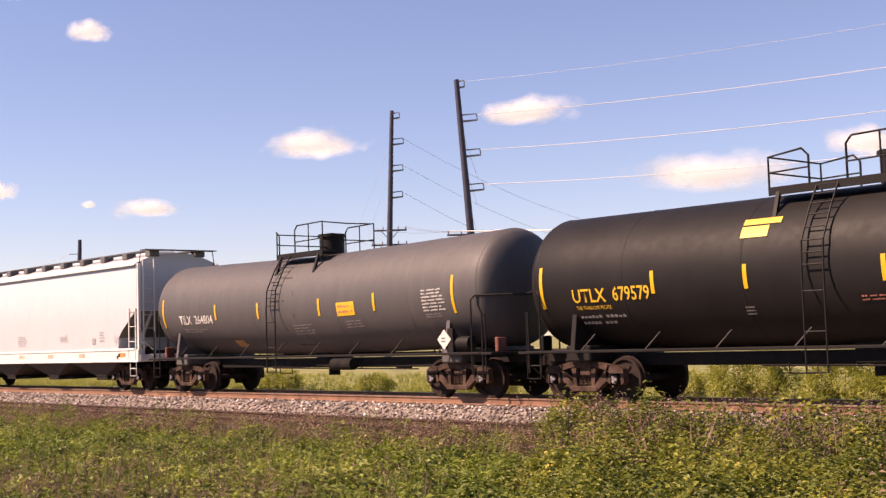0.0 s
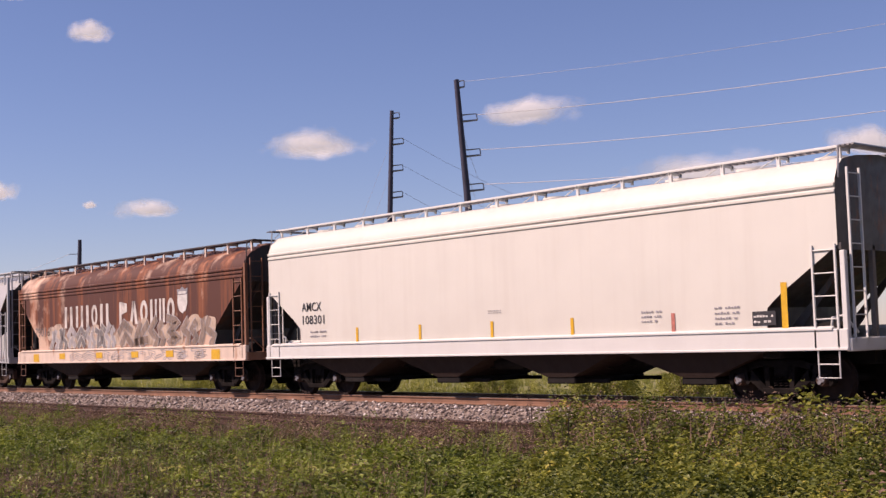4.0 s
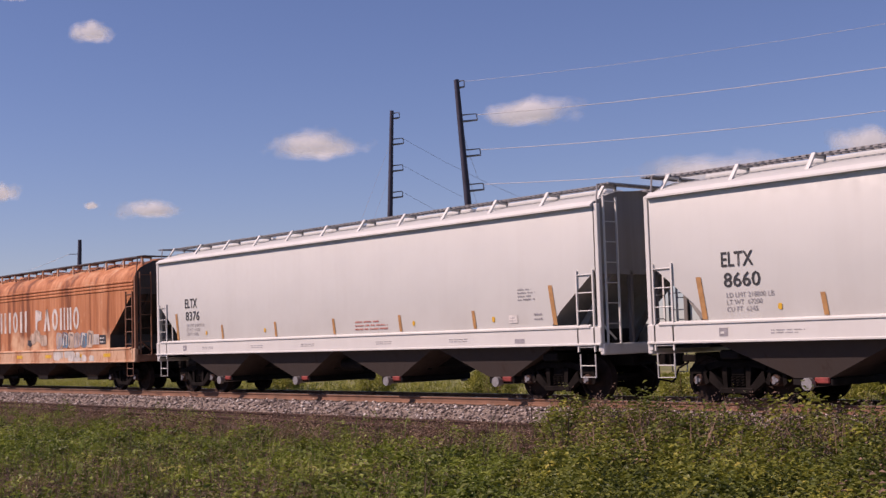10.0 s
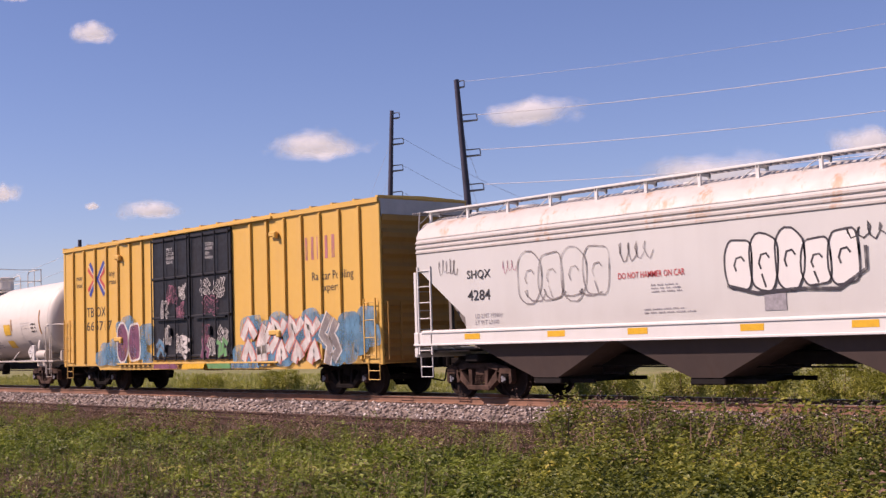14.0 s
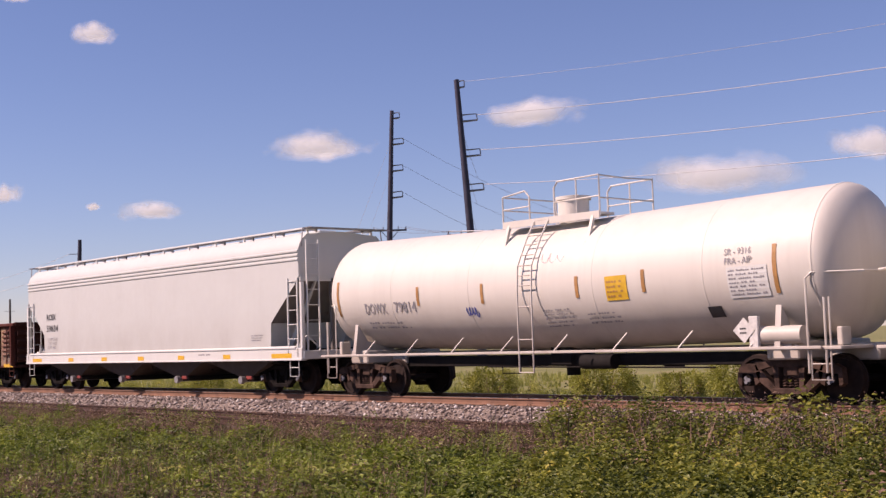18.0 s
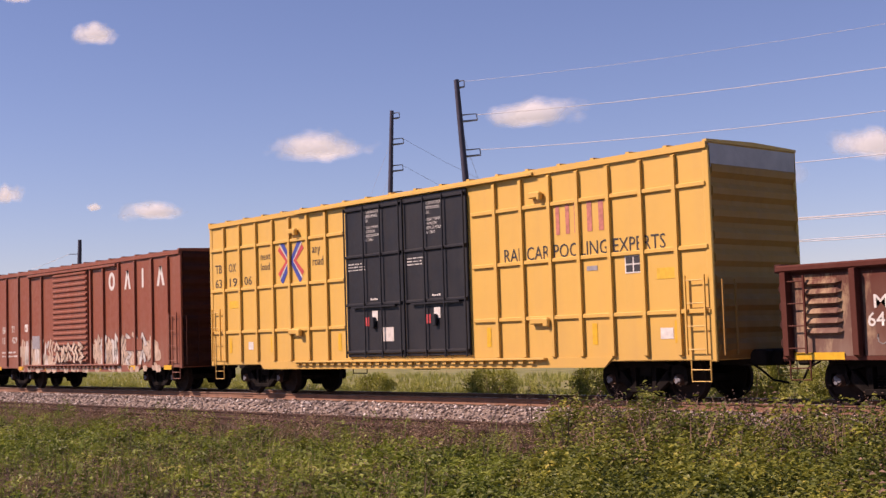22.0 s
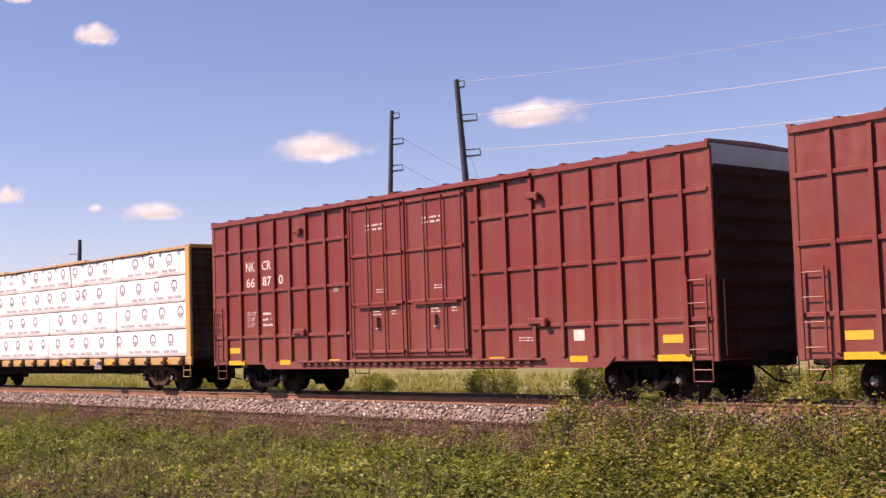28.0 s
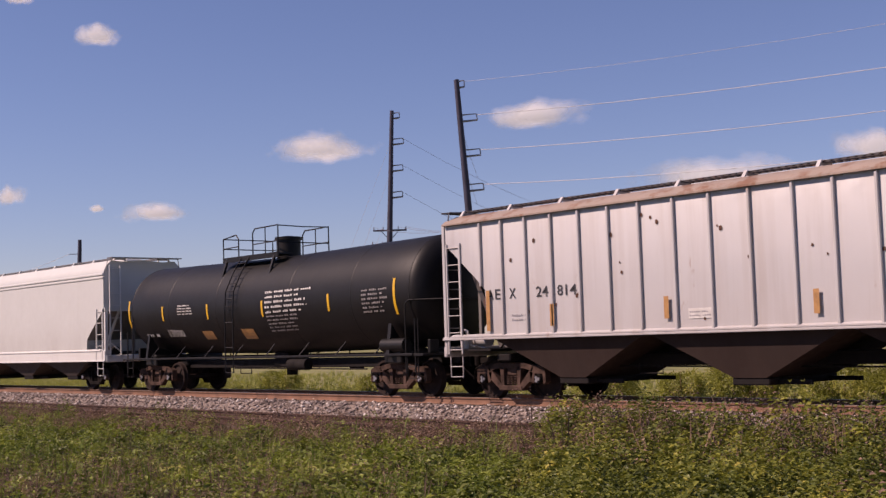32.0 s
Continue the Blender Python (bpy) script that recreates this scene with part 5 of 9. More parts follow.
def centerbeam(name, label, hl):
    car = thing(name, label, "lumber flatcar", "cars of the train")
    mb = Mesh()
    mb.box(-hl, hl, -1.40, 1.40, 0.98, 1.08, 0.02)
    part("deck", mb, "frame_dark", car)
    for s in (-1, 1):
        mb = Mesh()
        mb.box(-hl, hl, s * 1.38, s * 1.46, 0.86, 1.10, 0.02)
        part("side_sill", mb, "lumber_yellow", car)
        for i in range(20):
            x = -hl + 0.5 + i * (2 * hl - 1.0) / 19
            mb = Mesh()
            mb.box(x - 0.13, x + 0.13, s * 1.40, s * 1.50, 1.00, 1.10, 0.02)
            mb.prism_x([(s * 1.46, 1.06), (s * 1.56, 1.0), (s * 1.54, 0.86), (s * 1.46, 0.84)], x - 0.06, x + 0.06)
            mb.cyl((x - 0.16, s * 1.52, 0.94), (x + 0.16, s * 1.52, 0.94), 0.045, 8)
            part("winch", mb, "winch_rust", car)
        for i in range(6):
            x = -hl + 1.6 + i * (2 * hl - 3.2) / 5
            mb = Mesh()
            mb.box(x - 0.26, x + 0.26, s * 1.462, s * 1.474, 0.90, 1.03)
            part("reflector_strip", mb, "reflector", car)
    mb = Mesh()
    mb.box(-hl + 0.3, hl - 0.3, -0.09, 0.09, 4.30, 4.52, 0.02)
    part("top_chord", mb, "lumber_yellow", car)
    for i in range(17):
        x = -hl + 0.6 + i * (2 * hl - 1.2) / 16
        mb = Mesh()
        mb.box(x - 0.06, x + 0.06, -0.08, 0.08, 1.08, 4.32)
        part("centre_post", mb, "lumber_yellow", car)
    for e in (-1, 1):
        for s in (-1, 1):
            mb = Mesh()
            mb.box(e * (hl - 0.38), e * (hl - 0.10), s * 1.32, s * 1.42, 1.05, 4.55, 0.02)
            part("bulkhead_post", mb, "lumber_yellow", car)
            stirrup(car, e * (hl - 0.3), s * 1.44, 0.5, 0.9, 0.42, "lumber_yellow")
        mb = Mesh()
        mb.box(e * (hl - 0.30), e * (hl - 0.18), -1.34, 1.34, 1.08, 4.55, 0.01)
        bulk = part("bulkhead", mb, "bulkhead", car)
        for k in range(8):
            z = 1.35 + k * 0.43
            mb = Mesh()
            mb.box(e * (hl - 0.19), e * (hl - 0.08), -1.3, 1.3, z - 0.05, z + 0.05, 0.01)
            part("bulkhead_rib", mb, "bulkhead", bulk)
        mb = Mesh()
        mb.box(e * (hl - 0.22), e * (hl - 0.06), -1.42, 1.42, 4.5, 4.62, 0.02)
        part("bulkhead_cap", mb, "lumber_yellow", car)
        truck(car, e * (hl - 2.7), "truck")
        mb = Mesh()
        mb.box(e * (hl - 2.9), e * (hl - 2.5), -1.3, 1.3, 0.84, 1.0)
        part("bolster", mb, "frame_dark", car)
    mb = Mesh()
    mb.box(-hl + 4.2, hl - 4.2, -0.55, 0.55, 0.55, 0.98, 0.03)
    part("fish_belly_sill", mb, "frame_dark", car)
    couplers(car, hl, hl + 0.62)
    return car


# ---- the train, front to rear: (thing, place along the train) ----
TRAIN = []


def couple(car, s):
    TRAIN.append((car, s))
    return car


def flat_skin(y):
    return lambda x, z: y


black_tank = couple(tank_car("tank_car", "black tank car with yellow reflector strips and stencils", 7.95, "tank_black", "tank_black", r=1.46, zc=2.53, sag=0.04, ladder_x=-0.39, strip_x=(-7.22, -4.12, -1.9, 0.93, 4.0, 7.0)), 177.5)
grey_tank = couple(tank_car("tank_car", "dusty dark grey tank car with yellow reflector strips", 8.05, "tank_grey", "tank_black", r=1.41, zc=2.48, sag=0.14, ladder_x=-0.92, rail_x=-0.5, strip_x=(-7.24, -4.08, -1.75, 1.25, 3.65, 6.68)), 160.6)
tall_hopper = couple(covered_hopper("covered_hopper", "tall white covered hopper with long flat sides", 9.35, "white_f", ze=4.16, zt=4.60, gear_kind="truck", cut=1.30, z_cut=2.72, z_low=1.78, sz=(0.97, 1.38), walk_mat="walk_dark", bracket_mat="walk_dark"), 142.58)
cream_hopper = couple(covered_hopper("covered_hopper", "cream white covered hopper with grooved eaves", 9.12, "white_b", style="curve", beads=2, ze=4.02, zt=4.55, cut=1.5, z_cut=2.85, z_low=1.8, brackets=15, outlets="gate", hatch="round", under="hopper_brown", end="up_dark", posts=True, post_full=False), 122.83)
brown_hopper = couple(covered_hopper("covered_hopper", "rust-streaked brown covered hopper with faded graffiti along its foot", 8.1, "up_brown", sill="up_sill", end="up_dark", under="hopper_brown", style="curve", beads=3, ze=3.75, zt=4.40, cut=1.7, z_cut=3.35, z_low=1.9, bays=3, brackets=13, walk_mat="up_dark", bracket_mat="up_sill", hatch="round", sz=(0.97, 1.42), posts=True, fitting="up_fit"), 104.53)
round_hopper = couple(covered_hopper("covered_hopper", "round-sided grey white hopper with green graffiti", 8.85, "white_e", end="up_dark", sill="white_c", fitting="white_c", under="hopper_brown", style="round", ze=4.30, zt=4.52, cut=2.0, z_cut=3.3, bays=4, brackets=13, gear_kind="truck", hw=1.55, posts=True), 86.62)
clean_hopper = couple(covered_hopper("covered_hopper", "clean white covered hopper with orange reflector strips", 9.5, "white_a", cut=1.25, z_cut=2.75, z_low=1.7, outlets="pipe", sz=(1.18, 1.57), end="end_shade"), 66.3)
clean_hopper_2 = couple(covered_hopper("covered_hopper", "clean white covered hopper with orange reflector strips", 9.45, "white_a", cut=1.25, z_cut=2.75, z_low=1.7, outlets="pipe", sz=(1.18, 1.57), end="end_shade"), 46.12)
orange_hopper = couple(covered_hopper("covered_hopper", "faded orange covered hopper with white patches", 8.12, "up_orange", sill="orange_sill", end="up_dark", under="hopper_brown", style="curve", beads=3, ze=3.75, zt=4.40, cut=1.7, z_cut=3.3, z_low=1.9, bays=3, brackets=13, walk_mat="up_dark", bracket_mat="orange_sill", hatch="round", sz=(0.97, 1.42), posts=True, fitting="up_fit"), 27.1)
tagged_hopper = couple(covered_hopper("covered_hopper", "white covered hopper with black outline graffiti", 8.4, "white_a", roof="roof_spot", sill="sill_white", under="hopper_tan", style="curve", beads=3, ze=3.85, zt=4.45, cut=1.7, z_cut=3.15, z_low=1.9, bays=3, brackets=13, hatch="round", gear_kind="truck", sz=(1.26, 1.58), posts=True, post_full=False, end="shade_grime"), 9.45)
POSTS = [-8.41, -7.55, -6.68, -5.82, -4.99, -4.12, -3.27, 3.27, 4.12, 4.99, 5.82, 6.68, 7.55, 8.41]
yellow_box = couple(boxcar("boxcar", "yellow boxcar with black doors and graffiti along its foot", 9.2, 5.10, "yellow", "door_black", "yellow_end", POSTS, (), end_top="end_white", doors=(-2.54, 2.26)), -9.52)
white_tank = couple(tank_car("tank_car", "white tank car with soot-streaked shell", 8.0, "tank_white", "tank_white", r=1.45, zc=2.53, sag=0.14, stripes="reflector_old", ladder_x=-0.2, dome_x=0.15, strip_x=(-7.3, -4.4, -1.88, 1.2, 4.08, 6.7)), -27.75)
white_tank_2 = couple(tank_car("tank_car", "white tank car with a small blue scrawl", 7.75, "tank_white", "tank_white", r=1.45, zc=2.53, sag=0.14, stripes="reflector_old", ladder_x=0.04, dome_x=0.15, strip_x=(-7.0, -3.75, -1.45, 1.51, 3.33, 6.45)), -44.2)
grooved_hopper = couple(covered_hopper("covered_hopper", "white covered hopper with grooved eaves and orange tape", 9.12, "white_a", style="curve", beads=3, ze=4.05, zt=4.52, cut=1.40, z_cut=3.20, z_low=2.0, outlets="pipe", sz=(0.95, 1.30), posts=True, post_full=False), -61.87)
rusty_gondola = couple(gondola("gondola", "rusty brown gondola with dented ribbed side panels", 7.9), -80.15)
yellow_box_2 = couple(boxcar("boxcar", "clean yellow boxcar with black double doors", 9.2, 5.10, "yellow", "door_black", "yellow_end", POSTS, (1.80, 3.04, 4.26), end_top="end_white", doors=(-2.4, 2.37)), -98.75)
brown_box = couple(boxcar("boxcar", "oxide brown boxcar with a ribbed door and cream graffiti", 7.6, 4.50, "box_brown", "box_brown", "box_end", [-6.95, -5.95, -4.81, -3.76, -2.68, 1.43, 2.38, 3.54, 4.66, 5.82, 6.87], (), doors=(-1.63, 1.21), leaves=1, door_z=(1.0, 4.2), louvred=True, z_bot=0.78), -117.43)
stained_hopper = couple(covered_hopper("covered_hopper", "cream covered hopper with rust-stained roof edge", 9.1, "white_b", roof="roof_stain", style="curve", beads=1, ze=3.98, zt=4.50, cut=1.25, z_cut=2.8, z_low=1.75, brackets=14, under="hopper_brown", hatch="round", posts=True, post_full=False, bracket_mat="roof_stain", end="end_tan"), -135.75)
NPOSTS = [-8.4, -7.6, -6.7, -5.85, -5.08, -4.28, -3.4, -2.55, 2.6, 3.5, 4.35, 5.19, 6.06, 6.85, 7.64, 8.48]
red_box = couple(boxcar("boxcar", "maroon boxcar with gridded sides and double plug doors", 9.2, 5.10, "box_red", "box_red", "box_end", NPOSTS, (1.64, 2.92, 4.15), end_top="end_white", doors=(-2.27, 2.2)), -155.47)
red_box_2 = couple(boxcar("boxcar", "maroon boxcar with gridded sides and double plug doors", 9.15, 5.10, "box_red", "box_red", "box_end", NPOSTS, (1.64, 2.92, 4.15), end_top="end_white", doors=(-2.27, 2.2)), -175.65)
lumber_car = couple(centerbeam("lumber_flatcar", "brown lumber flatcar with yellow bulkheads", 11.0), -197.25)
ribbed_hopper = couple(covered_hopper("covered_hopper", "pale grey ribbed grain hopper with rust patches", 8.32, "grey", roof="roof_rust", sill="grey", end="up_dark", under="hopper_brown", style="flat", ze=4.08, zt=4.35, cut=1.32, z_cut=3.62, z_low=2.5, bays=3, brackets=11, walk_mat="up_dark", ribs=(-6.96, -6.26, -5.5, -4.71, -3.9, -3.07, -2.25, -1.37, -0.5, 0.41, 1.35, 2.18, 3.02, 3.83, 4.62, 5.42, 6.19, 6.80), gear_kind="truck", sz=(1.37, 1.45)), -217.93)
black_tank_2 = couple(tank_car("tank_car", "black tank car with white stencils", 7.75, "tank_jet", "tank_jet", r=1.43, sag=0.10, tc=6.28, ladder_x=-1.0, strip_x=(-7.4, -5.15, -2.4, 0.62, 3.83, 6.63)), -234.85)
last_hopper = couple(covered_hopper("covered_hopper", "white covered hopper at the tail of the view", 9.2, "white_a", style="curve", beads=2, ze=4.10, zt=4.50, post_full=False), -253.0)


# ---- lettering and paint on the near sides ----
def glyph_blocks(car, skin, spans, z0, z1, mat, stem=0.3, name="sign_block", forms="", lift=0.0):
    """A company sign as a row of plain shapes of the sign's size: bars, paired bars, rings and wedges."""
    for k, (a, b) in enumerate(spans):
        w, h = b - a, z1 - z0
        form = forms[k] if forms else ("i" if w < 0.28 else "n")
        mb = Mesh()
        t = stem * w
        if form == "o":
            n = 20
            for q in range(n):
                g = [2 * math.pi * (q + i) / n for i in (0, 1)]
                mb.add([((a + b) / 2 + (w / 2 - c) * math.cos(u), -lift, (z0 + z1) / 2 + (h / 2 - c) * math.sin(u)) for u, c in ((g[0], 0), (g[1], 0), (g[1], t), (g[0], t))], [(0, 1, 2, 3)])
        elif form == "a":
            for e in (0, 1):
                f, m = (a, (a + b) / 2) if e == 0 else (b, (a + b) / 2)
                g = t if e == 0 else -t
                mb.add([(f, -lift, z0), (f + g, -lift, z0), (m + g / 2, -lift, z1), (m - g / 2, -lift, z1)], [(0, 1, 2, 3)])
        elif form == "p":
            mb.add([(a, -lift, z0), (a + t, -lift, z0), (a + t, -lift, z1), (a, -lift, z1)], [(0, 1, 2, 3)])
            mb.add([(a + t, -lift, z0 + 0.45 * h), (b, -lift, z0 + 0.55 * h), (b, -lift, z1 - 0.08 * h), (a + t, -lift, z1)], [(0, 1, 2, 3)])
        else:
            mid = (a + b) / 2
            for p, q in ([(a, b)] if w < 0.28 else [(mid - t / 2, mid + t / 2)]) if form == "i" else [(a, a + t), (b - t, b)]:
                mb.add([(p, -lift, z0), (q, -lift, z0), (q, -lift, z1), (p, -lift, z1)], [(0, 1, 2, 3)])
        part(name, wrapped(mb.made(name, M[mat]), 0, 0, skin), None, car)


def wild_shape(x0, x1, z0, z1, r, jag=0.22):
    """A jagged spray-can letter form."""
    cx, cz, w, h = (x0 + x1) / 2, (z0 + z1) / 2, (x1 - x0) / 2, (z1 - z0) / 2
    pts = []
    n = 11
    for k in range(n):
        a = 2 * math.pi * k / n + r.uniform(-0.15, 0.15)
        c, s = math.cos(a), math.sin(a)
        m = 1 / max(abs(c), abs(s))
        q = m * (1 - jag * r.random())
        pts.append((cx + w * c * q, cz + h * s * q))
    return pts


def bubble_shape(x0, x1, z0, z1, r):
    cx, cz, w, h = (x0 + x1) / 2, (z0 + z1) / 2, (x1 - x0) / 2, (z1 - z0) / 2
    ph = r.uniform(0, 6)
    return [(cx + w * math.copysign(abs(math.cos(a)) ** 0.7, math.cos(a)) * (1 + 0.06 * math.sin(3 * a + ph)), cz + h * math.copysign(abs(math.sin(a)) ** 0.7, math.sin(a)) * (1 + 0.06 * math.sin(4 * a + ph))) for a in [2 * math.pi * k / 22 for k in range(22)]]


FORMS = [
    [[(0.02, -0.06), (0.30, 0.52), (0.18, 1.04)], [(0.62, 1.06), (0.42, 0.62), (0.92, 0.36), (0.66, -0.10)]],
    [[(-0.05, 0.56), (0.42, 1.02), (1.04, 0.62)], [(0.06, 0.02), (0.48, 0.50), (0.98, 0.06)]],
    [[(0.02, 1.0), (0.90, 0.86), (0.20, 0.56), (0.96, 0.30), (0.16, 0.14), (0.62, -0.10)]],
    [[(0.22, -0.10), (0.06, 0.44), (0.44, 1.04)], [(0.60, -0.04), (0.52, 0.50), (0.94, 1.06)], [(0.0, 0.22), (0.96, 0.34)]],
    [[(-0.04, 0.24), (0.36, 0.52), (0.20, 0.98), (0.70, 0.72), (1.06, 1.02)], [(0.44, -0.06), (0.72, 0.40), (1.0, 0.0)]],
    [[(-0.06, 0.80), (0.28, 0.72), (0.22, 0.08), (0.66, 0.30), (0.60, 0.92), (1.06, 0.70)], [(0.80, 0.50), (1.02, 0.0)]],
    [[(0.50, 1.08), (0.06, 0.60), (0.52, 0.38), (0.30, -0.10)], [(1.02, 0.94), (0.66, 0.66), (1.04, 0.30), (0.74, 0.02)]],
]


def brush(pts, sub=0.18):
    """The same line with more points on it, so that it follows a curved side."""
    out = [pts[0]]
    for (ax, az), (bx, bz) in zip(pts, pts[1:]):
        n = max(1, int(math.hypot(bx - ax, bz - az) / sub))
        out += [(ax + (bx - ax) * k / n, az + (bz - az) * k / n) for k in range(1, n + 1)]
    return out


def piece(car, skin, x0, x1, z0, z1, n, seed, fills, line, w=0.05, kind=wild_shape, lift=0.004, inner=True):
    """A row of n spray-painted forms: broad angular strokes with an outline, or rounded ones."""
    r = random.Random(seed)
    step = (x1 - x0) / n
    for i in range(n):
        a, b = x0 + i * step - 0.06 * step, x0 + (i + 1) * step + 0.06 * step
        za, zb = z0 + r.uniform(-0.02, 0.08) * (z1 - z0), z1 - r.uniform(0, 0.18) * (z1 - z0)
        if kind is bubble_shape:
            pts = kind(a, b, za, zb, r)
            if fills:
                blob(car, skin, pts, fills[i % len(fills)], lift + 0.002 * (i % 2))
            if line:
                c, m = (a + b) / 2, (za + zb) / 2
                ins = [[(c + 0.22 * step * math.cos(q) + 0.03 * step, m + 0.16 * (zb - za) * math.sin(q)) for q in (0.4, 1.2, 2.2, 3.2, 4.0)], [(c - 0.1 * step, m - 0.2 * (zb - za)), (c + 0.05 * step, za + 0.06 * (zb - za))]]
                strokes(car, skin, [pts + pts[:2]] + ins[:1 + i % 2], w, line, lift + 0.006)
            continue
        fat = 0.30 * min(step, 0.8 * (z1 - z0))
        tilt = r.uniform(-0.06, 0.16) * (zb - za)
        lines = [brush([(a + 0.12 * step + (0.88 * step) * (x + r.uniform(-0.06, 0.06)) + tilt * z, za + (zb - za) * (z + r.uniform(-0.05, 0.05))) for x, z in ln]) for ln in FORMS[r.randrange(len(FORMS))]]
        if fills:
            if line:
                strokes(car, skin, lines, fat + 2 * w, line, lift + 0.001 * (i % 2))
            strokes(car, skin, lines, fat, fills[i % len(fills)], lift + 0.004 + 0.001 * (i % 2), "graffiti_fill")
        else:
            out = []
            for ln in lines:
                for q in (-0.5, 0.5):
                    o = []
                    for k, (x, z) in enumerate(ln):
                        (ax, az), (bx, bz) = ln[max(k - 1, 0)], ln[min(k + 1, len(ln) - 1)]
                        d = math.hypot(bx - ax, bz - az) or 1
                        o.append((x - (bz - az) / d * fat * q, z + (bx - ax) / d * fat * q))
                    out.append(o)
                out += [[out[-2][0], out[-1][0]], [out[-2][-1], out[-1][-1]]]
            strokes(car, skin, out, w, line, lift + 0.003)


def haze(car, skin, x0, x1, z0, z1, n, seed, mat, size=0.35):
    """Overspray: soft-edged patches round a painted piece."""
    r = random.Random(seed)
    for k in range(n):
        x, z = x0 + (x1 - x0) * (k + r.random()) / n, r.uniform(z0, z1)
        s = size * r.uniform(0.6, 1.3)
        blob(car, skin, bubble_shape(x - s, x + s, max(z - s * 0.7, z0 - 0.1), z + s * 0.7, r), mat, 0.0005 * (k % 4))


def scrawl(car, skin, x0, x1, z0, z1, seed, mat, w=0.03, loops=7):
    """A quick looping marker scrawl."""
    r = random.Random(seed)
    pts = []
    for k in range(loops * 6):
        u = k / (loops * 6 - 1)
        a = u * loops * 6.283
        pts.append((x0 + (x1 - x0) * (u * 0.86 + 0.07 + 0.06 * math.cos(a) + 0.02 * r.uniform(-1, 1)), (z0 + z1) / 2 + (z1 - z0) * (0.36 * math.sin(a) * (0.6 + 0.4 * r.random()) + 0.08 * r.uniform(-1, 1))))
    strokes(car, skin, [pts], w, mat)


def strips(car, skin, xs, z0, z1, mat, w=0.09, lean=0.0):
    for x in xs:
        blob(car, skin, [(x - w / 2, z0), (x + w / 2, z0), (x + w / 2 + lean * (z1 - z0), z1), (x - w / 2 + lean * (z1 - z0), z1)], mat, 0.0, "reflector_strip")


def label_box(car, skin, x0, x1, z0, z1, back="ink_white", fore="ink_black", rows=2, seed=0):
    patch(car, skin, x0, x1, z0, z1, back, "consolidated_label", lift=0.0)
    bars(car, lambda x, z: skin(x, z) - 0.003, x0 + 0.03, x1 - 0.02, z0 + 0.03, z1 - 0.03, rows, fore, seed)


SIDE = flat_skin(-1.52 - 0.012)
SILL = flat_skin(-1.52 - 0.044)

# black tank
sk = tank_skin(7.95, 1.46, 2.53, 0.04, 0.012)
write(black_tank, sk, "UTLX", -6.32, 2.05, 0.29, "ink_yellow", 0.92, 0.012)
write(black_tank, sk, "679579", -5.20, 2.06, 0.30, "ink_yellow", 0.98, 0.012)
write(black_tank, sk, "THE TANK CAR PEOPLE", -6.28, 1.89, 0.085, "ink_yellow", 0.98)
bars(black_tank, sk, -6.25, -4.9, 1.50, 1.82, 2, "ink_faint", 2)
patch(black_tank, sk, -2.05, -1.22, 3.42, 3.56, "ink_yellow", "marking", 3)
patch(black_tank, sk, -2.05, -1.45, 3.14, 3.38, "ink_yellow", "marking", 3)
bars(black_tank, sk, -2.03, -1.75, 1.62, 1.84, 3, "ink_faint", 3)
bars(black_tank, sk, 0.42, 1.3, 1.82, 1.96, 2, "ink_pale_red", 4)
# dusty grey tank
sk = tank_skin(8.05, 1.41, 2.48, 0.14, 0.012)
write(grey_tank, sk, "TILX", -6.26, 2.0, 0.27, "ink_white", 0.72, 0.01)
write(grey_tank, sk, "264804", -5.34, 2.01, 0.27, "ink_white", 1.05, 0.01)
bars(grey_tank, sk, -6.1, -4.6, 1.72, 1.88, 2, "ink_faint", 5)
patch(grey_tank, sk, 2.05, 2.82, 2.06, 2.42, "ink_yellow", "warning_label", 3)
bars(grey_tank, tank_skin(8.05, 1.41, 2.48, 0.14, 0.016), 2.12, 2.76, 2.12, 2.40, 2, "ink_pale_red", 6)
bars(grey_tank, sk, 5.55, 6.5, 1.98, 2.56, 7, "ink_white", 7)
bars(grey_tank, sk, 5.6, 6.3, 1.82, 1.95, 2, "ink_faint", 8)
bars(grey_tank, sk, 2.3, 3.1, 1.70, 1.95, 3, "ink_faint", 9)
bars(grey_tank, sk, -0.1, 0.9, 1.6, 1.95, 4, "ink_faint", 10)
patch(grey_tank, sk, -3.6, -3.1, 1.12, 1.42, "reflector_old", "marking", 3)
blob(grey_tank, sk, [(-0.35, 1.2), (0.55, 1.2), (0.25, 1.6), (0.05, 2.2), (0.0, 2.8), (-0.25, 3.3), (-0.55, 3.3), (-0.45, 2.6), (-0.5, 1.8)], "tank_black", 0.0, "oil_stain")
for car, x, y in ((grey_tank, 6.45, -1.50), (white_tank, 6.05, -1.50), (white_tank_2, 5.75, -1.50)):
    mb = Mesh()
    mb.add([(x - 0.24, y, 1.40), (x, y, 1.16), (x + 0.24, y, 1.40), (x, y, 1.64)], [(0, 1, 2, 3)])
    mb.add([(x - 0.24, y + 0.01, 1.40), (x, y + 0.01, 1.16), (x + 0.24, y + 0.01, 1.40), (x, y + 0.01, 1.64)], [(0, 3, 2, 1)])
    pl = part("hazard_placard", mb, "ink_white", car)
    mb = Mesh()
    mb.box(x + 0.10, x + 0.30, y + 0.012, y + 0.10, 1.06, 1.66, 0.01)
    part("placard_holder", mb, "ink_white" if car is not grey_tank else "frame_dark", pl)
    bars(car, flat_skin(y - 0.004), x - 0.09, x + 0.09, 1.32, 1.48, 2, "ink_black", 11)
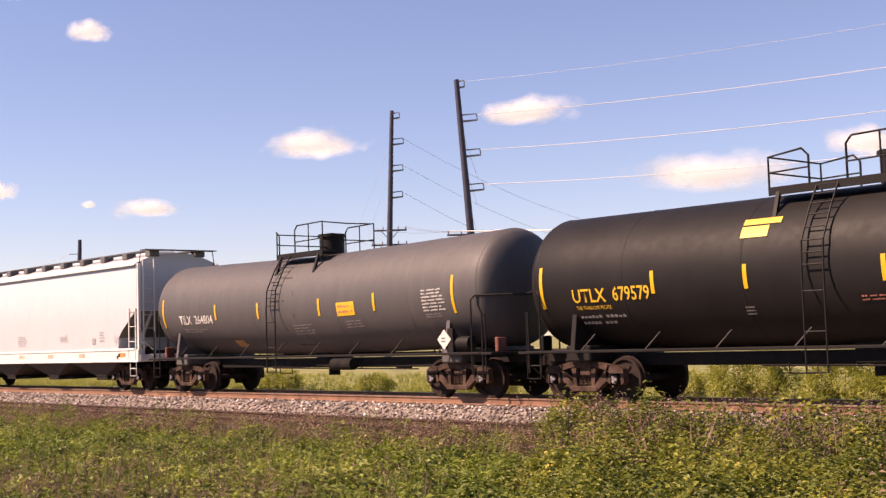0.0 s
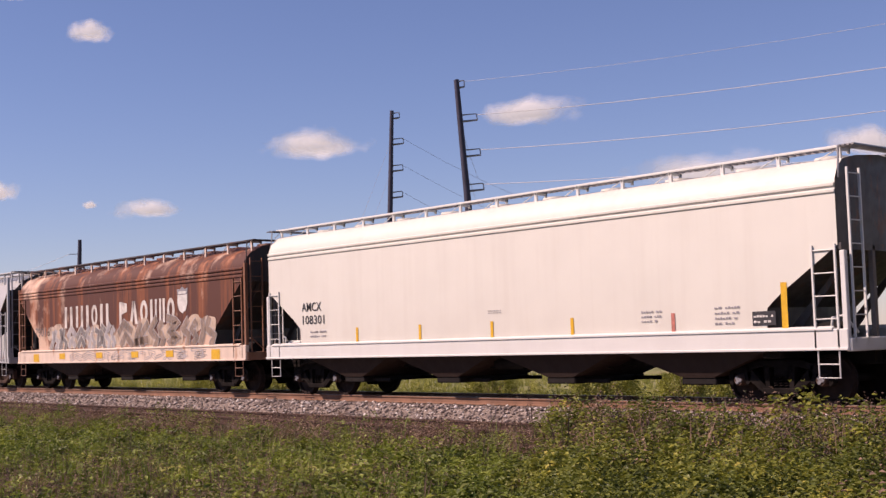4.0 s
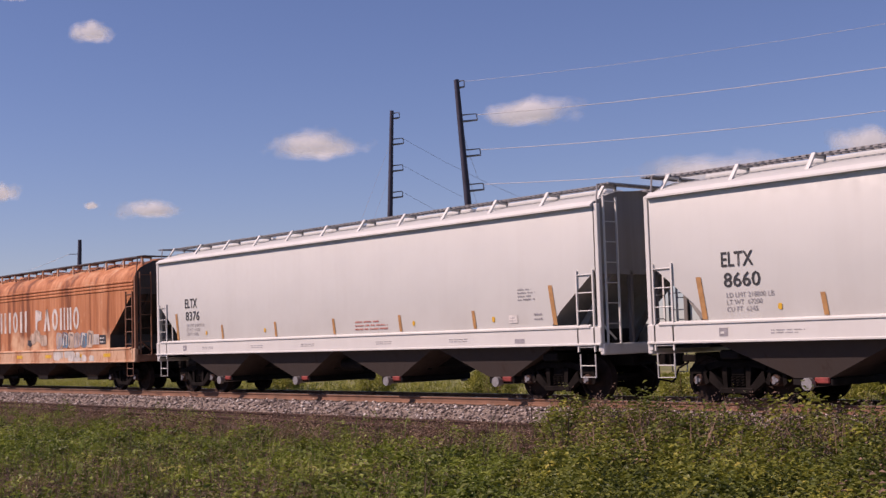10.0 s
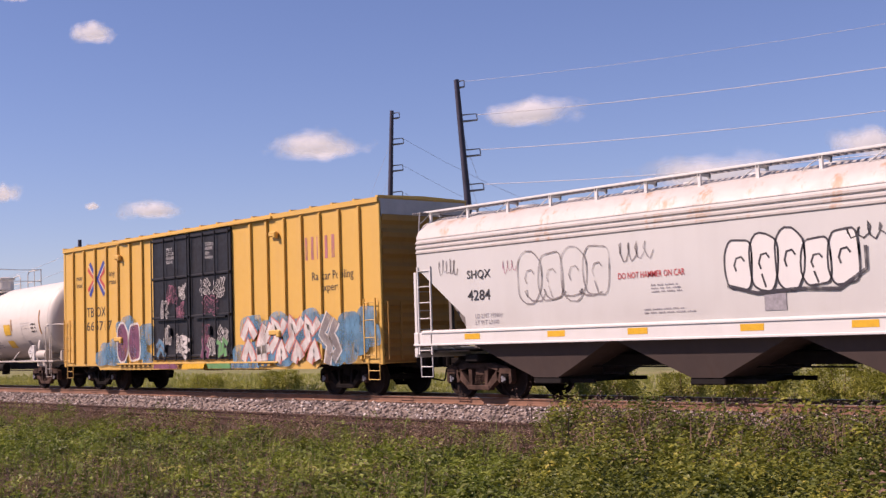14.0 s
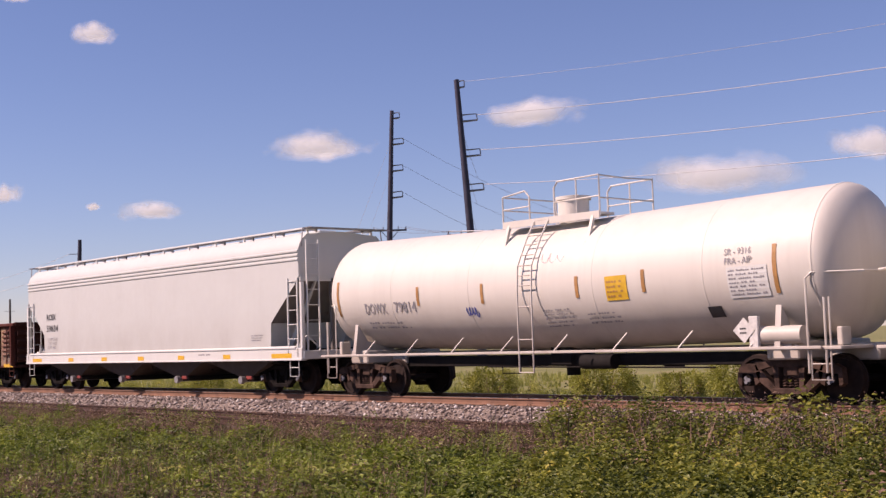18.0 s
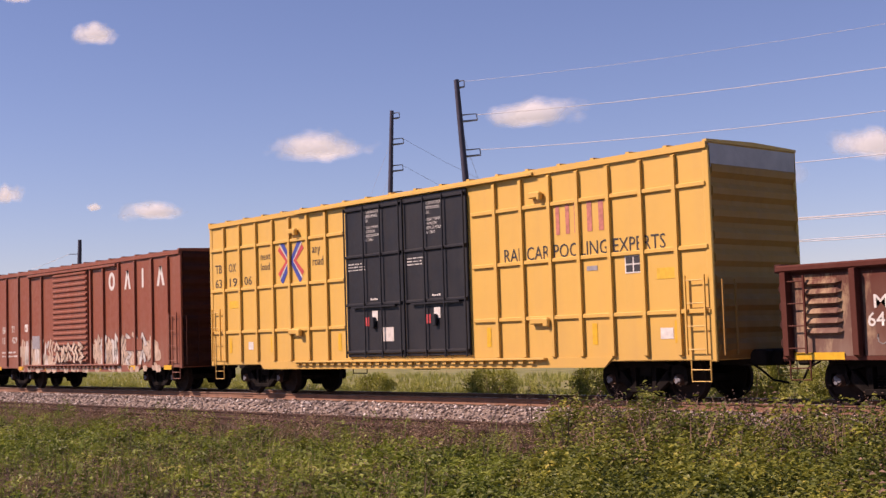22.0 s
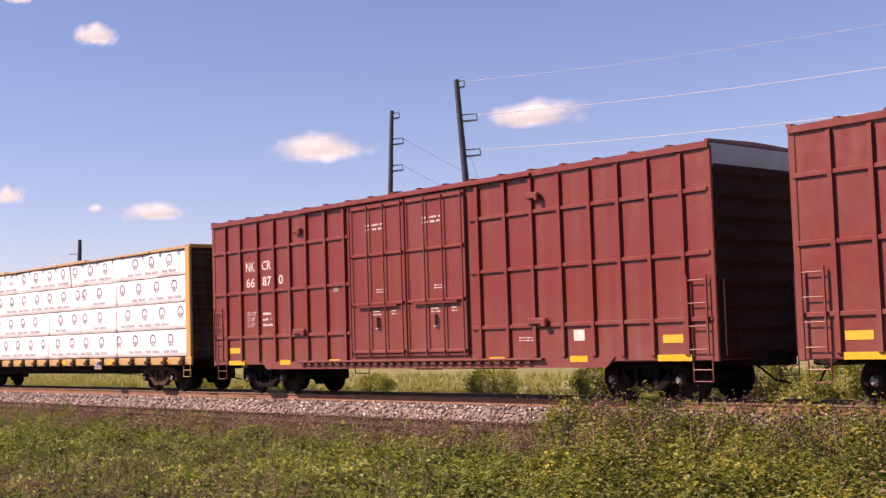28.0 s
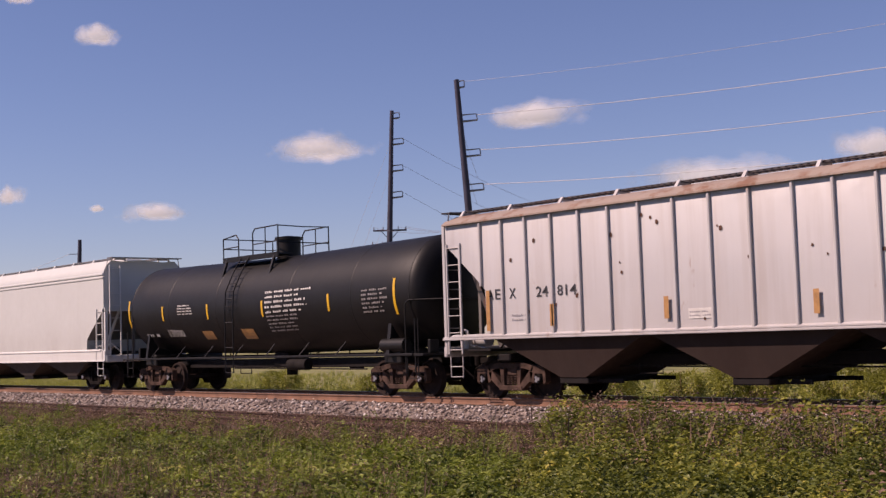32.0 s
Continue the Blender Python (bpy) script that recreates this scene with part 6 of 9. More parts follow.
# tall white hopper
write(tall_hopper, SIDE, "AMCX", -7.65, 2.32, 0.26, "ink_grey", 0.85, 0.012)
write(tall_hopper, SIDE, "109688", -7.62, 1.86, 0.26, "ink_grey", 1.1, 0.012)
bars(tall_hopper, SIDE, -7.25, -5.6, 1.5, 1.74, 2, "ink_grey", 12)
bars(tall_hopper, SIDE, -0.42, 0.45, 1.62, 2.02, 5, "ink_grey", 13)
patch(tall_hopper, SIDE, 5.95, 6.2, 1.59, 1.81, "ink_grey")
bars(tall_hopper, SIDE, 6.5, 6.95, 1.68, 2.06, 4, "ink_grey", 14)
scrawl(tall_hopper, SIDE, -5.6, -4.7, 1.5, 2.15, 15, "ink_grey", 0.02, 4)
scrawl(tall_hopper, SIDE, 3.28, 4.05, 1.62, 2.06, 16, "ink_grey", 0.016, 5)
scrawl(tall_hopper, SIDE, 7.55, 8.1, 1.5, 1.95, 17, "ink_grey", 0.016, 4)
for x in (-5.2, -2.63, 0.0, 2.6, 5.2, 8.2):
    patch(tall_hopper, SILL, x - 0.26, x + 0.26, 1.14, 1.28, "g_cream" if x < 8 else "reflector_old", "reflector_strip")
for x in (-8.3, 7.9):
    patch(tall_hopper, SILL, x - 0.16, x + 0.16, 1.02, 1.26, "ink_white", "jacking_pad_mark")
    patch(tall_hopper, flat_skin(-1.568), x - 0.06, x + 0.06, 1.08, 1.2, "ink_black", "jacking_pad_mark")
# cream hopper
write(cream_hopper, SIDE, "AMCX", -7.38, 2.27, 0.24, "ink_black", 0.9, 0.008)
write(cream_hopper, SIDE, "108301", -7.35, 1.92, 0.24, "ink_black", 1.0, 0.008)
bars(cream_hopper, SIDE, -7.0, -6.0, 1.55, 1.78, 2, "ink_grey", 18)
strips(cream_hopper, SIDE, (-4.93, -2.42, 0.12, 2.60), 1.40, 1.78, "reflector")
strips(cream_hopper, SIDE, (5.3,), 1.40, 1.78, "ink_pale_red")
strips(cream_hopper, SIDE, (7.85,), 1.42, 2.25, "reflector", 0.13)
bars(cream_hopper, SIDE, 4.5, 5.1, 1.6, 1.88, 3, "ink_grey", 19)
label_box(cream_hopper, SIDE, 7.15, 7.65, 1.48, 1.74, "ink_black", "ink_white", 2, 20)
bars(cream_hopper, SIDE, 0.0, 0.6, 1.95, 2.05, 2, "ink_grey", 21)
bars(cream_hopper, SIDE, 6.3, 6.9, 1.5, 1.9, 4, "ink_grey", 22)
# brown rusty hopper: faded company blocks, shield, ghosted graffiti
SPAN = [(-3.98, -3.34), (-3.06, -2.50), (-2.24, -2.05), (-1.84, -1.38), (-1.16, -0.54), (0.26, 0.80), (1.0, 1.55), (1.72, 2.22), (2.40, 2.56), (2.72, 3.12), (3.22, 3.36), (3.50, 3.98)]
glyph_blocks(brown_hopper, SIDE, SPAN, 2.22, 2.98, "sign_bright", 0.30, forms="nnionpaoinio")
sx, sz = 4.47, 2.88
blob(brown_hopper, SIDE, [(sx - 0.30, sz + 0.16), (sx - 0.30, sz - 0.12), (sx - 0.2, sz - 0.32), (sx, sz - 0.42), (sx + 0.2, sz - 0.32), (sx + 0.30, sz - 0.12), (sx + 0.30, sz + 0.16)], "ink_white", 0.0, "shield_mark")
blob(brown_hopper, SIDE, [(sx - 0.30, sz + 0.17), (sx + 0.30, sz + 0.17), (sx + 0.33, sz + 0.36), (sx + 0.16, sz + 0.33), (sx, sz + 0.42), (sx - 0.16, sz + 0.33), (sx - 0.33, sz + 0.36)], "ink_grey", 0.0, "shield_mark")
patch(brown_hopper, flat_skin(-1.537), sx - 0.24, sx + 0.24, sz + 0.19, sz + 0.27, "ink_white")
write(brown_hopper, SIDE, "79016", -6.55, 1.95, 0.34, "g_grey", 1.3, 0.012)
haze(brown_hopper, SIDE, -5.2, 6.2, 1.6, 2.25, 22, 21, "g_cream", 0.34)
piece(brown_hopper, SIDE, -5.2, -0.1, 1.44, 2.28, 7, 23, ["g_ash", "g_grey"], "g_white", 0.035)
piece(brown_hopper, SIDE, 0.2, 6.45, 1.42, 2.40, 6, 24, ["g_haze"], "g_ash", 0.03)
piece(brown_hopper, SILL, -3.6, 6.0, 1.04, 1.36, 9, 25, None, "g_ash", 0.03, lift=0.0)
for x in (-6.4, -4.15, -1.2, 1.37, 3.68, 6.45):
    patch(brown_hopper, flat_skin(-1.570), x - 0.24, x + 0.24, 1.12 if abs(x) < 6 else 1.02, 1.32, "reflector", "reflector_strip")
# round hopper
RS = section("round", 1.55, 4.30, 4.52)
RZ, RY = [p[1] for p in RS], [p[0] for p in RS]


def round_skin(x, z):
    return -1.515 if z < 1.50 else -float(np.interp(z, RZ, RY)) - 0.016


patch(round_hopper, round_skin, -7.12, -6.0, 2.0, 2.76, "white_c", "number_panel", 4)
rs2 = lambda x, z: round_skin(x, z) - 0.004
write(round_hopper, rs2, "GACX", -6.95, 2.46, 0.22, "ink_black", 0.72, 0.008)
write(round_hopper, rs2, "11476", -6.95, 2.07, 0.24, "ink_black", 0.80, 0.008)
bars(round_hopper, round_skin, -7.0, -5.2, 1.7, 1.86, 2, "ink_grey", 26)
strips(round_hopper, round_skin, (-7.1,), 1.75, 2.1, "reflector_old", 0.1)
strips(round_hopper, round_skin, (6.35,), 1.9, 2.4, "reflector_old", 0.12)
for x0, x1, z0, z1, mt in ((-4.9, -3.2, 1.52, 2.0, "g_purple"), (1.7, 2.9, 1.52, 2.2, "g_purple"), (-4.6, -3.9, 1.7, 2.15, "g_white"), (-2.9, -2.0, 2.1, 2.6, "g_white"), (0.3, 1.2, 2.1, 2.55, "g_white"), (1.9, 2.7, 1.75, 2.15, "g_white"), (5.6, 7.1, 1.55, 2.1, "g_purple"), (7.0, 7.8, 1.52, 1.8, "g_pink")):
    blob(round_hopper, round_skin, bubble_shape(x0, x1, z0, z1, random.Random(int(x0 * 10))), mt, 0.0)
piece(round_hopper, round_skin, -3.3, -0.5, 1.50, 2.46, 3, 27, ["g_olive", "g_olive"], "g_black", 0.06)
piece(round_hopper, round_skin, -0.6, 1.9, 1.50, 2.42, 3, 29, ["g_green", "g_green"], "g_black", 0.06)
piece(round_hopper, round_skin, 2.5, 6.3, 1.50, 2.60, 4, 36, ["g_teal", "g_green", "g_teal"], "ink_navy", 0.06)
blob(round_hopper, round_skin, [(-3.9, 1.06), (-2.9, 1.06), (-2.9, 1.49), (-4.5, 1.49)], "g_pink", 0.0)
blob(round_hopper, round_skin, [(-2.9, 1.06), (1.9, 1.06), (2.0, 1.49), (-2.9, 1.49)], "g_mint", 0.0)
blob(round_hopper, round_skin, [(1.9, 1.06), (3.2, 1.06), (3.0, 1.49), (2.0, 1.49)], "g_pink", 0.0)
blob(round_hopper, round_skin, [(3.2, 1.06), (5.0, 1.06), (5.2, 1.49), (3.0, 1.49)], "g_blue", 0.0)
blob(round_hopper, round_skin, [(5.0, 1.06), (7.1, 1.06), (6.9, 1.49), (5.2, 1.49)], "g_mint", 0.0)
strokes(round_hopper, round_skin, [[(x, 1.47), (x + 0.12, 1.3), (x + 0.02, 1.08)] for x in (-2.4, -1.75, -1.2, -0.4, 0.6, 1.3, 2.1, 3.4, 4.5, 5.6, 6.4)], 0.04, "g_black", 0.004)
for x, z in ((2.4, 2.5), (3.4, 2.62), (4.2, 2.7), (5.3, 2.66), (6.9, 2.2), (7.3, 1.95)):
    blob(round_hopper, round_skin, bubble_shape(x - 0.1, x + 0.1, z - 0.07, z + 0.07, random.Random(1)), "g_pink", 0.0)
scrawl(round_hopper, flat_skin(-1.52), 7.35, 8.3, 1.08, 1.46, 31, "ink_pale_red", 0.02, 4)
# two clean hoppers
for car, num, sd in ((clean_hopper, "8660", 32), (clean_hopper_2, "8376", 42)):
    write(car, SIDE, "ELTX", -7.66, 2.61, 0.28, "ink_black", 0.72, 0.010)
    write(car, SIDE, num, -7.62, 2.22, 0.28, "ink_black", 0.82, 0.010)
    write(car, SIDE, "LD LMT 218800 LB\nLT WT  67200\nCU FT  6245", -7.57, 1.76, 0.36, "ink_grey", 1.05)
    strips(car, SIDE, (-8.08,), 1.63, 2.45, "reflector_old", 0.12, -0.16)
    strips(car, SIDE, (-5.45, -2.63, 0.12, 2.88, 5.58), 1.63, 2.04, "reflector_old", 0.10, -0.16)
    strips(car, SIDE, (8.14,), 1.64, 2.5, "reflector_old", 0.12, -0.16)
    bars(car, SIDE, 1.02, 2.4, 1.69, 1.97, 3, "ink_pale_red", sd + 1)
    for x in (-6.4, -3.2, 3.37, 6.2):
        blob(car, SIDE, bubble_shape(x - 0.045, x + 0.045, 1.76, 1.88, random.Random(2)), "reflector", 0.0, "dot_mark")
    label_box(car, SIDE, 6.7, 6.98, 1.72, 1.9, "ink_white", "ink_grey", 2, sd + 2)
    bars(car, SIDE, 7.0, 7.55, 2.2, 2.5, 4, "ink_grey", sd + 3)
    bars(car, SIDE, 7.5, 7.8, 1.75, 1.95, 2, "ink_grey", sd + 4)
    for x in (-6.6, -3.9, -1.4, 1.9, 4.7):
        bars(car, SILL, x, x + 0.8, 1.32, 1.42, 2, "ink_grey", sd + 5)
    patch(car, SILL, 6.9, 7.2, 1.26, 1.36, "ink_grey")
    label_box(car, SILL, -7.75, -7.55, 1.3, 1.46, "ink_grey", "sill_white", 1, 3)
# orange hopper
glyph_blocks(orange_hopper, SIDE, [(a - 0.05, b - 0.05) for a, b in SPAN], 2.16, 2.96, "sign_bright", 0.30, forms="nnionpaoinio")
blob(orange_hopper, SIDE, bubble_shape(-6.42, -5.45, 2.40, 3.0, random.Random(5)), "ink_white", 0.0, "repainted_patch")
glyph_blocks(orange_hopper, flat_skin(-1.537), [(-6.22, -5.98), (-5.85, -5.60)], 2.52, 2.88, "ink_blue", 0.32)
patch(orange_hopper, SIDE, -6.72, -4.95, 1.76, 2.42, "ink_white", "repainted_patch")
write(orange_hopper, flat_skin(-1.537), "77992", -6.62, 1.90, 0.40, "ink_blue", 1.58, 0.01)
haze(orange_hopper, SIDE, -0.2, 1.1, 1.62, 2.05, 4, 33, "g_cream", 0.24)
r = random.Random(34)
for i in range(6):
    x = 2.0 + 0.5 * i
    blob(orange_hopper, SIDE, wild_shape(x, x + 0.56, 1.48, 2.16 - 0.1 * r.random(), r, 0.16), ("g_ash", "g_blue", "g_cream")[i % 3], 0.002)
    strokes(orange_hopper, SIDE, [brush([(x + 0.12, 1.6), (x + 0.2, 2.0), (x + 0.42, 1.95), (x + 0.36, 1.62)][:3 + i % 2])], 0.09, ("g_cream", "g_white", "g_grey")[i % 3], 0.006)
haze(orange_hopper, SILL, 1.9, 5.0, 1.08, 1.32, 8, 35, "g_white", 0.26)
patch(orange_hopper, SIDE, 4.9, 5.45, 1.6, 1.95, "g_white")
label_box(orange_hopper, SIDE, 5.5, 5.98, 1.6, 1.92, "ink_black", "ink_white", 2, 36)
blob(orange_hopper, SIDE, [(-3.6, 1.62), (-3.35, 1.55), (-3.2, 1.75), (-3.28, 1.98), (-3.5, 1.95)], "g_black", 0.0, "paint_scar")
blob(orange_hopper, SIDE, [(-0.55, 1.7), (-0.3, 1.58), (-0.12, 1.66), (-0.2, 1.84), (-0.45, 1.86)], "g_black", 0.0, "paint_scar")
blob(orange_hopper, SIDE, [(-3.95, 1.78), (-3.78, 1.7), (-3.7, 1.86), (-3.85, 1.95)], "g_black", 0.0, "paint_scar")
for x in (-5.0, -3.4, -1.2, 1.4, 3.9, 6.1):
    patch(orange_hopper, SILL, x - 0.26, x + 0.26, 1.16, 1.28, "reflector", "reflector_strip")
patch(orange_hopper, SILL, -8.05, -7.45, 1.05, 1.3, "reflector", "reflector_strip")
# white hopper with outline graffiti
write(tagged_hopper, SIDE, "SHQX", -6.45, 2.75, 0.23, "ink_black", 0.80, 0.010)
write(tagged_hopper, SIDE, "4284", -6.44, 2.28, 0.24, "ink_black", 0.76, 0.010)
write(tagged_hopper, SIDE, "LD LMT 199900\nLT WT 63100", -6.2, 1.72, 0.25, "ink_grey", 0.9)
scrawl(tagged_hopper, SIDE, -7.5, -6.75, 2.8, 3.4, 38, "g_grey", 0.03, 5)
piece(tagged_hopper, SIDE, -4.75, -2.1, 2.15, 3.35, 4, 39, None, "g_grey", 0.032, bubble_shape, 0.0)
scrawl(tagged_hopper, SIDE, -4.8, -2.3, 2.1, 2.5, 40, "g_grey", 0.04, 4)
scrawl(tagged_hopper, SIDE, -1.9, -0.9, 2.75, 3.4, 41, "g_grey", 0.035, 4)
scrawl(tagged_hopper, SIDE, -5.3, -4.8, 2.75, 3.2, 43, "g_pink", 0.02, 3)
piece(tagged_hopper, SIDE, 0.85, 3.6, 2.12, 3.22, 5, 44, ["sill_white"], "g_black", 0.04, bubble_shape, 0.0)
scrawl(tagged_hopper, SIDE, 3.3, 4.25, 2.85, 3.25, 45, "g_black", 0.03, 4)
strokes(tagged_hopper, SIDE, [[(0.85, 2.25), (1.5, 2.08), (2.4, 2.12), (3.2, 2.08), (3.75, 2.4), (3.75, 2.8)]], 0.07, "g_black", 0.012)
write(tagged_hopper, SIDE, "DO NOT HAMMER ON CAR", -1.85, 2.52, 0.13, "ink_red", 1.7, 0.004)
label_box(tagged_hopper, SIDE, 5.02, 5.5, 1.76, 2.08, "ink_black", "ink_white", 2, 46)
patch(tagged_hopper, SIDE, 1.65, 2.12, 1.75, 2.14, "ink_grey")
patch(tagged_hopper, SIDE, 6.35, 6.65, 1.66, 1.98, "reflector_old")
patch(tagged_hopper, SIDE, 6.8, 7.1, 1.64, 1.98, "ink_pale_red")
patch(tagged_hopper, flat_skin(-1.537), 6.86, 7.04, 1.7, 1.92, "ink_grey")
bars(tagged_hopper, SIDE, 5.8, 6.3, 1.66, 1.95, 3, "ink_grey", 47)
bars(tagged_hopper, SIDE, -1.0, -0.2, 2.2, 2.4, 3, "ink_grey", 48)
bars(tagged_hopper, SIDE, -1.2, 0.2, 1.78, 1.92, 2, "ink_grey", 49)
for x in (-6.3, -3.63, -1.37, 1.37, 3.68, 6.6):
    patch(tagged_hopper, SILL, x - 0.26, x + 0.26, 1.39, 1.52, "reflector", "reflector_strip")
# yellow boxcar with graffiti
BOX = flat_skin(-1.47 - 0.008)
RIB = flat_skin(-1.47 - 0.09)
DOOR = flat_skin(-1.47 - 0.068)


def crossed_arrows(car, x, z, w, h, fade=0.0):
    """Two bent arrows, red and blue, crossing on a yellow side."""
    for e in (-1, 1):
        for mt, ex, ez, vx, wd in (("ink_blue", 0.39, 0.48, 0.015, 0.15), ("ink_white", 0.45, 0.41, 0.10, 0.04), ("ink_red", 0.49, 0.31, 0.155, 0.13)):
            strokes(car, BOX, [[(x + e * w * ex, z + h * ez), (x + e * w * vx, z), (x + e * w * ex, z - h * ez)]], wd, mt, 0.002 if mt == "ink_blue" else 0.003, "arrow_mark")


crossed_arrows(yellow_box, -6.6, 3.86, 1.4, 1.2)
write(yellow_box, BOX, "next\nload", -8.2, 3.62, 0.40, "ink_black", 0.52)
write(yellow_box, BOX, "any\nroad", -5.68, 3.62, 0.42, "ink_black", 0.56)
write(yellow_box, BOX, "TB OX", -7.41, 2.55, 0.34, "ink_black", 1.45)
write(yellow_box, BOX, "665717", -7.43, 2.08, 0.32, "ink_black", 1.9)
write(yellow_box, BOX, "Railcar Pooling", 6.25, 3.02, 0.30, "ink_black", 1.85)
write(yellow_box, BOX, "Experts", 6.62, 2.72, 0.28, "ink_black", 0.98)
glyph_blocks(yellow_box, BOX, [(5.95, 6.35), (6.5, 6.62), (6.86, 7.3)], 3.66, 4.28, "g_pink", 0.3, "faded_mark")
for x0, words in ((-1.61, "IMPORTANT\nCLOSE THIS DOOR\nBEFORE CLOSING\nMAIN DOOR"), (0.79, "CLOSE AND LOCK\nBOTH DOORS\nBEFORE\nMOVING CAR")):
    write(yellow_box, DOOR, words, x0, 4.05, 0.50, "ink_white", 0.57)
haze(yellow_box, RIB, -6.2, -2.7, 0.95, 2.2, 16, 90, "g_blue", 0.42)
for x0, x1 in ((-5.0, -4.2), (-4.15, -3.35)):
    pts = bubble_shape(x0, x1, 1.0, 2.25, random.Random(int(x0 * 9)))
    blob(yellow_box, RIB, pts, "g_purple", 0.004)
    strokes(yellow_box, RIB, [pts + pts[:1]], 0.07, "g_white", 0.006)
haze(yellow_box, RIB, 2.7, 7.0, 0.9, 2.1, 18, 91, "g_blue", 0.42)
haze(yellow_box, RIB, 7.0, 8.9, 0.9, 2.1, 12, 93, "g_blue", 0.42)
piece(yellow_box, RIB, 2.75, 6.6, 0.92, 2.10, 5, 50, ["g_white"], "ink_pale_red", 0.05, wild_shape, 0.004)
piece(yellow_box, RIB, 6.7, 7.5, 0.95, 2.15, 1, 51, ["g_grey"], "g_white", 0.05, wild_shape, 0.004)
for k, (x, z, w2) in enumerate(((-1.5, 3.0, 0.7), (-0.75, 3.1, 0.4), (-1.9, 2.55, 0.5), (-0.9, 2.5, 0.5), (0.55, 3.15, 0.6), (1.3, 3.1, 0.7), (0.7, 2.6, 0.9), (-1.75, 1.75, 0.5), (-1.0, 1.5, 0.5), (0.6, 1.8, 0.5), (1.5, 1.7, 0.6), (0.9, 1.35, 0.5))):
    piece(yellow_box, flat_skin(-1.60), x, x + w2, z - 0.2, z + 0.32, 2, 52 + k, None, "g_white" if k % 3 else "g_pink", 0.028, wild_shape, 0.0)
for x, mt in ((-1.9, "g_blue"), (-0.4, "g_white"), (0.8, "g_purple"), (1.7, "g_green")):
    piece(yellow_box, flat_skin(-1.60), x - 0.3, x + 0.3, 1.1, 1.7, 1, int(x * 10) + 90, [mt], "g_grey", 0.03, wild_shape, 0.0)
for x, mt in ((-1.6, "g_purple"), (0.2, "reflector"), (1.5, "g_green"), (3.0, "g_blue")):
    blob(yellow_box, flat_skin(-1.625), [(x - 0.8, 0.75), (x + 0.8, 0.75), (x + 0.7, 0.9), (x - 0.7, 0.9)], mt, 0.0)
# white tanks
sk = tank_skin(8.0, 1.45, 2.53, 0.14, 0.012)
write(white_tank, sk, "DOWX 76158", -6.55, 2.0, 0.23, "ink_grey", 1.95, 0.008)
bars(white_tank, sk, -6.3, -4.8, 1.64, 1.92, 2, "ink_grey", 54)
patch(white_tank, sk, 3.34, 3.95, 2.02, 2.44, "ink_yellow", "warning_label", 3)
patch(white_tank, sk, 3.32, 3.92, 1.42, 1.78, "ink_yellow", "warning_label", 3)
bars(white_tank, sk, 5.9, 6.5, 2.02, 2.44, 3, "ink_black", 55)
bars(white_tank, sk, 4.95, 5.8, 2.2, 2.5, 3, "ink_white", 56)
patch(white_tank, sk, 5.2, 5.48, 1.46, 1.72, "ink_grey", "marking", 3)
bars(white_tank, sk, 1.9, 2.9, 1.44, 1.8, 3, "ink_grey", 57)
bars(white_tank, sk, -2.2, -1.2, 1.44, 1.78, 4, "ink_grey", 58)
scrawl(white_tank, sk, 0.2, 1.0, 1.95, 2.8, 59, "g_blue", 0.014, 4)
sk = tank_skin(7.75, 1.45, 2.53, 0.14, 0.012)
write(white_tank_2, sk, "DOWX", -5.89, 2.0, 0.27, "ink_grey", 0.86, 0.012)
write(white_tank_2, sk, "79814", -4.70, 2.02, 0.27, "ink_grey", 0.84, 0.012)
bars(white_tank_2, sk, -5.9, -4.2, 1.54, 1.82, 2, "ink_grey", 60)
patch(white_tank_2, sk, 2.32, 2.90, 2.05, 2.56, "ink_yellow", "warning_label", 3)
bars(white_tank_2, tank_skin(7.75, 1.45, 2.53, 0.14, 0.016), 2.36, 2.86, 2.1, 2.5, 4, "reflector_old", 61)
write(white_tank_2, sk, "SR - 9316\nFRA - AIP", 5.34, 2.56, 0.30, "ink_grey", 0.62, 0.004)
patch(white_tank_2, sk, 5.38, 6.28, 1.90, 2.50, "sill_white", "data_panel", 4)
bars(white_tank_2, tank_skin(7.75, 1.45, 2.53, 0.14, 0.016), 5.42, 6.25, 1.94, 2.48, 7, "ink_grey", 62)
patch(white_tank_2, sk, 4.77, 5.10, 1.50, 1.76, "ink_black", "marking", 3)
scrawl(white_tank_2, sk, -2.1, -1.65, 1.78, 2.2, 63, "ink_blue", 0.03, 4)
bars(white_tank_2, sk, 0.4, 1.35, 1.5, 2.0, 5, "ink_grey", 64)
bars(white_tank_2, sk, 1.65, 2.6, 1.52, 1.85, 3, "ink_grey", 65)
scrawl(white_tank_2, sk, 0.3, 1.1, 2.9, 3.3, 66, "g_pink", 0.012, 3)
# grooved white hopper
write(grooved_hopper, SIDE, "ROIX", -7.33, 2.54, 0.23, "ink_black", 0.78, 0.008)
write(grooved_hopper, SIDE, "59834", -7.34, 2.12, 0.24, "ink_black", 0.98, 0.008)
write(grooved_hopper, SIDE, "LD LMT 221800\nLT WT  64200\nCU FT  5800", -7.25, 1.50, 0.40, "ink_grey", 0.86)
for x, w in ((-8.13, 0.8), (-5.24, 0.4), (-2.65, 0.4), (-0.03, 0.4), (2.58, 0.4), (5.26, 0.4), (8.13, 1.0)):
    patch(grooved_hopper, SILL, x - w / 2, x + w / 2, 1.02, 1.15, "reflector", "reflector_strip")
bars(grooved_hopper, SILL, 3.65, 4.45, 1.12, 1.22, 1, "ink_grey", 68)
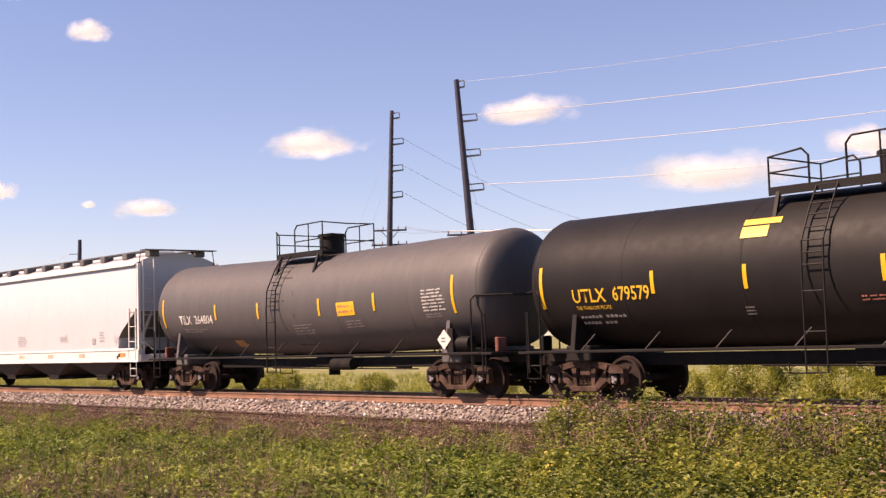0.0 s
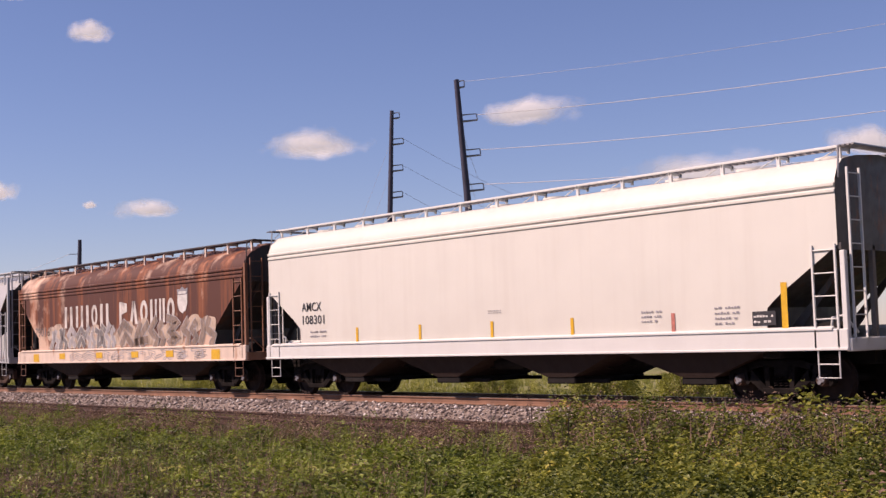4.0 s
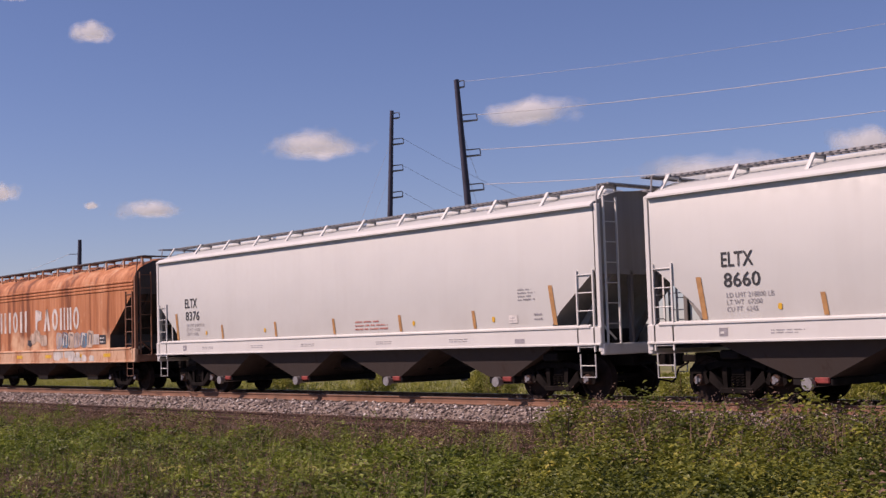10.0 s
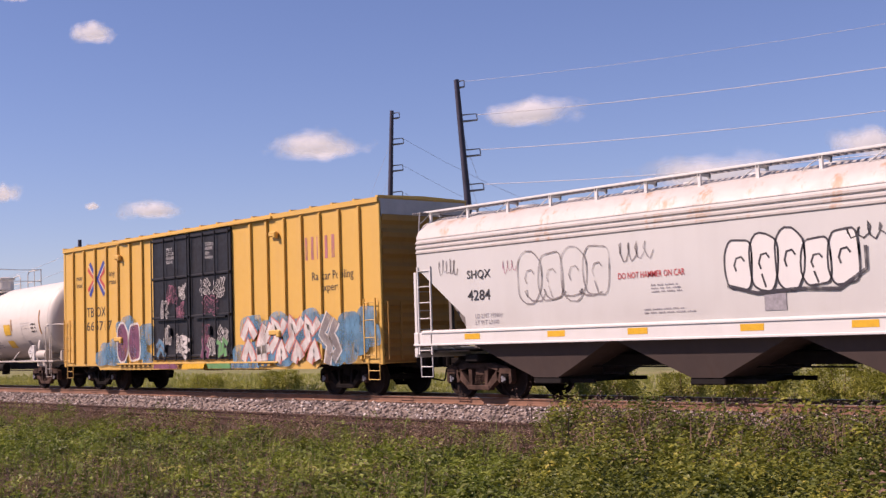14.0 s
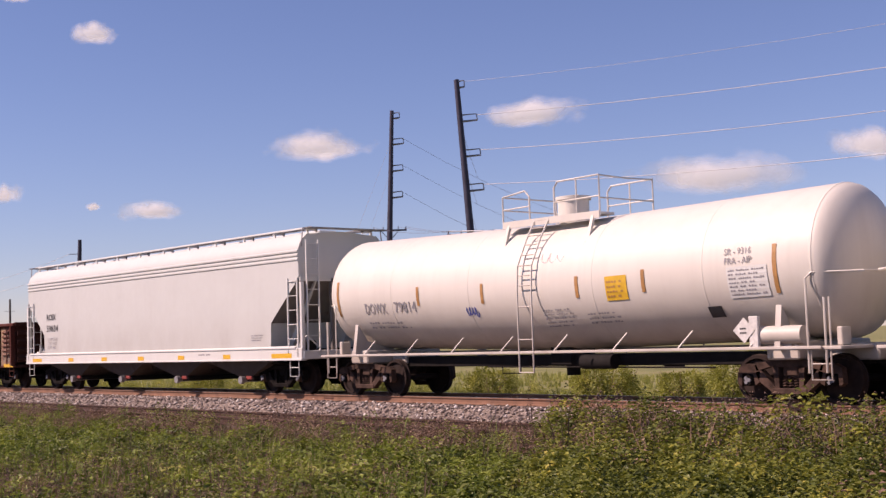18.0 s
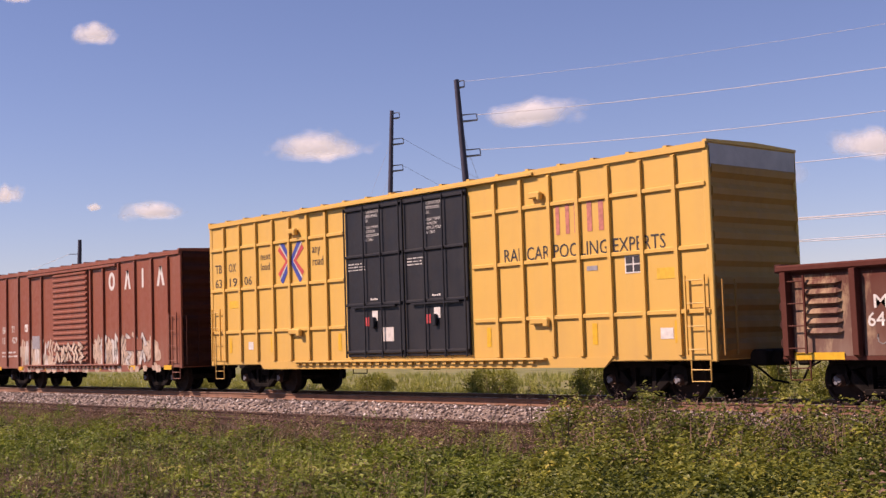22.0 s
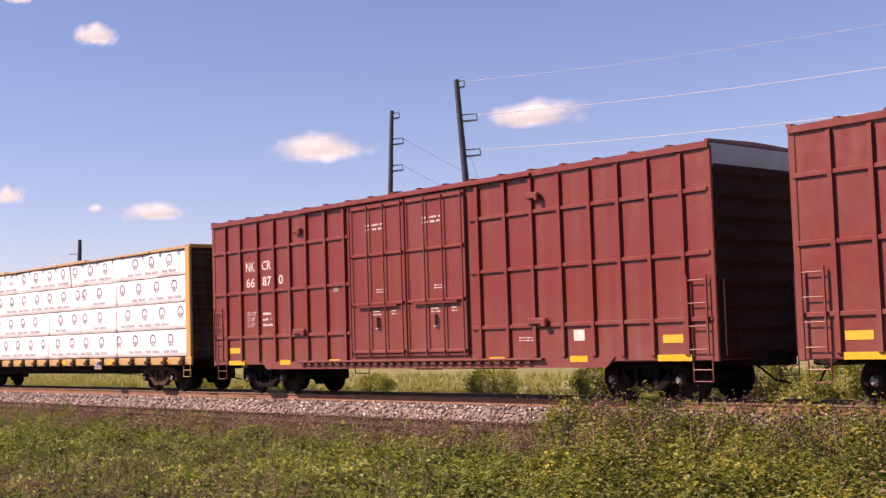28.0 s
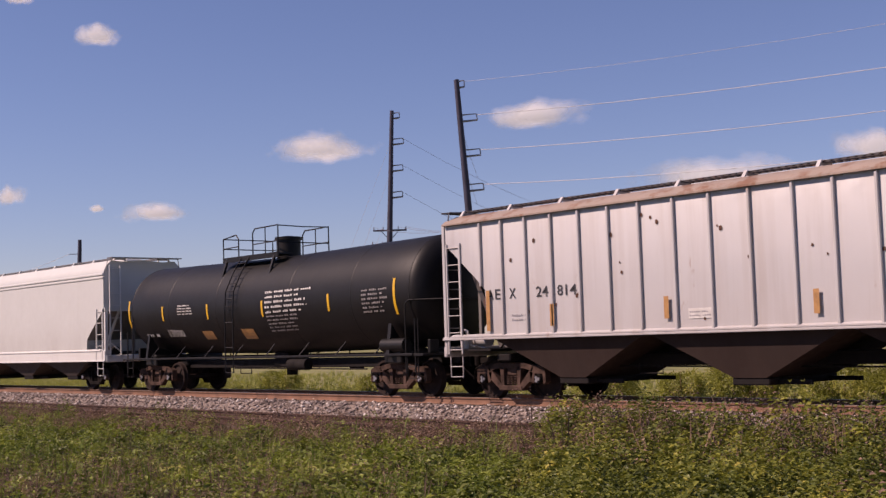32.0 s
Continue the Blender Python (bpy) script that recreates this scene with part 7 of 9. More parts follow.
bars(grooved_hopper, SIDE, 6.55, 7.25, 1.52, 1.72, 3, "ink_grey", 69)
# gondola
GON = flat_skin(-1.45 - 0.115)
GP = flat_skin(-1.45 - 0.018)
write(rusty_gondola, GP, "MP", -6.05, 1.72, 0.23, "ink_white", 0.48, 0.012)
write(rusty_gondola, GP, "641587", -6.18, 1.40, 0.25, "ink_white", 1.02, 0.012)
for x, w in ((-7.15, 1.0), (-4.35, 0.48), (-2.47, 0.5), (-0.38, 0.46), (1.6, 0.5), (3.6, 0.45), (7.25, 0.9)):
    patch(rusty_gondola, flat_skin(-1.45 - 0.035), x - w / 2, x + w / 2, 0.84, 0.97, "reflector", "reflector_strip")
label_box(rusty_gondola, GP, 5.33, 5.8, 1.02, 1.32, "ink_white", "gondola", 2, 70)
scrawl(rusty_gondola, GP, 6.6, 7.6, 1.05, 1.25, 72, "ink_faint", 0.02, 6)
scrawl(rusty_gondola, GP, -6.1, -5.4, 1.02, 1.35, 73, "ink_faint", 0.02, 3)
bars(rusty_gondola, GP, 0.1, 0.9, 1.02, 1.16, 1, "ink_white", 74)
# clean yellow boxcar
crossed_arrows(yellow_box_2, -4.96, 3.70, 1.2, 1.2)
for w, x, z, k in (("TB", -8.95, 3.57, 0.36), ("OX", -8.2, 3.57, 0.40), ("63", -8.96, 3.14, 0.36), ("19", -8.16, 3.14, 0.40), ("06", -7.36, 3.15, 0.40)):
    write(yellow_box_2, BOX, w, x, z, 0.25, "ink_black", k)
write(yellow_box_2, BOX, "next\nload", -6.47, 3.52, 0.46, "ink_black", 0.50)
write(yellow_box_2, BOX, "any\nroad", -3.94, 3.50, 0.50, "ink_black", 0.50)
write(yellow_box_2, BOX, "RAILCAR POOLING EXPERTS", 3.52, 3.08, 0.30, "ink_black", 4.6)
glyph_blocks(yellow_box_2, BOX, [(4.90, 5.26), (5.44, 5.80), (6.06, 6.52)], 3.58, 4.30, "ink_pale_red", 0.3, "company_mark")
for x0 in (-1.65, 0.75):
    write(yellow_box_2, DOOR, "CLOSE THE DOOR\nBEFORE MOVING\nCAR", x0 + 0.15, 4.44, 0.30, "ink_white", 0.56)
    write(yellow_box_2, DOOR, "CIERRE Y PONGA\nLAS PUERTAS\nANTES DE MOVER\nEL CARRO", x0 + 0.15, 3.96, 0.38, "ink_white", 0.56)
    bars(yellow_box_2, DOOR, x0 - 0.6, x0 + 0.2, 3.22, 3.45, 3, "ink_white", int(x0 * 10) + 2)
    patch(yellow_box_2, DOOR, x0 + 0.35, x0 + 0.58, 1.92, 2.18, "ink_white", "sticker")
    patch(yellow_box_2, DOOR, x0, x0 + 0.22, 1.80, 2.02, "ink_red", "sticker")
    bars(yellow_box_2, DOOR, x0 + 0.3, x0 + 0.7, 2.3, 2.55, 2, "ink_white", int(x0 * 10) + 3)
patch(yellow_box_2, DOOR, -0.95, -0.45, 1.40, 1.75, "g_white", "sticker")
for x, z, w, h, mt in ((-8.2, 2.5, 0.5, 0.22, "ink_yellow"), (-7.2, 1.28, 0.26, 0.22, "ink_white"), (7.87, 2.47, 0.48, 0.22, "ink_yellow"), (7.05, 2.63, 0.44, 0.36, "ink_white"), (7.9, 1.28, 0.32, 0.22, "ink_white"), (6.0, 2.75, 0.3, 0.1, "ink_grey")):
    patch(yellow_box_2, BOX, x, x + w, z, z + h, mt, "placard")
for x, z in ((7.08, 2.66), (7.08, 2.83), (7.29, 2.66), (7.29, 2.83)):
    patch(yellow_box_2, flat_skin(-1.482), x, x + 0.175, z, z + 0.14, "ink_black", "placard_cell")
strips(yellow_box_2, BOX, (-8.16, -5.98, -2.78, 2.93, 6.16, 8.33), 1.20, 1.64, "reflector", 0.14)
# brown boxcar
glyph_blocks(brown_box, BOX, [(2.74, 3.2), (3.88, 4.33), (4.95, 5.38), (6.1, 6.62)], 3.40, 4.03, "ink_white", 0.28, forms="oaia")
for w, x, z, k in (("BK", -6.42, 2.16, 0.34), ("TY", -5.56, 2.18, 0.32), ("157", -6.45, 1.75, 0.46), ("429", -5.52, 1.76, 0.48)):
    write(brown_box, BOX, w, x, z, 0.25, "ink_white", k, 0.01)
bars(brown_box, BOX, -6.5, -4.9, 1.2, 1.5, 2, "ink_white", 75)
label_box(brown_box, BOX, -4.3, -4.02, 2.18, 2.46, "ink_white", "box_brown", 1, 76)
haze(brown_box, BOX, -4.6, -1.9, 0.92, 1.55, 14, 97, "g_cream", 0.36)
piece(brown_box, BOX, -4.65, -1.8, 0.86, 1.9, 7, 77, ["g_cream", "g_white"], None, 0.03)
haze(brown_box, BOX, 1.5, 6.2, 0.92, 1.5, 22, 98, "g_cream", 0.36)
haze(brown_box, flat_skin(-1.47 - 0.034), -4.6, 6.4, 0.72, 0.84, 26, 99, "g_cream", 0.16)
piece(brown_box, BOX, 1.5, 5.8, 0.86, 1.95, 9, 78, ["g_cream", "g_white"], "g_black", 0.02)
patch(brown_box, flat_skin(-1.47 - 0.03), 4.0, 5.1, 1.35, 1.75, "box_brown", "repainted_patch")
piece(brown_box, flat_skin(-1.47 - 0.115), -1.4, 1.0, 1.0, 1.75, 5, 79, ["g_cream"], "g_black", 0.025)
patch(brown_box, flat_skin(-1.47 - 0.03), -3.55, -2.9, 1.52, 2.0, "ink_grey")
for x in (-6.75, -4.6, -2.2, 1.9, 4.4, 6.78):
    patch(brown_box, flat_skin(-1.47 - 0.034), x - 0.24, x + 0.24, 0.72, 0.86, "reflector", "reflector_strip")
# cream hopper with stained roof edge
write(stained_hopper, SIDE, "KLRX", -7.65, 2.18, 0.24, "ink_grey", 0.74, 0.010)
write(stained_hopper, SIDE, "48654", -7.58, 1.87, 0.25, "ink_black", 0.80, 0.008)
write(stained_hopper, SIDE, "LD LMT 199500 LB\nLT WT  63300 LB", -7.5, 1.49, 0.25, "ink_grey", 1.15)
strips(stained_hopper, SIDE, (-7.9, -5.48, -2.66, -0.22, 2.62, 5.32), 1.42, 1.82, "reflector_old", 0.10, -0.16)
strips(stained_hopper, SIDE, (7.88,), 1.43, 2.32, "reflector_old", 0.13, -0.16)
label_box(stained_hopper, SIDE, 7.32, 7.68, 1.77, 1.98, "ink_black", "ink_white", 2, 81)
bars(stained_hopper, SIDE, 7.05, 7.7, 2.06, 2.26, 3, "ink_grey", 82)
label_box(stained_hopper, SIDE, 4.4, 4.92, 1.83, 2.0, "ink_grey", "ink_white", 2, 83)
label_box(stained_hopper, SIDE, -5.2, -4.95, 2.0, 2.3, "ink_grey", "white_b", 1, 84)
for x in (-6.0, -2.5, 1.0, 4.5):
    bars(stained_hopper, SILL, x, x + 1.0, 1.12, 1.22, 2, "ink_grey", 85)
# maroon boxcars
for car, (a, b, c), sd in ((red_box, ("67", "09", "9"), 86), (red_box_2, ("66", "87", "0"), 92)):
    for w, x, z, k in (("NK", -7.35, 3.52, 0.45), ("CR", -6.52, 3.52, 0.47), (a, -7.35, 3.06, 0.45), (b, -6.5, 3.07, 0.45), (c, -5.68, 3.08, 0.22)):
        write(car, BOX, w, x, z, 0.27, "ink_white", k, 0.012)
    write(car, BOX, "LD LMT\nLT WT\nCU FT", -7.32, 1.92, 0.44, "ink_white", 0.46)
    bars(car, BOX, -6.5, -5.95, 1.9, 2.38, 3, "ink_white", sd + 1)
    patch(car, BOX, -8.3, -7.75, 1.18, 1.34, "ink_yellow", "placard")
    patch(car, BOX, 7.86, 8.36, 1.20, 1.36, "ink_yellow", "placard")
    for x, w in ((-7.9, 0.85), (-5.4, 0.5), (-3.1, 0.5), (3.1, 0.5), (5.6, 0.5), (8.15, 0.85)):
        patch(car, flat_skin(-1.47 - 0.034), x - w / 2, x + w / 2, 0.84, 0.97, "reflector", "reflector_strip")
    patch(car, BOX, 5.46, 5.77, 1.29, 1.52, "ink_white", "placard")
    for x0 in (-1.7, 0.55):
        bars(car, DOOR, x0 + 0.1, x0 + 0.95, 4.2, 4.42, 2, "ink_white", sd + 2)
        bars(car, DOOR, x0 + 0.5, x0 + 0.9, 2.62, 2.74, 2, "ink_white", sd + 3)
        patch(car, DOOR, x0 + 0.42, x0 + 0.62, 1.72, 1.98, "ink_white", "sticker")
        bars(car, DOOR, x0 + 0.35, x0 + 0.7, 2.05, 2.2, 2, "ink_white", sd + 4)
        bars(car, DOOR, x0 + 1.1, x0 + 1.35, 2.05, 2.2, 2, "ink_white", sd + 5)
    write(car, BOX, "70K", -3.12, 2.74, 0.11, "ink_white")
    bars(car, BOX, 3.8, 4.5, 1.3, 1.42, 2, "ink_white", sd + 6)
# grain hopper
for w, x, k in (("A", -6.78, 0.2), ("E", -6.52, 0.17), ("X", -6.06, 0.2), ("24", -5.22, 0.36), ("8", -4.58, 0.16), ("14", -4.34, 0.32)):
    write(ribbed_hopper, SIDE, w, x, 2.27, 0.23, "ink_black", k, 0.008)
bars(ribbed_hopper, SIDE, -6.0, -5.4, 1.75, 1.95, 2, "ink_grey", 97)
for x, z0, z1 in ((-6.72, 1.56, 2.48), (-4.72, 1.62, 2.1), (-1.6, 1.68, 2.12), (1.76, 1.66, 2.1), (6.72, 1.58, 2.6)):
    patch(ribbed_hopper, flat_skin(-1.52 - 0.06), x - 0.06, x + 0.06, z0, z1, "reflector_old", "reflector_strip")
label_box(ribbed_hopper, SIDE, -1.1, -0.5, 1.66, 1.86, "ink_white", "ink_grey", 2, 98)
label_box(ribbed_hopper, SIDE, 4.1, 4.6, 1.58, 2.1, "ink_white", "ink_black", 3, 99)
r = random.Random(7)
for k in range(46):
    x, z = r.uniform(5.1, 7.9), r.uniform(2.6, 4.0) if k < 34 else r.uniform(3.2, 4.05)
    s = r.uniform(0.02, 0.06)
    blob(ribbed_hopper, SIDE, bubble_shape(x - s, x + s, z - s, z + s, r), "rust_brown", 0.0, "rust_patch")
blob(ribbed_hopper, SIDE, [(5.5, 4.05), (5.7, 3.85), (6.4, 3.95), (7.0, 3.8), (7.4, 4.05)], "rust_brown", 0.0, "rust_patch")
for k in range(24):
    x, z = r.uniform(-7.0, 5.0), r.uniform(1.6, 3.9)
    s = r.uniform(0.015, 0.04)
    blob(ribbed_hopper, SIDE, bubble_shape(x - s, x + s, z - s, z + s * 1.5, r), "rust_brown", 0.0, "rust_patch")
# black tank at the tail
sk = tank_skin(7.75, 1.43, 2.56, 0.10, 0.012)
bars(black_tank_2, sk, -6.6, -5.6, 1.60, 1.84, 1, "ink_white", 101)
write(black_tank_2, sk, "13000", -5.1, 1.62, 0.27, "ink_white", 0.95, 0.01)
bars(black_tank_2, sk, -4.2, -3.2, 2.36, 2.70, 4, "ink_white", 102)
bars(black_tank_2, sk, 0.78, 3.05, 2.26, 2.96, 5, "ink_white", 103)
bars(black_tank_2, sk, 0.8, 2.4, 1.70, 2.26, 5, "ink_faint", 104)
bars(black_tank_2, sk, 5.3, 6.4, 2.05, 2.72, 6, "ink_faint", 105)
patch(black_tank_2, sk, -3.0, -2.4, 1.50, 1.82, "reflector_old", "marking", 3)
patch(black_tank_2, sk, -0.75, -0.1, 1.50, 1.86, "reflector_old", "marking", 3)

# ---- wrapped lumber on the flatcar ----
LOAD = []
def ring_mark():
    mb = Mesh()
    for k in range(18):
        a0, a1 = radians(-48 + 276 * k / 18), radians(-48 + 276 * (k + 1) / 18)
        mb.add([(q * math.cos(a), 0, q * math.sin(a)) for a, q in ((a0, 0.185), (a1, 0.185), (a1, 0.135), (a0, 0.135))], [(0, 1, 2, 3)])
    return mb


def chevron_mark():
    mb = Mesh()
    for k in range(2):
        z, w = -0.02 - 0.09 * k, 0.10 + 0.02 * k
        mb.add([(-w, 0, z - 0.09), (0, 0, z), (w, 0, z - 0.09), (w, 0, z - 0.135), (0, 0, z - 0.05), (-w, 0, z - 0.135)], [(0, 1, 4, 5), (1, 2, 3, 4)])
    return mb


def print_bars():
    mb = Mesh()
    for a, b, n in ((-0.46, -0.10, 5), (-0.02, 0.46, 6)):
        for k in range(n):
            p, q = a + (b - a) * k / n, a + (b - a) * (k + 0.70) / n
            mb.add([(p, 0, -0.045), (q, 0, -0.045), (q, 0, 0.03 if k else 0.06), (p, 0, 0.03 if k else 0.06)], [(0, 1, 2, 3)])
    return mb


def crumple(x, z, k):
    """How far the wrap falls in from its flattest plane: slack waves and slanting folds, most in the top row."""
    a = 0.010 + 0.008 * (k == 3)
    v = a * (1 + math.sin(1.9 * x + 2.3 * z + k)) + 0.5 * a * (1 + math.sin(4.1 * x - 5.2 * z + 2 * k))
    for q in range(9):
        x0 = -10.2 + 2.45 * q + 0.7 * math.sin(3.7 * q + k)
        u = (x - x0) - (1.3 if q % 2 else -1.1) * (z - 2.8) * (0.6 + 0.4 * math.sin(2.2 * q + k))
        fade = max(0.0, math.sin(2.1 * x + q + k))
        v += (0.016 + 0.012 * (k >= 2)) * fade * math.exp(-(u / 0.05) ** 2)
    return v


TAB = Mesh().box(-0.03, 0.03, -0.004, 0.004, -0.09, 0.07).made("strap_tab", M["ink_navy"])
ROWS = [(1.13, 1.985, ((-10.70, -4.80, -10.34), (-4.78, 0.24, -3.67), (0.26, 5.72, 1.13), (5.74, 10.58, 5.95))),
        (2.00, 2.835, ((-10.70, -4.74, -10.04), (-4.72, 0.30, -4.38), (0.32, 2.98, 1.36), (3.00, 5.76, 3.38), (5.78, 10.58, 6.62))),
        (2.85, 3.685, ((-10.70, -4.72, -9.34), (-4.70, 3.22, -3.06 - 1.175), (3.24, 5.76, 3.37), (5.78, 10.58, 6.24))),
        (3.70, 4.50, ((-10.70, -5.10, -9.83), (-5.08, -2.10, -4.34), (-2.08, 2.20, -1.91), (2.22, 6.24, 2.60), (6.26, 10.58, 7.14)))]
r = random.Random(12)
for near in (-1, 1):
    for k, (z0, z1, bundles) in enumerate(ROWS):
        for a, b, start in bundles:
            t = thing("lumber_bundle", "white plastic-wrapped lumber bundle stacked on a flatcar", "lumber", "wrapped lumber bundles")
            y0, y1 = near * 0.12, near * (1.322 + r.uniform(0, 0.02))
            mb = Mesh()
            mb.box(a + 0.012, b - 0.012, y0, y1 - near * 0.07, z0, z1 - 0.012, 0.018)
            skin = lambda x, z: y1 - near * crumple(x, z, k)
            nx, nz = int((b - a) / 0.07), 12
            for i in range(nx + 1):
                for j in range(nz + 1):
                    u, v = i / nx, j / nz
                    x, z = a + 0.006 + (b - a - 0.012) * u, z0 + 0.004 + (z1 - z0 - 0.012 - 0.012 * abs(math.sin(2.6 * u * (b - a)))) * v
                    edge = 0.05 * max(0.0, 1 - 7 * min(v, 1 - v)) ** 2 + 0.03 * max(0.0, 1 - 30 * min(u, 1 - u)) ** 2
                    mb.v.append((x, skin(x, z) - near * edge, z))
            o = len(mb.v) - (nx + 1) * (nz + 1)
            for i in range(nx):
                for j in range(nz):
                    q = o + i * (nz + 1) + j
                    mb.f.append((q, q + nz + 1, q + nz + 2, q + 1))
            part("wrap", mb, "wrap", t, smooth=True)
            if near > 0:
                LOAD.append((t, -197.25))
                continue
            mark = lambda x, z: skin(x, z) - 0.005
            x = start
            while x < b - 0.22:
                zc = (z0 + z1) / 2 + 0.12
                ring = part("ring_mark", wrapped(ring_mark().made("ring_mark", M["print_blue"]), x, zc, mark), None, t)
                part("chevron_mark", wrapped(chevron_mark().made("chevron_mark", M["print_green"]), x, zc, mark), None, ring)
                if b - 0.5 > x > a + 0.5:
                    tagged(part("print_bar", wrapped(print_bars().made("print_bar", M["print_grey"]), x, z0 + 0.17, mark), None, t), kind="stuff")
                if k == 3:
                    part("strap_tab", TAB, None, t, at=pose(x + 0.59, y1 - 0.004, z1 - 0.06))
                if x + 0.59 < b - 0.1:
                    part("wrap_seam", wrapped(grid_rect(-0.006, 0.006, -(z1 - z0) / 2 + 0.09, (z1 - z0) / 2 - 0.09, 8).made("wrap_seam", M["seam_grey"]), x + 0.59, (z0 + z1) / 2, mark), None, t)
                x += 1.175
            LOAD.append((t, -197.25))
# a flap torn loose from the top row
mb = Mesh()
mb.add([(-7.72, -1.36, 4.46), (-7.55, -1.345, 4.46), (-8.35, -1.36, 3.92), (-8.75, -1.345, 3.74), (-8.62, -1.40, 3.86)], [(0, 1, 2, 4), (4, 2, 3)])
part("torn_flap", mb, "seam_grey", lumber_car)
for i in range(9):
    x = -10.6 + i * 2.36
    mb = Mesh()
    mb.box(x, x + 2.3, -1.36, -0.15, 4.505, 4.56 + 0.02 * (i % 3), 0.01)
    part("dunnage_board", mb, "wood", lumber_car)
for x, z0, z1, y in ((-2.6, 0.62, 0.86, -1.2), (4.0, 0.62, 0.86, -1.2), (5.39, 0.58, 0.86, -1.2), (-4.2, 0.60, 0.86, -1.2)):
    for e in (-0.07, 0.07):
        mb = Mesh()
        mb.box(x + e - 0.015, x + e + 0.015, y - 0.02, y + 0.02, z0, z1)
        part("queen_post", mb, "frame_dark", lumber_car)
mb = Mesh()
mb.tube([(-6.4, -1.2, 0.84), (-4.2, -1.2, 0.64), (0.0, -1.2, 0.84), (5.39, -1.2, 0.60), (7.6, -1.2, 0.52)], 0.014, 5)
part("truss_rod", mb, "frame_dark", lumber_car)
mb = Mesh()
mb.box(4.52, 5.04, -1.53, -1.49, 0.74, 1.05, 0.01)
board = part("route_board", mb, "g_cream", lumber_car)
for x in (4.59, 4.80):
    mb = Mesh()
    mb.box(x, x + 0.18, -1.545, -1.528, 0.79, 1.0, 0.005)
    part("route_card", mb, "ink_grey", board)
for a, b in ((-8.60, -7.62), (-7.42, -5.2)):
    patch(lumber_car, flat_skin(-1.474), a, b, 0.865, 1.05, "frame_dark", "number_board")
write(lumber_car, flat_skin(-1.480), "TTZX", -8.42, 0.89, 0.145, "ink_white", 0.66, 0.012)
bars(lumber_car, flat_skin(-1.480), -6.9, -5.3, 0.87, 1.08, 1, "ink_white", 106)


# ---- ground, tracks, poles, plants ----
def rnd_field(seed):
    return np.random.default_rng(seed)


def ground_z(y):
    return np.interp(y, [-400, -40, -16, -9, -6.0, -5.0, -3.0, -1.9, 1.9, 3.4, 5.0, 60, 4000], [-0.9, -0.75, -0.66, -0.62, -0.58, -0.50, -0.46, -0.20, -0.20, -0.45, -0.62, -0.7, -0.7])


m, nt, b = material("grassy_soil", 0.95)
col = ramp(nt, noise_at(nt, 0.35, 8), [(0.3, (0.035, 0.036, 0.012)), (0.5, (0.06, 0.06, 0.016)), (0.7, (0.075, 0.06, 0.026))])
col = mix(nt, ramp(nt, noise_at(nt, 6, 6), [(0.4, (0.0,)), (0.7, (0.6,))]), col, (0.03, 0.024, 0.016))
nt.links.new(col, b.inputs["Base Color"])
bump(nt, b, noise_at(nt, 9, 6), 0.6, 0.06)
split = nt.nodes.new("ShaderNodeSeparateXYZ")
nt.links.new(coords(nt), split.inputs["Vector"])
north = nd(nt, "ShaderNodeMapRange")
north.inputs["From Min"].default_value, north.inputs["From Max"].default_value = 3.5, 6.0
nt.links.new(split.outputs["Y"], north.inputs["Value"])
meadow = ramp(nt, noise_at(nt, 0.5, 8), [(0.3, (0.13, 0.135, 0.04)), (0.5, (0.23, 0.23, 0.07)), (0.7, (0.30, 0.25, 0.11))])
cinder = nd(nt, "ShaderNodeMapRange")
cinder.inputs["From Min"].default_value, cinder.inputs["From Max"].default_value = -8.5, -6.0
nt.links.new(split.outputs["Y"], cinder.inputs["Value"])
col = mix(nt, cinder.outputs["Result"], col, ramp(nt, noise_at(nt, 3.0, 8), [(0.3, (0.115, 0.074, 0.052)), (0.5, (0.215, 0.145, 0.10)), (0.7, (0.32, 0.225, 0.15))]))
nt.links.new(mix(nt, north.outputs["Result"], col, meadow), b.inputs["Base Color"])
M["soil"] = m

m, nt, b = material("crushed_stone", 0.9)
vor = nd(nt, "ShaderNodeTexVoronoi", Scale=16)
nt.links.new(coords(nt), vor.inputs["Vector"])
col = ramp(nt, vor.outputs["Color"], [(0.0, (0.11, 0.085, 0.075)), (0.5, (0.27, 0.21, 0.175)), (1.0, (0.46, 0.37, 0.31))])
nt.links.new(col, b.inputs["Base Color"])
bump(nt, b, vor.outputs["Distance"], 0.8, 0.05)
M["crushed_stone"] = m


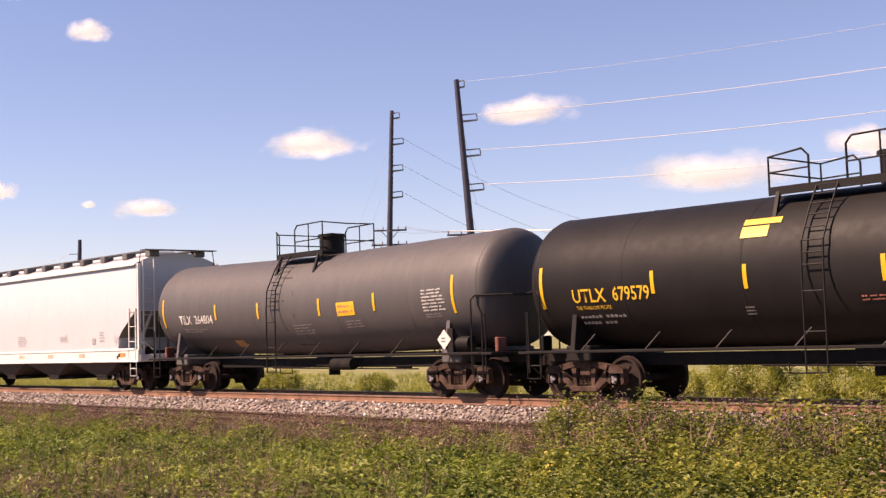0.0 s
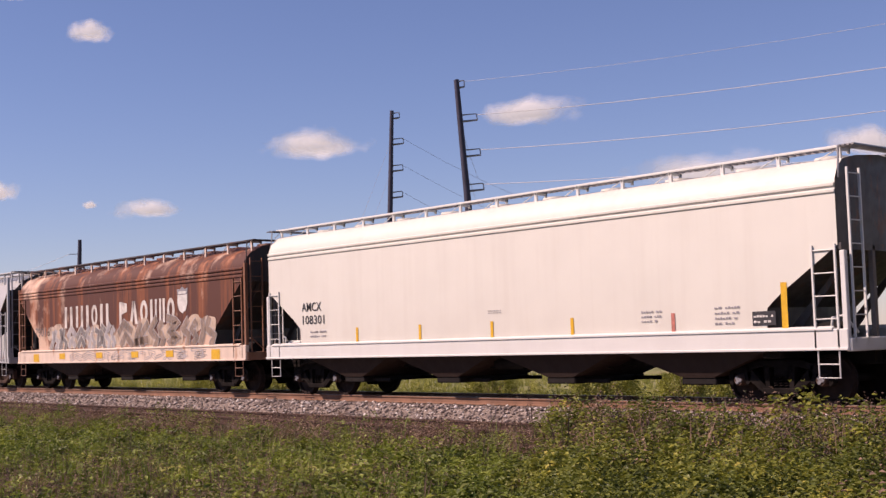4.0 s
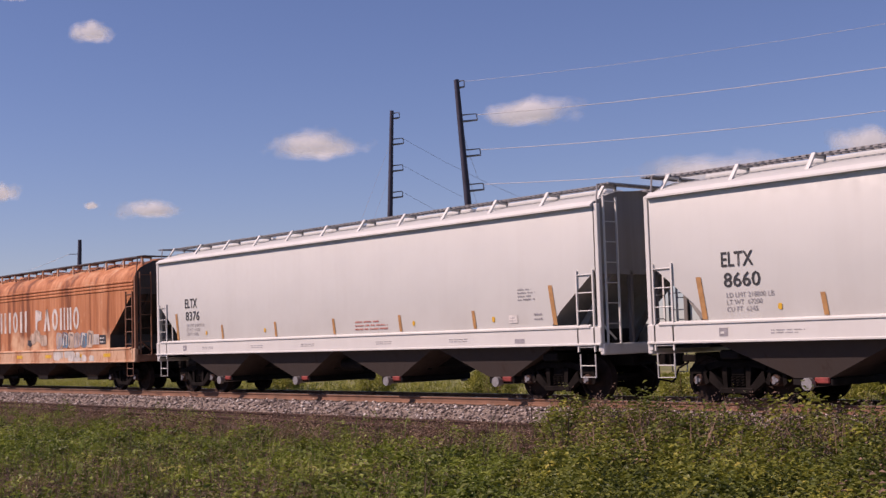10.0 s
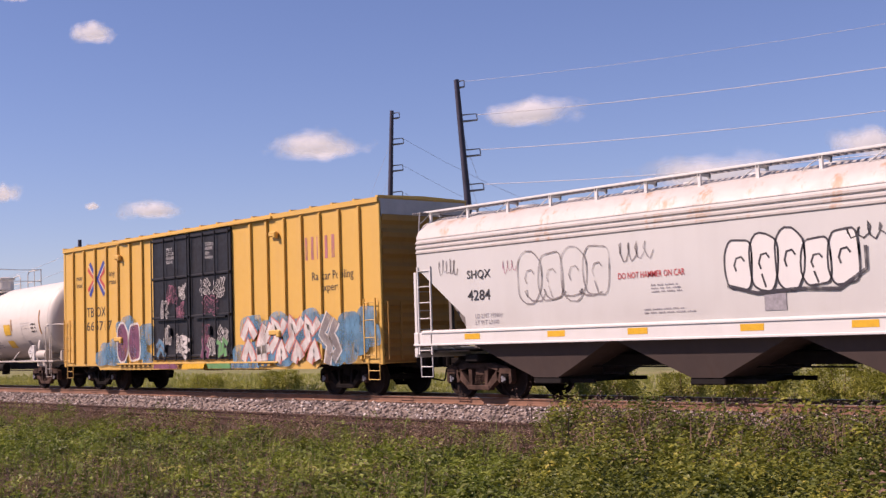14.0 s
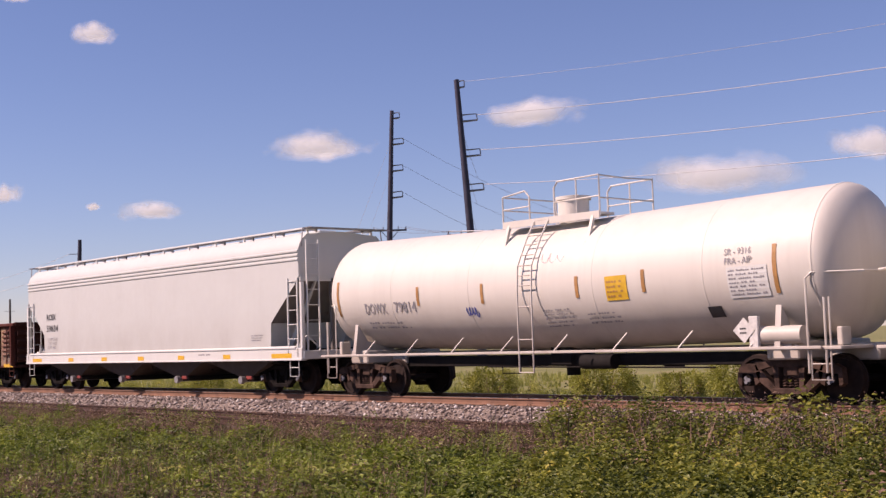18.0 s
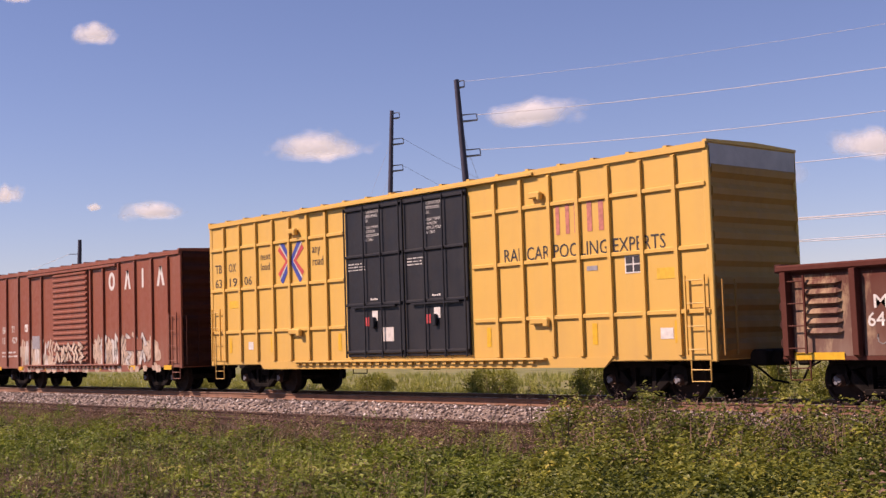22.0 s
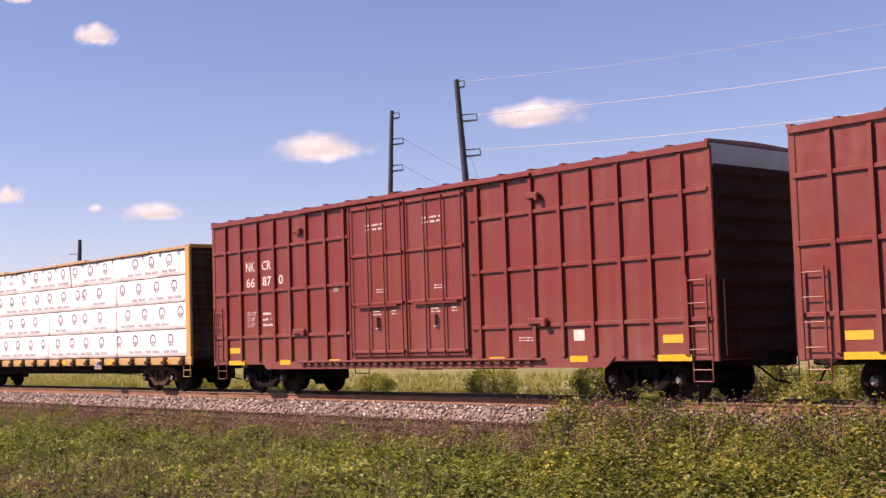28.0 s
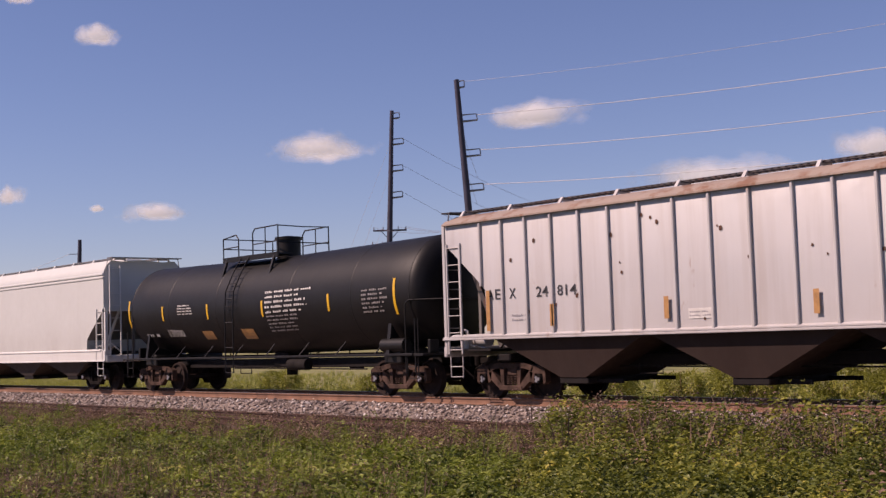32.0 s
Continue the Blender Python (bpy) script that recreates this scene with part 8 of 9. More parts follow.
def island_mat(name, stops, rough=0.8, translucent=0.0, clump=0.0):
    """Each leaf, blade or stone takes its own shade, and neighbours in a clump a like one."""
    m, nt, b = material(name, rough)
    g = nt.nodes.new("ShaderNodeNewGeometry")
    fac = g.outputs["Random Per Island"]
    if clump:
        steps = [(0.34, 0.33), (2.0, -1.0)]
        sums = []
        for src, (k, c) in zip((fac, noise_at(nt, clump, 3)), steps):
            q = nt.nodes.new("ShaderNodeMath")
            q.operation = "MULTIPLY_ADD"
            nt.links.new(src, q.inputs[0])
            q.inputs[1].default_value, q.inputs[2].default_value = k, c
            sums.append(q.outputs[0])
        q = nt.nodes.new("ShaderNodeMath")
        q.operation = "ADD"
        nt.links.new(sums[0], q.inputs[0])
        nt.links.new(sums[1], q.inputs[1])
        fac = q.outputs[0]
    col = ramp(nt, fac, stops)
    nt.links.new(col, b.inputs["Base Color"])
    if translucent:
        tr = nt.nodes.new("ShaderNodeBsdfTranslucent")
        nt.links.new(col, tr.inputs["Color"])
        ms = nt.nodes.new("ShaderNodeMixShader")
        ms.inputs["Fac"].default_value = translucent
        nt.links.new(b.outputs["BSDF"], ms.inputs[1])
        nt.links.new(tr.outputs["BSDF"], ms.inputs[2])
        nt.links.new(ms.outputs["Shader"], nt.nodes["Material Output"].inputs["Surface"])
    return m


M["grass"] = island_mat("grass_blades", [(0.0, (0.075, 0.125, 0.014)), (0.5, (0.175, 0.255, 0.028)), (0.85, (0.30, 0.35, 0.055)), (1.0, (0.60, 0.50, 0.23))], 0.7, 0.3, 0.9)
M["field"] = island_mat("field_grass_blades", [(0.0, (0.22, 0.24, 0.05)), (0.5, (0.38, 0.40, 0.085)), (0.85, (0.50, 0.49, 0.14)), (1.0, (0.72, 0.60, 0.30))], 0.7, 0.3, 0.8)
M["leaf"] = island_mat("weed_leaves", [(0.0, (0.055, 0.075, 0.012)), (0.45, (0.16, 0.19, 0.026)), (0.8, (0.34, 0.345, 0.048)), (1.0, (0.66, 0.56, 0.12))], 0.55, 0.35, 1.3)
M["leaf_low"] = island_mat("low_weed_leaves", [(0.0, (0.074, 0.103, 0.016)), (0.4, (0.185, 0.241, 0.031)), (0.8, (0.330, 0.381, 0.058)), (1.0, (0.560, 0.526, 0.157))], 0.55, 0.35, 0.8)
M["leaf_dark"] = island_mat("dark_weed_leaves", [(0.0, (0.045, 0.066, 0.010)), (0.6, (0.115, 0.145, 0.018)), (1.0, (0.23, 0.24, 0.038))], 0.65, 0.3, 1.4)
M["leaf_shrub"] = island_mat("shrub_leaves", [(0.0, (0.15, 0.165, 0.028)), (0.5, (0.31, 0.33, 0.05)), (1.0, (0.55, 0.51, 0.12))], 0.6, 0.4, 1.2)
M["leaf_brown"] = island_mat("withered_leaves", [(0.0, (0.14, 0.082, 0.058)), (0.6, (0.29, 0.185, 0.13)), (1.0, (0.46, 0.33, 0.22))], 0.8, 0.2, 2.0)
M["seed"] = island_mat("dry_seed_heads", [(0.0, (0.12, 0.068, 0.055)), (0.5, (0.165, 0.105, 0.082)), (1.0, (0.24, 0.165, 0.125))], 0.9)
M["stem"] = island_mat("brown_stalks", [(0.0, (0.14, 0.085, 0.055)), (1.0, (0.28, 0.19, 0.12))], 0.9)
M["stone"] = island_mat("ballast_stones", [(0.0, (0.11, 0.085, 0.08)), (0.45, (0.26, 0.20, 0.175)), (0.8, (0.45, 0.37, 0.325)), (1.0, (0.80, 0.74, 0.69))], 0.9)


def big_mesh(name, verts, tris, mat, label, category, kind="stuff", quads=False):
    """A large mesh straight from arrays."""
    k = 4 if quads else 3
    me = bpy.data.meshes.new(name)
    nf = len(tris)
    me.vertices.add(len(verts))
    me.vertices.foreach_set("co", np.ascontiguousarray(verts, dtype=np.float32).ravel())
    me.loops.add(nf * k)
    me.loops.foreach_set("vertex_index", np.ascontiguousarray(tris, dtype=np.int32).ravel())
    me.polygons.add(nf)
    me.polygons.foreach_set("loop_start", np.arange(0, nf * k, k, dtype=np.int32))
    me.update(calc_edges=True)
    me.materials.append(M[mat])
    return tagged(new(name, me), label, category, kind=kind)


# one sheet of ground out to the horizon, finer near the tracks
ys = np.concatenate([[-900, -300, -120, -60, -40], np.arange(-30, 12, 0.75), [14, 18, 25, 40, 70, 130, 300, 900, 3500]])
xs = np.concatenate([[-4000, -1500, -600, -300, -180], np.arange(-120, 41, 2.0), [60, 120, 300, 900]])
gx, gy = np.meshgrid(xs, ys, indexing="ij")
rg = rnd_field(3)
gz = ground_z(gy) + np.where(np.abs(gy) > 5, rg.normal(0, 0.03, gx.shape), 0)
gz = np.where(np.abs(gy) <= 5, gz - 0.03, gz)
gi = np.arange(gx.size).reshape(gx.shape)
gq = np.stack([gi[:-1, :-1], gi[1:, :-1], gi[1:, 1:], gi[:-1, 1:]], -1).reshape(-1, 4)
big_mesh("ground", np.stack([gx, gy, gz], -1).reshape(-1, 3), gq, "soil", "rough grassy field reaching to the horizon", "ground", "structure", True)

# ballast bed of both tracks
mb = Mesh()
bed = [(-4.6, -0.62), (-4.2, -0.50), (-3.0, -0.45), (-1.95, -0.19), (1.95, -0.19), (3.3, -0.55), (3.3, -0.9), (-4.6, -0.9)]
mb.prism_x(bed, -420, 140)
tagged(part("ballast_bed", mb, "crushed_stone"), "grey pink crushed stone ballast under the tracks", "ballast", kind="structure")

rg = rnd_field(5)
N = 26000
sx = np.where(rg.random(N) < 0.8, -6 - 52 * rg.random(N) ** 1.3, -110 + 130 * rg.random(N))
sy = np.where(rg.random(N) < 0.72, -4.7 + 3.4 * rg.random(N), -2.0 + 5.0 * rg.random(N))
sz = np.interp(sy, [-4.7, -4.2, -3.0, -1.95, 1.95, 3.3], [-0.60, -0.50, -0.45, -0.19, -0.19, -0.55])
base = np.array([(0, 0, 0.8), (0.9, 0.1, 0.1), (-0.2, 0.9, 0.15), (-0.9, -0.1, -0.05), (0.15, -0.95, 0.1), (0, 0, -0.8)])
faces = np.array([(0, 1, 2), (0, 2, 3), (0, 3, 4), (0, 4, 1), (5, 2, 1), (5, 3, 2), (5, 4, 3), (5, 1, 4)])
ang, size = rg.random(N) * 6.283, 0.026 + 0.044 * rg.random(N) ** 1.6
ca, sa = np.cos(ang), np.sin(ang)
jit = base[None] * (0.7 + 0.6 * rg.random((N, 6, 1)))
sv = np.stack([jit[..., 0] * ca[:, None] - jit[..., 1] * sa[:, None], jit[..., 0] * sa[:, None] + jit[..., 1] * ca[:, None], jit[..., 2] * 0.75], -1) * size[:, None, None]
sv += np.stack([sx, sy, sz + size * 0.35], -1)[:, None]
big_mesh("ballast_stones", sv.reshape(-1, 3), (faces[None] + 6 * np.arange(N)[:, None, None]).reshape(-1, 3), "stone", "loose grey and pinkish crushed stones between the tracks", "ballast")


def rail_line(name, y, z, label):
    """A rail with head, web and foot."""
    t = thing(name, label, "rail", "rails")
    t["kind"] = "structure"
    mb = Mesh()
    mb.prism_x([(y - 0.075, z - 0.17), (y + 0.075, z - 0.17), (y + 0.07, z - 0.15), (y + 0.012, z - 0.13), (y + 0.01, z - 0.045), (y + 0.036, z - 0.035), (y + 0.036, z - 0.006), (y - 0.036, z - 0.006), (y - 0.036, z - 0.035), (y - 0.01, z - 0.045), (y - 0.012, z - 0.13), (y - 0.07, z - 0.15)], -420, 140)
    part("rail_web", mb, "rail" if z > -0.1 else "rail_old", t)
    mb = Mesh()
    mb.prism_x([(y - 0.034, z - 0.008), (y + 0.034, z - 0.008), (y + 0.026, z), (y - 0.026, z)], -420, 140)
    part("rail_head", mb, "rail_head" if z > -0.1 else "rail_old", t)
    return t


RAIL_Y = 0.7175 + 0.034
for y in (-RAIL_Y, RAIL_Y):
    rail_line("rail", y, 0.0, "brown steel rail with a polished running head")
for y in (-3.62, -3.62 - 1.5):
    rail_line("rail", y, -0.29, "rusty rail of a disused siding")

tie = Mesh().box(-0.115, 0.115, -1.28, 1.28, -0.33, -0.165, 0.012).made("tie", M["tie"])
plate = Mesh().box(-0.09, 0.09, -0.12, 0.12, -0.172, -0.150, 0.005).made("tie_plate", M["rail"])
track = thing("crossties", "weathered wooden crossties half buried in ballast", "crosstie")
track["kind"] = "structure"
for i in range(150):
    x = 4.0 - i * 0.52
    t = part("tie", tie, None, track, at=(x, 0, 0))
    if i < 110:
        for y in (-RAIL_Y, RAIL_Y):
            part("tie_plate", plate, None, t, at=(0, y, 0))
siding = thing("siding_crossties", "grey old ties of the siding, mostly overgrown", "crosstie")
siding["kind"] = "structure"
for i in range(100):
    part("tie", tie, None, siding, at=(3.0 - i * 0.56, -4.37, -0.30))


# ---- plants ----
def scatter(templates, pos, scale, turn, pick, lean=None):
    """Copies of small plant templates (verts, tris) set out over the ground as one mesh's arrays."""
    vs, fs, o = [], [], 0
    for k, (tv, tf) in enumerate(templates):
        i = np.nonzero(pick == k)[0]
        if not len(i):
            continue
        c, s = np.cos(turn[i])[:, None], np.sin(turn[i])[:, None]
        x, y, z = tv[:, 0][None], tv[:, 1][None], tv[:, 2][None]
        v = np.stack([x * c - y * s, x * s + y * c, np.broadcast_to(z, (len(i), len(tv)))], -1) * scale[i][:, None, None]
        if lean is not None:
            v[..., :2] += lean[i][:, None, :] * (v[..., 2:3] ** 1.5)
        v += pos[i][:, None]
        vs.append(v.reshape(-1, 3))
        fs.append((tf[None] + (o + len(tv) * np.arange(len(i)))[:, None, None]).reshape(-1, 3))
        o += len(i) * len(tv)
    return np.concatenate(vs), np.concatenate(fs)


def leaf_tris(p, d, up, l, w):
    """A pointed leaf folded along its middle: four corners, two faces."""
    side = np.cross(d, up)
    side /= np.linalg.norm(side) + 1e-9
    m = p + d * l * 0.45 + up * (l * 0.05 + w * 0.18)
    return np.array([p, m + side * w / 2, p + d * l - up * l * 0.12, m - side * w / 2]), np.array([(0, 1, 2), (0, 2, 3)])


def weed_templates(n, seed, height, leaves, leaf_l, spread):
    """Leafy weeds: a few leaning stems with leaves all the way up."""
    r = rnd_field(seed)
    out = []
    for _ in range(n):
        vs, fs, o = [], [], 0
        stems = r.integers(3, 6)
        for _ in range(stems):
            lean = r.normal(0, spread, 2)
            h = height * r.uniform(0.6, 1.05)
            for _ in range(leaves // stems):
                k = r.uniform(0.12, 1.0) ** 0.7
                p = np.array([lean[0] * k, lean[1] * k, h * k])
                a = r.uniform(0, 6.283)
                d = np.array([math.cos(a), math.sin(a), r.uniform(-0.1, 0.9)])
                d /= np.linalg.norm(d)
                v, f = leaf_tris(p, d, np.array([0, 0, 1.0]), leaf_l * r.uniform(0.6, 1.3) * (1.15 - 0.5 * k), leaf_l * r.uniform(0.25, 0.42))
                vs.append(v)
                fs.append(f + o)
                o += len(v)
        out.append((np.concatenate(vs), np.concatenate(fs)))
    return out


def stalk_templates(n, seed, height, heads):
    """Dry stalks (thin slips) that carry clusters of small seed heads; returns stalks and heads apart."""
    r = rnd_field(seed)
    stalks, tops = [], []
    for _ in range(n):
        vs, fs, hv, hf, o, ho = [], [], [], [], 0, 0
        for _ in range(r.integers(3, 6)):
            lean = r.normal(0, 0.10, 2)
            h = height * r.uniform(0.65, 1.1)
            t = np.array([lean[0], lean[1], h])
            w = np.array([0.006, 0.004, 0])
            vs.append(np.array([-w, w, t * 0.6 + w * 0.7, t]))
            fs.append(np.array([(0, 1, 2), (0, 2, 3)]) + o)
            o += 4
            for _ in range(heads):
                p = t * r.uniform(0.55, 1.0) + r.normal(0, 0.035, 3)
                s = r.uniform(0.010, 0.026)
                q = r.normal(0, 1, (4, 3))
                q /= np.linalg.norm(q, axis=1, keepdims=True)
                hv.append(p + q * s)
                hf.append(np.array([(0, 1, 2), (0, 2, 3), (0, 3, 1), (1, 3, 2)]) + ho)
                ho += 4
        stalks.append((np.concatenate(vs), np.concatenate(fs)))
        tops.append((np.concatenate(hv), np.concatenate(hf)))
    return stalks, tops


def blade_templates(n, seed, blades, height, width):
    r = rnd_field(seed)
    out = []
    for _ in range(n):
        vs, fs, o = [], [], 0
        for _ in range(blades):
            a = r.uniform(0, 6.283)
            p = np.array([r.normal(0, 0.06), r.normal(0, 0.06), 0])
            h = height * r.uniform(0.5, 1.1)
            d = np.array([math.cos(a), math.sin(a), 0])
            s = np.array([-d[1], d[0], 0]) * width * r.uniform(0.6, 1.2) / 2
            b = r.uniform(0.05, 0.55) * h
            vs.append(np.array([p - s, p + s, p + d * b * 0.35 + [0, 0, h * 0.6] + s * 0.8, p + d * b * 0.35 + [0, 0, h * 0.6] - s * 0.8, p + d * b + [0, 0, h]]))
            fs.append(np.array([(0, 1, 2), (0, 2, 3), (3, 2, 4)]) + o)
            o += 5
        out.append((np.concatenate(vs), np.concatenate(fs)))
    return out


def patchy(x, y, size, seed):
    """Soft patches over the plan, about 0 to 1."""
    r = rnd_field(seed)
    v = np.zeros_like(x)
    for _ in range(7):
        a, ph = r.uniform(0, 6.283), r.uniform(0, 6.283)
        k = 6.283 / size * r.uniform(0.5, 2.0)
        v += np.sin(k * (x * math.cos(a) + y * math.sin(a)) + ph)
    return 0.5 + v / 5.0


def verge(n, seed, near=10.5, far=62.0):
    """Places on the verge south of the siding, thinning out with distance from the roadside."""
    r = rnd_field(seed)
    a = np.radians(r.uniform(26, 72, n))
    d = np.exp(r.uniform(math.log(near), math.log(far), n))
    x, y = -d * np.sin(a), -21.24 + d * np.cos(a)
    k = (y < -3.95) & (y > -20.5)
    return x[k], y[k], r


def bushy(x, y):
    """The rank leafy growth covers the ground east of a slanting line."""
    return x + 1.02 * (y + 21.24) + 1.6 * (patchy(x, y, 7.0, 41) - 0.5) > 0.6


def lay(name, templates, x, y, z, scale, r, mat, label, category):
    n = len(x)
    pos = np.stack([x, y, z], -1)
    v, f = scatter(templates, pos, scale, r.uniform(0, 6.283, n), r.integers(0, len(templates), n), r.normal(0, 0.12, (n, 2)))
    return big_mesh(name, v, f, mat, label, category)


def clumped(n, per, seed, radius, near=10.5, far=62.0):
    """Plants in domed clumps: places and heights, tallest in the middle of each clump."""
    cx, cy, r = verge(n, seed, near, far)
    m = len(cx)
    size = r.uniform(0.55, 1.1, m)
    k = np.repeat(np.arange(m), per)
    off = r.normal(0, radius, (m * per, 2)) * size[k][:, None]
    d = np.hypot(off[:, 0], off[:, 1]) / (radius * size[k])
    return cx[k] + off[:, 0], cy[k] + off[:, 1], size[k] * np.clip(1.08 - 0.22 * d * d, 0.4, 1.1), r


def dome_templates(n, seed, leaves, leaf_l, height, radius):
    """Mounded weeds: a lumpy dome whose leaves stand out from its skin, hollow and dark inside."""
    r = rnd_field(seed)
    out = []
    for _ in range(n):
        vs, fs = [], []
        ph = r.uniform(0, 6.283, 4)
        h = height * r.uniform(0.8, 1.15)
        for i in range(leaves):
            u = r.normal(0, 1, 3)
            u[2] = abs(u[2]) - 0.1
            u /= np.linalg.norm(u)
            a = math.atan2(u[1], u[0])
            f = (0.80 + 0.20 * math.sin(3 * a + ph[0]) * math.cos(2.3 * u[2] + ph[1]) + 0.16 * math.sin(5 * a + ph[2])) * r.uniform(0.5, 1.0) ** 0.4
            p = np.array([u[0] * radius * f, u[1] * radius * f, h * (0.10 + 0.90 * max(u[2], 0.0) * f)])
            g = a + r.normal(0, 1.0)
            d = np.array([math.cos(g), math.sin(g), r.uniform(-0.45, 0.45)])
            d /= np.linalg.norm(d)
            up = u * 0.55 + np.array([0, 0, 0.8]) + r.normal(0, 0.38, 3)
            up -= d * up.dot(d)
            up /= np.linalg.norm(up) + 1e-6
            v, q = leaf_tris(p, d, up, leaf_l * r.uniform(0.6, 1.35), leaf_l * r.uniform(0.45, 0.75))
            vs.append(v)
            fs.append(q + 4 * i)
        out.append((np.concatenate(vs), np.concatenate(fs)))
    return out


def near_patch(x, y):
    """Where the grass by the roadside has gone to seed: 0 to 1."""
    d, a = np.hypot(x, y + 21.24), np.degrees(np.arctan2(-x, y + 21.24))
    return np.interp(a, [48, 60], [0.0, 1.0]) * np.interp(d, [19, 27], [1.0, 0.0])


def siding_strip(y):
    return np.exp(-((y + 5.7) / 1.6) ** 2)


# verge grass
x, y, r = verge(11000, 11)
dry = np.maximum(0.45 * near_patch(x, y), siding_strip(y))
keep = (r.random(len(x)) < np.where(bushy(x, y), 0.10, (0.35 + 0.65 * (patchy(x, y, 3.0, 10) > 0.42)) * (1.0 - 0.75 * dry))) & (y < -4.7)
x, y = x[keep], y[keep]
lay("verge_grass", blade_templates(10, 12, 11, 0.30, 0.017), x, y, ground_z(y) - 0.02, 0.45 + 0.55 * patchy(x, y, 5.0, 13).clip(0, 1), r, "grass", "fresh green verge grass with dry blades", "grass")
x, y, r = verge(1500, 9)
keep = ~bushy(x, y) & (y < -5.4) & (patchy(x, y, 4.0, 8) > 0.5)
x, y = x[keep], y[keep]
lay("tall_grass", blade_templates(6, 7, 7, 0.60, 0.014), x, y, ground_z(y), 0.6 + 0.5 * r.random(len(x)), r, "grass", "taller pale grass tufts in the verge", "grass")
# low broad-leaved weeds in the grass, in mounds
for name, n, seed, mt, label in (("low_weeds", 4200, 15, "leaf_low", "low green broad-leaved weeds among the grass"), ("low_weeds_dark", 1500, 18, "leaf_dark", "dark green weeds in hollows of the grass")):
    x, y, r = verge(n, seed)
    dry = np.maximum(0.5 * near_patch(x, y), siding_strip(y))
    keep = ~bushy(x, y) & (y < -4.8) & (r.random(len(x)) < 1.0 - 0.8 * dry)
    x, y = x[keep], y[keep]
    lay(name, dome_templates(8, seed + 2, 120, 0.092, 0.34, 0.36), x, y, ground_z(y) - 0.02, r.uniform(0.5, 1.15, len(x)), r, mt, label, "weeds")
x, y, s, r = clumped(2200, 8, 35, 0.32)
dry = np.maximum(0.9 * near_patch(x, y), siding_strip(y))
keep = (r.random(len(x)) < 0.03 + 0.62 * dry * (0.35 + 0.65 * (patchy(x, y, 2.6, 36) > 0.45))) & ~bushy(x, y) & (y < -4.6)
x, y, s = x[keep], y[keep], s[keep]
lay("withered_weeds", weed_templates(6, 37, 0.50, 24, 0.06, 0.15), x, y, ground_z(y), s, r, "leaf_brown", "withered purplish brown weeds in the grass", "weeds")
# rank leafy weeds, mound by mound
for name, n, seed, mt, h, leaves, ll, label in (("rank_weeds", 1600, 19, "leaf", 0.82, 520, 0.074, "tall green leafy weeds, partly yellowing"), ("rank_weeds_dark", 700, 23, "leaf_dark", 0.70, 460, 0.068, "dark green weeds between the yellowing ones"),
                                                ("rank_weeds_withered", 480, 46, "leaf_brown", 0.86, 330, 0.055, "withered brown weeds standing in the leafy growth")):
    x, y, r = verge(n, seed, 9.0, 40.0)
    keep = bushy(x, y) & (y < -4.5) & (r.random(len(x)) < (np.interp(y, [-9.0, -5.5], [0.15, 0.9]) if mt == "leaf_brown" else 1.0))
    x, y = x[keep], y[keep]
    size = r.uniform(0.55, 1.12, len(x)) * np.interp(y, [-8.0, -5.5], [1.0, 1.30])
    lay(name, dome_templates(8, seed + 1, leaves, ll, h, 0.42), x, y, ground_z(y) - 0.03, size, r, mt, label, "weeds")
# dry brown stalks: a strip along the siding, the seeded patch by the roadside, scattered elsewhere
x, y, r = verge(22000, 27)
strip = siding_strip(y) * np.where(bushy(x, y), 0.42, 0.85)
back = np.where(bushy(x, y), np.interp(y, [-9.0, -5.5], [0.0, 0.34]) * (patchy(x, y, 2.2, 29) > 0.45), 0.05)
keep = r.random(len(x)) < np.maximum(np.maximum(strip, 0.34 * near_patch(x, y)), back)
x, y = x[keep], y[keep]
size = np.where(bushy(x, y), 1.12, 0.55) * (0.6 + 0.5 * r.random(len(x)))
stalks, tops = stalk_templates(8, 30, 0.80, 7)
n = len(x)
turn, pick, lean = r.uniform(0, 6.283, n), r.integers(0, 8, n), r.normal(0, 0.1, (n, 2))
pos = np.stack([x, y, ground_z(y)], -1)
big_mesh("dry_stalks", *scatter(stalks, pos, size, turn, pick, lean), "stem", "thin dry brown stalks of last summer's weeds", "weeds")
big_mesh("seed_heads", *scatter(tops, pos, size, turn, pick, lean), "seed", "purplish brown seed heads on dry stalks", "weeds")
# ragged mixed growth over the siding
for name, n, seed, mt, leaf, label in (("siding_weeds", 520, 33, "leaf_low", 0.075, "dull green weeds creeping over the siding"), ("siding_weeds_dark", 260, 43, "leaf_dark", 0.08, "dark green weeds between the siding's rails"),
                                       ("siding_weeds_withered", 2600, 53, "leaf_brown", 0.055, "withered purplish weeds creeping over the siding")):
    r = rnd_field(seed)
    x, y = -6.0 - 58.0 * r.random(n) ** 1.2, r.normal(-6.0, 0.95, n)
    keep = (y < -4.35) & (y > -8.0) & (patchy(x, y, 2.4, seed + 6) > 0.30) & (r.random(n) < np.where(bushy(x, y), 0.3, 1.0))
    x, y = x[keep], y[keep]
    lay(name, dome_templates(6, seed + 1, 90, leaf, 0.50, 0.30), x, y, ground_z(y) - 0.02, r.uniform(0.4, 1.05, len(x)), r, mt, label, "weeds")

# field beyond the tracks
r = rnd_field(51)
n = 8000
x = -6 - 95 * r.random(n) ** 1.2
y = 3.6 + 22 * r.random(n) ** 1.8
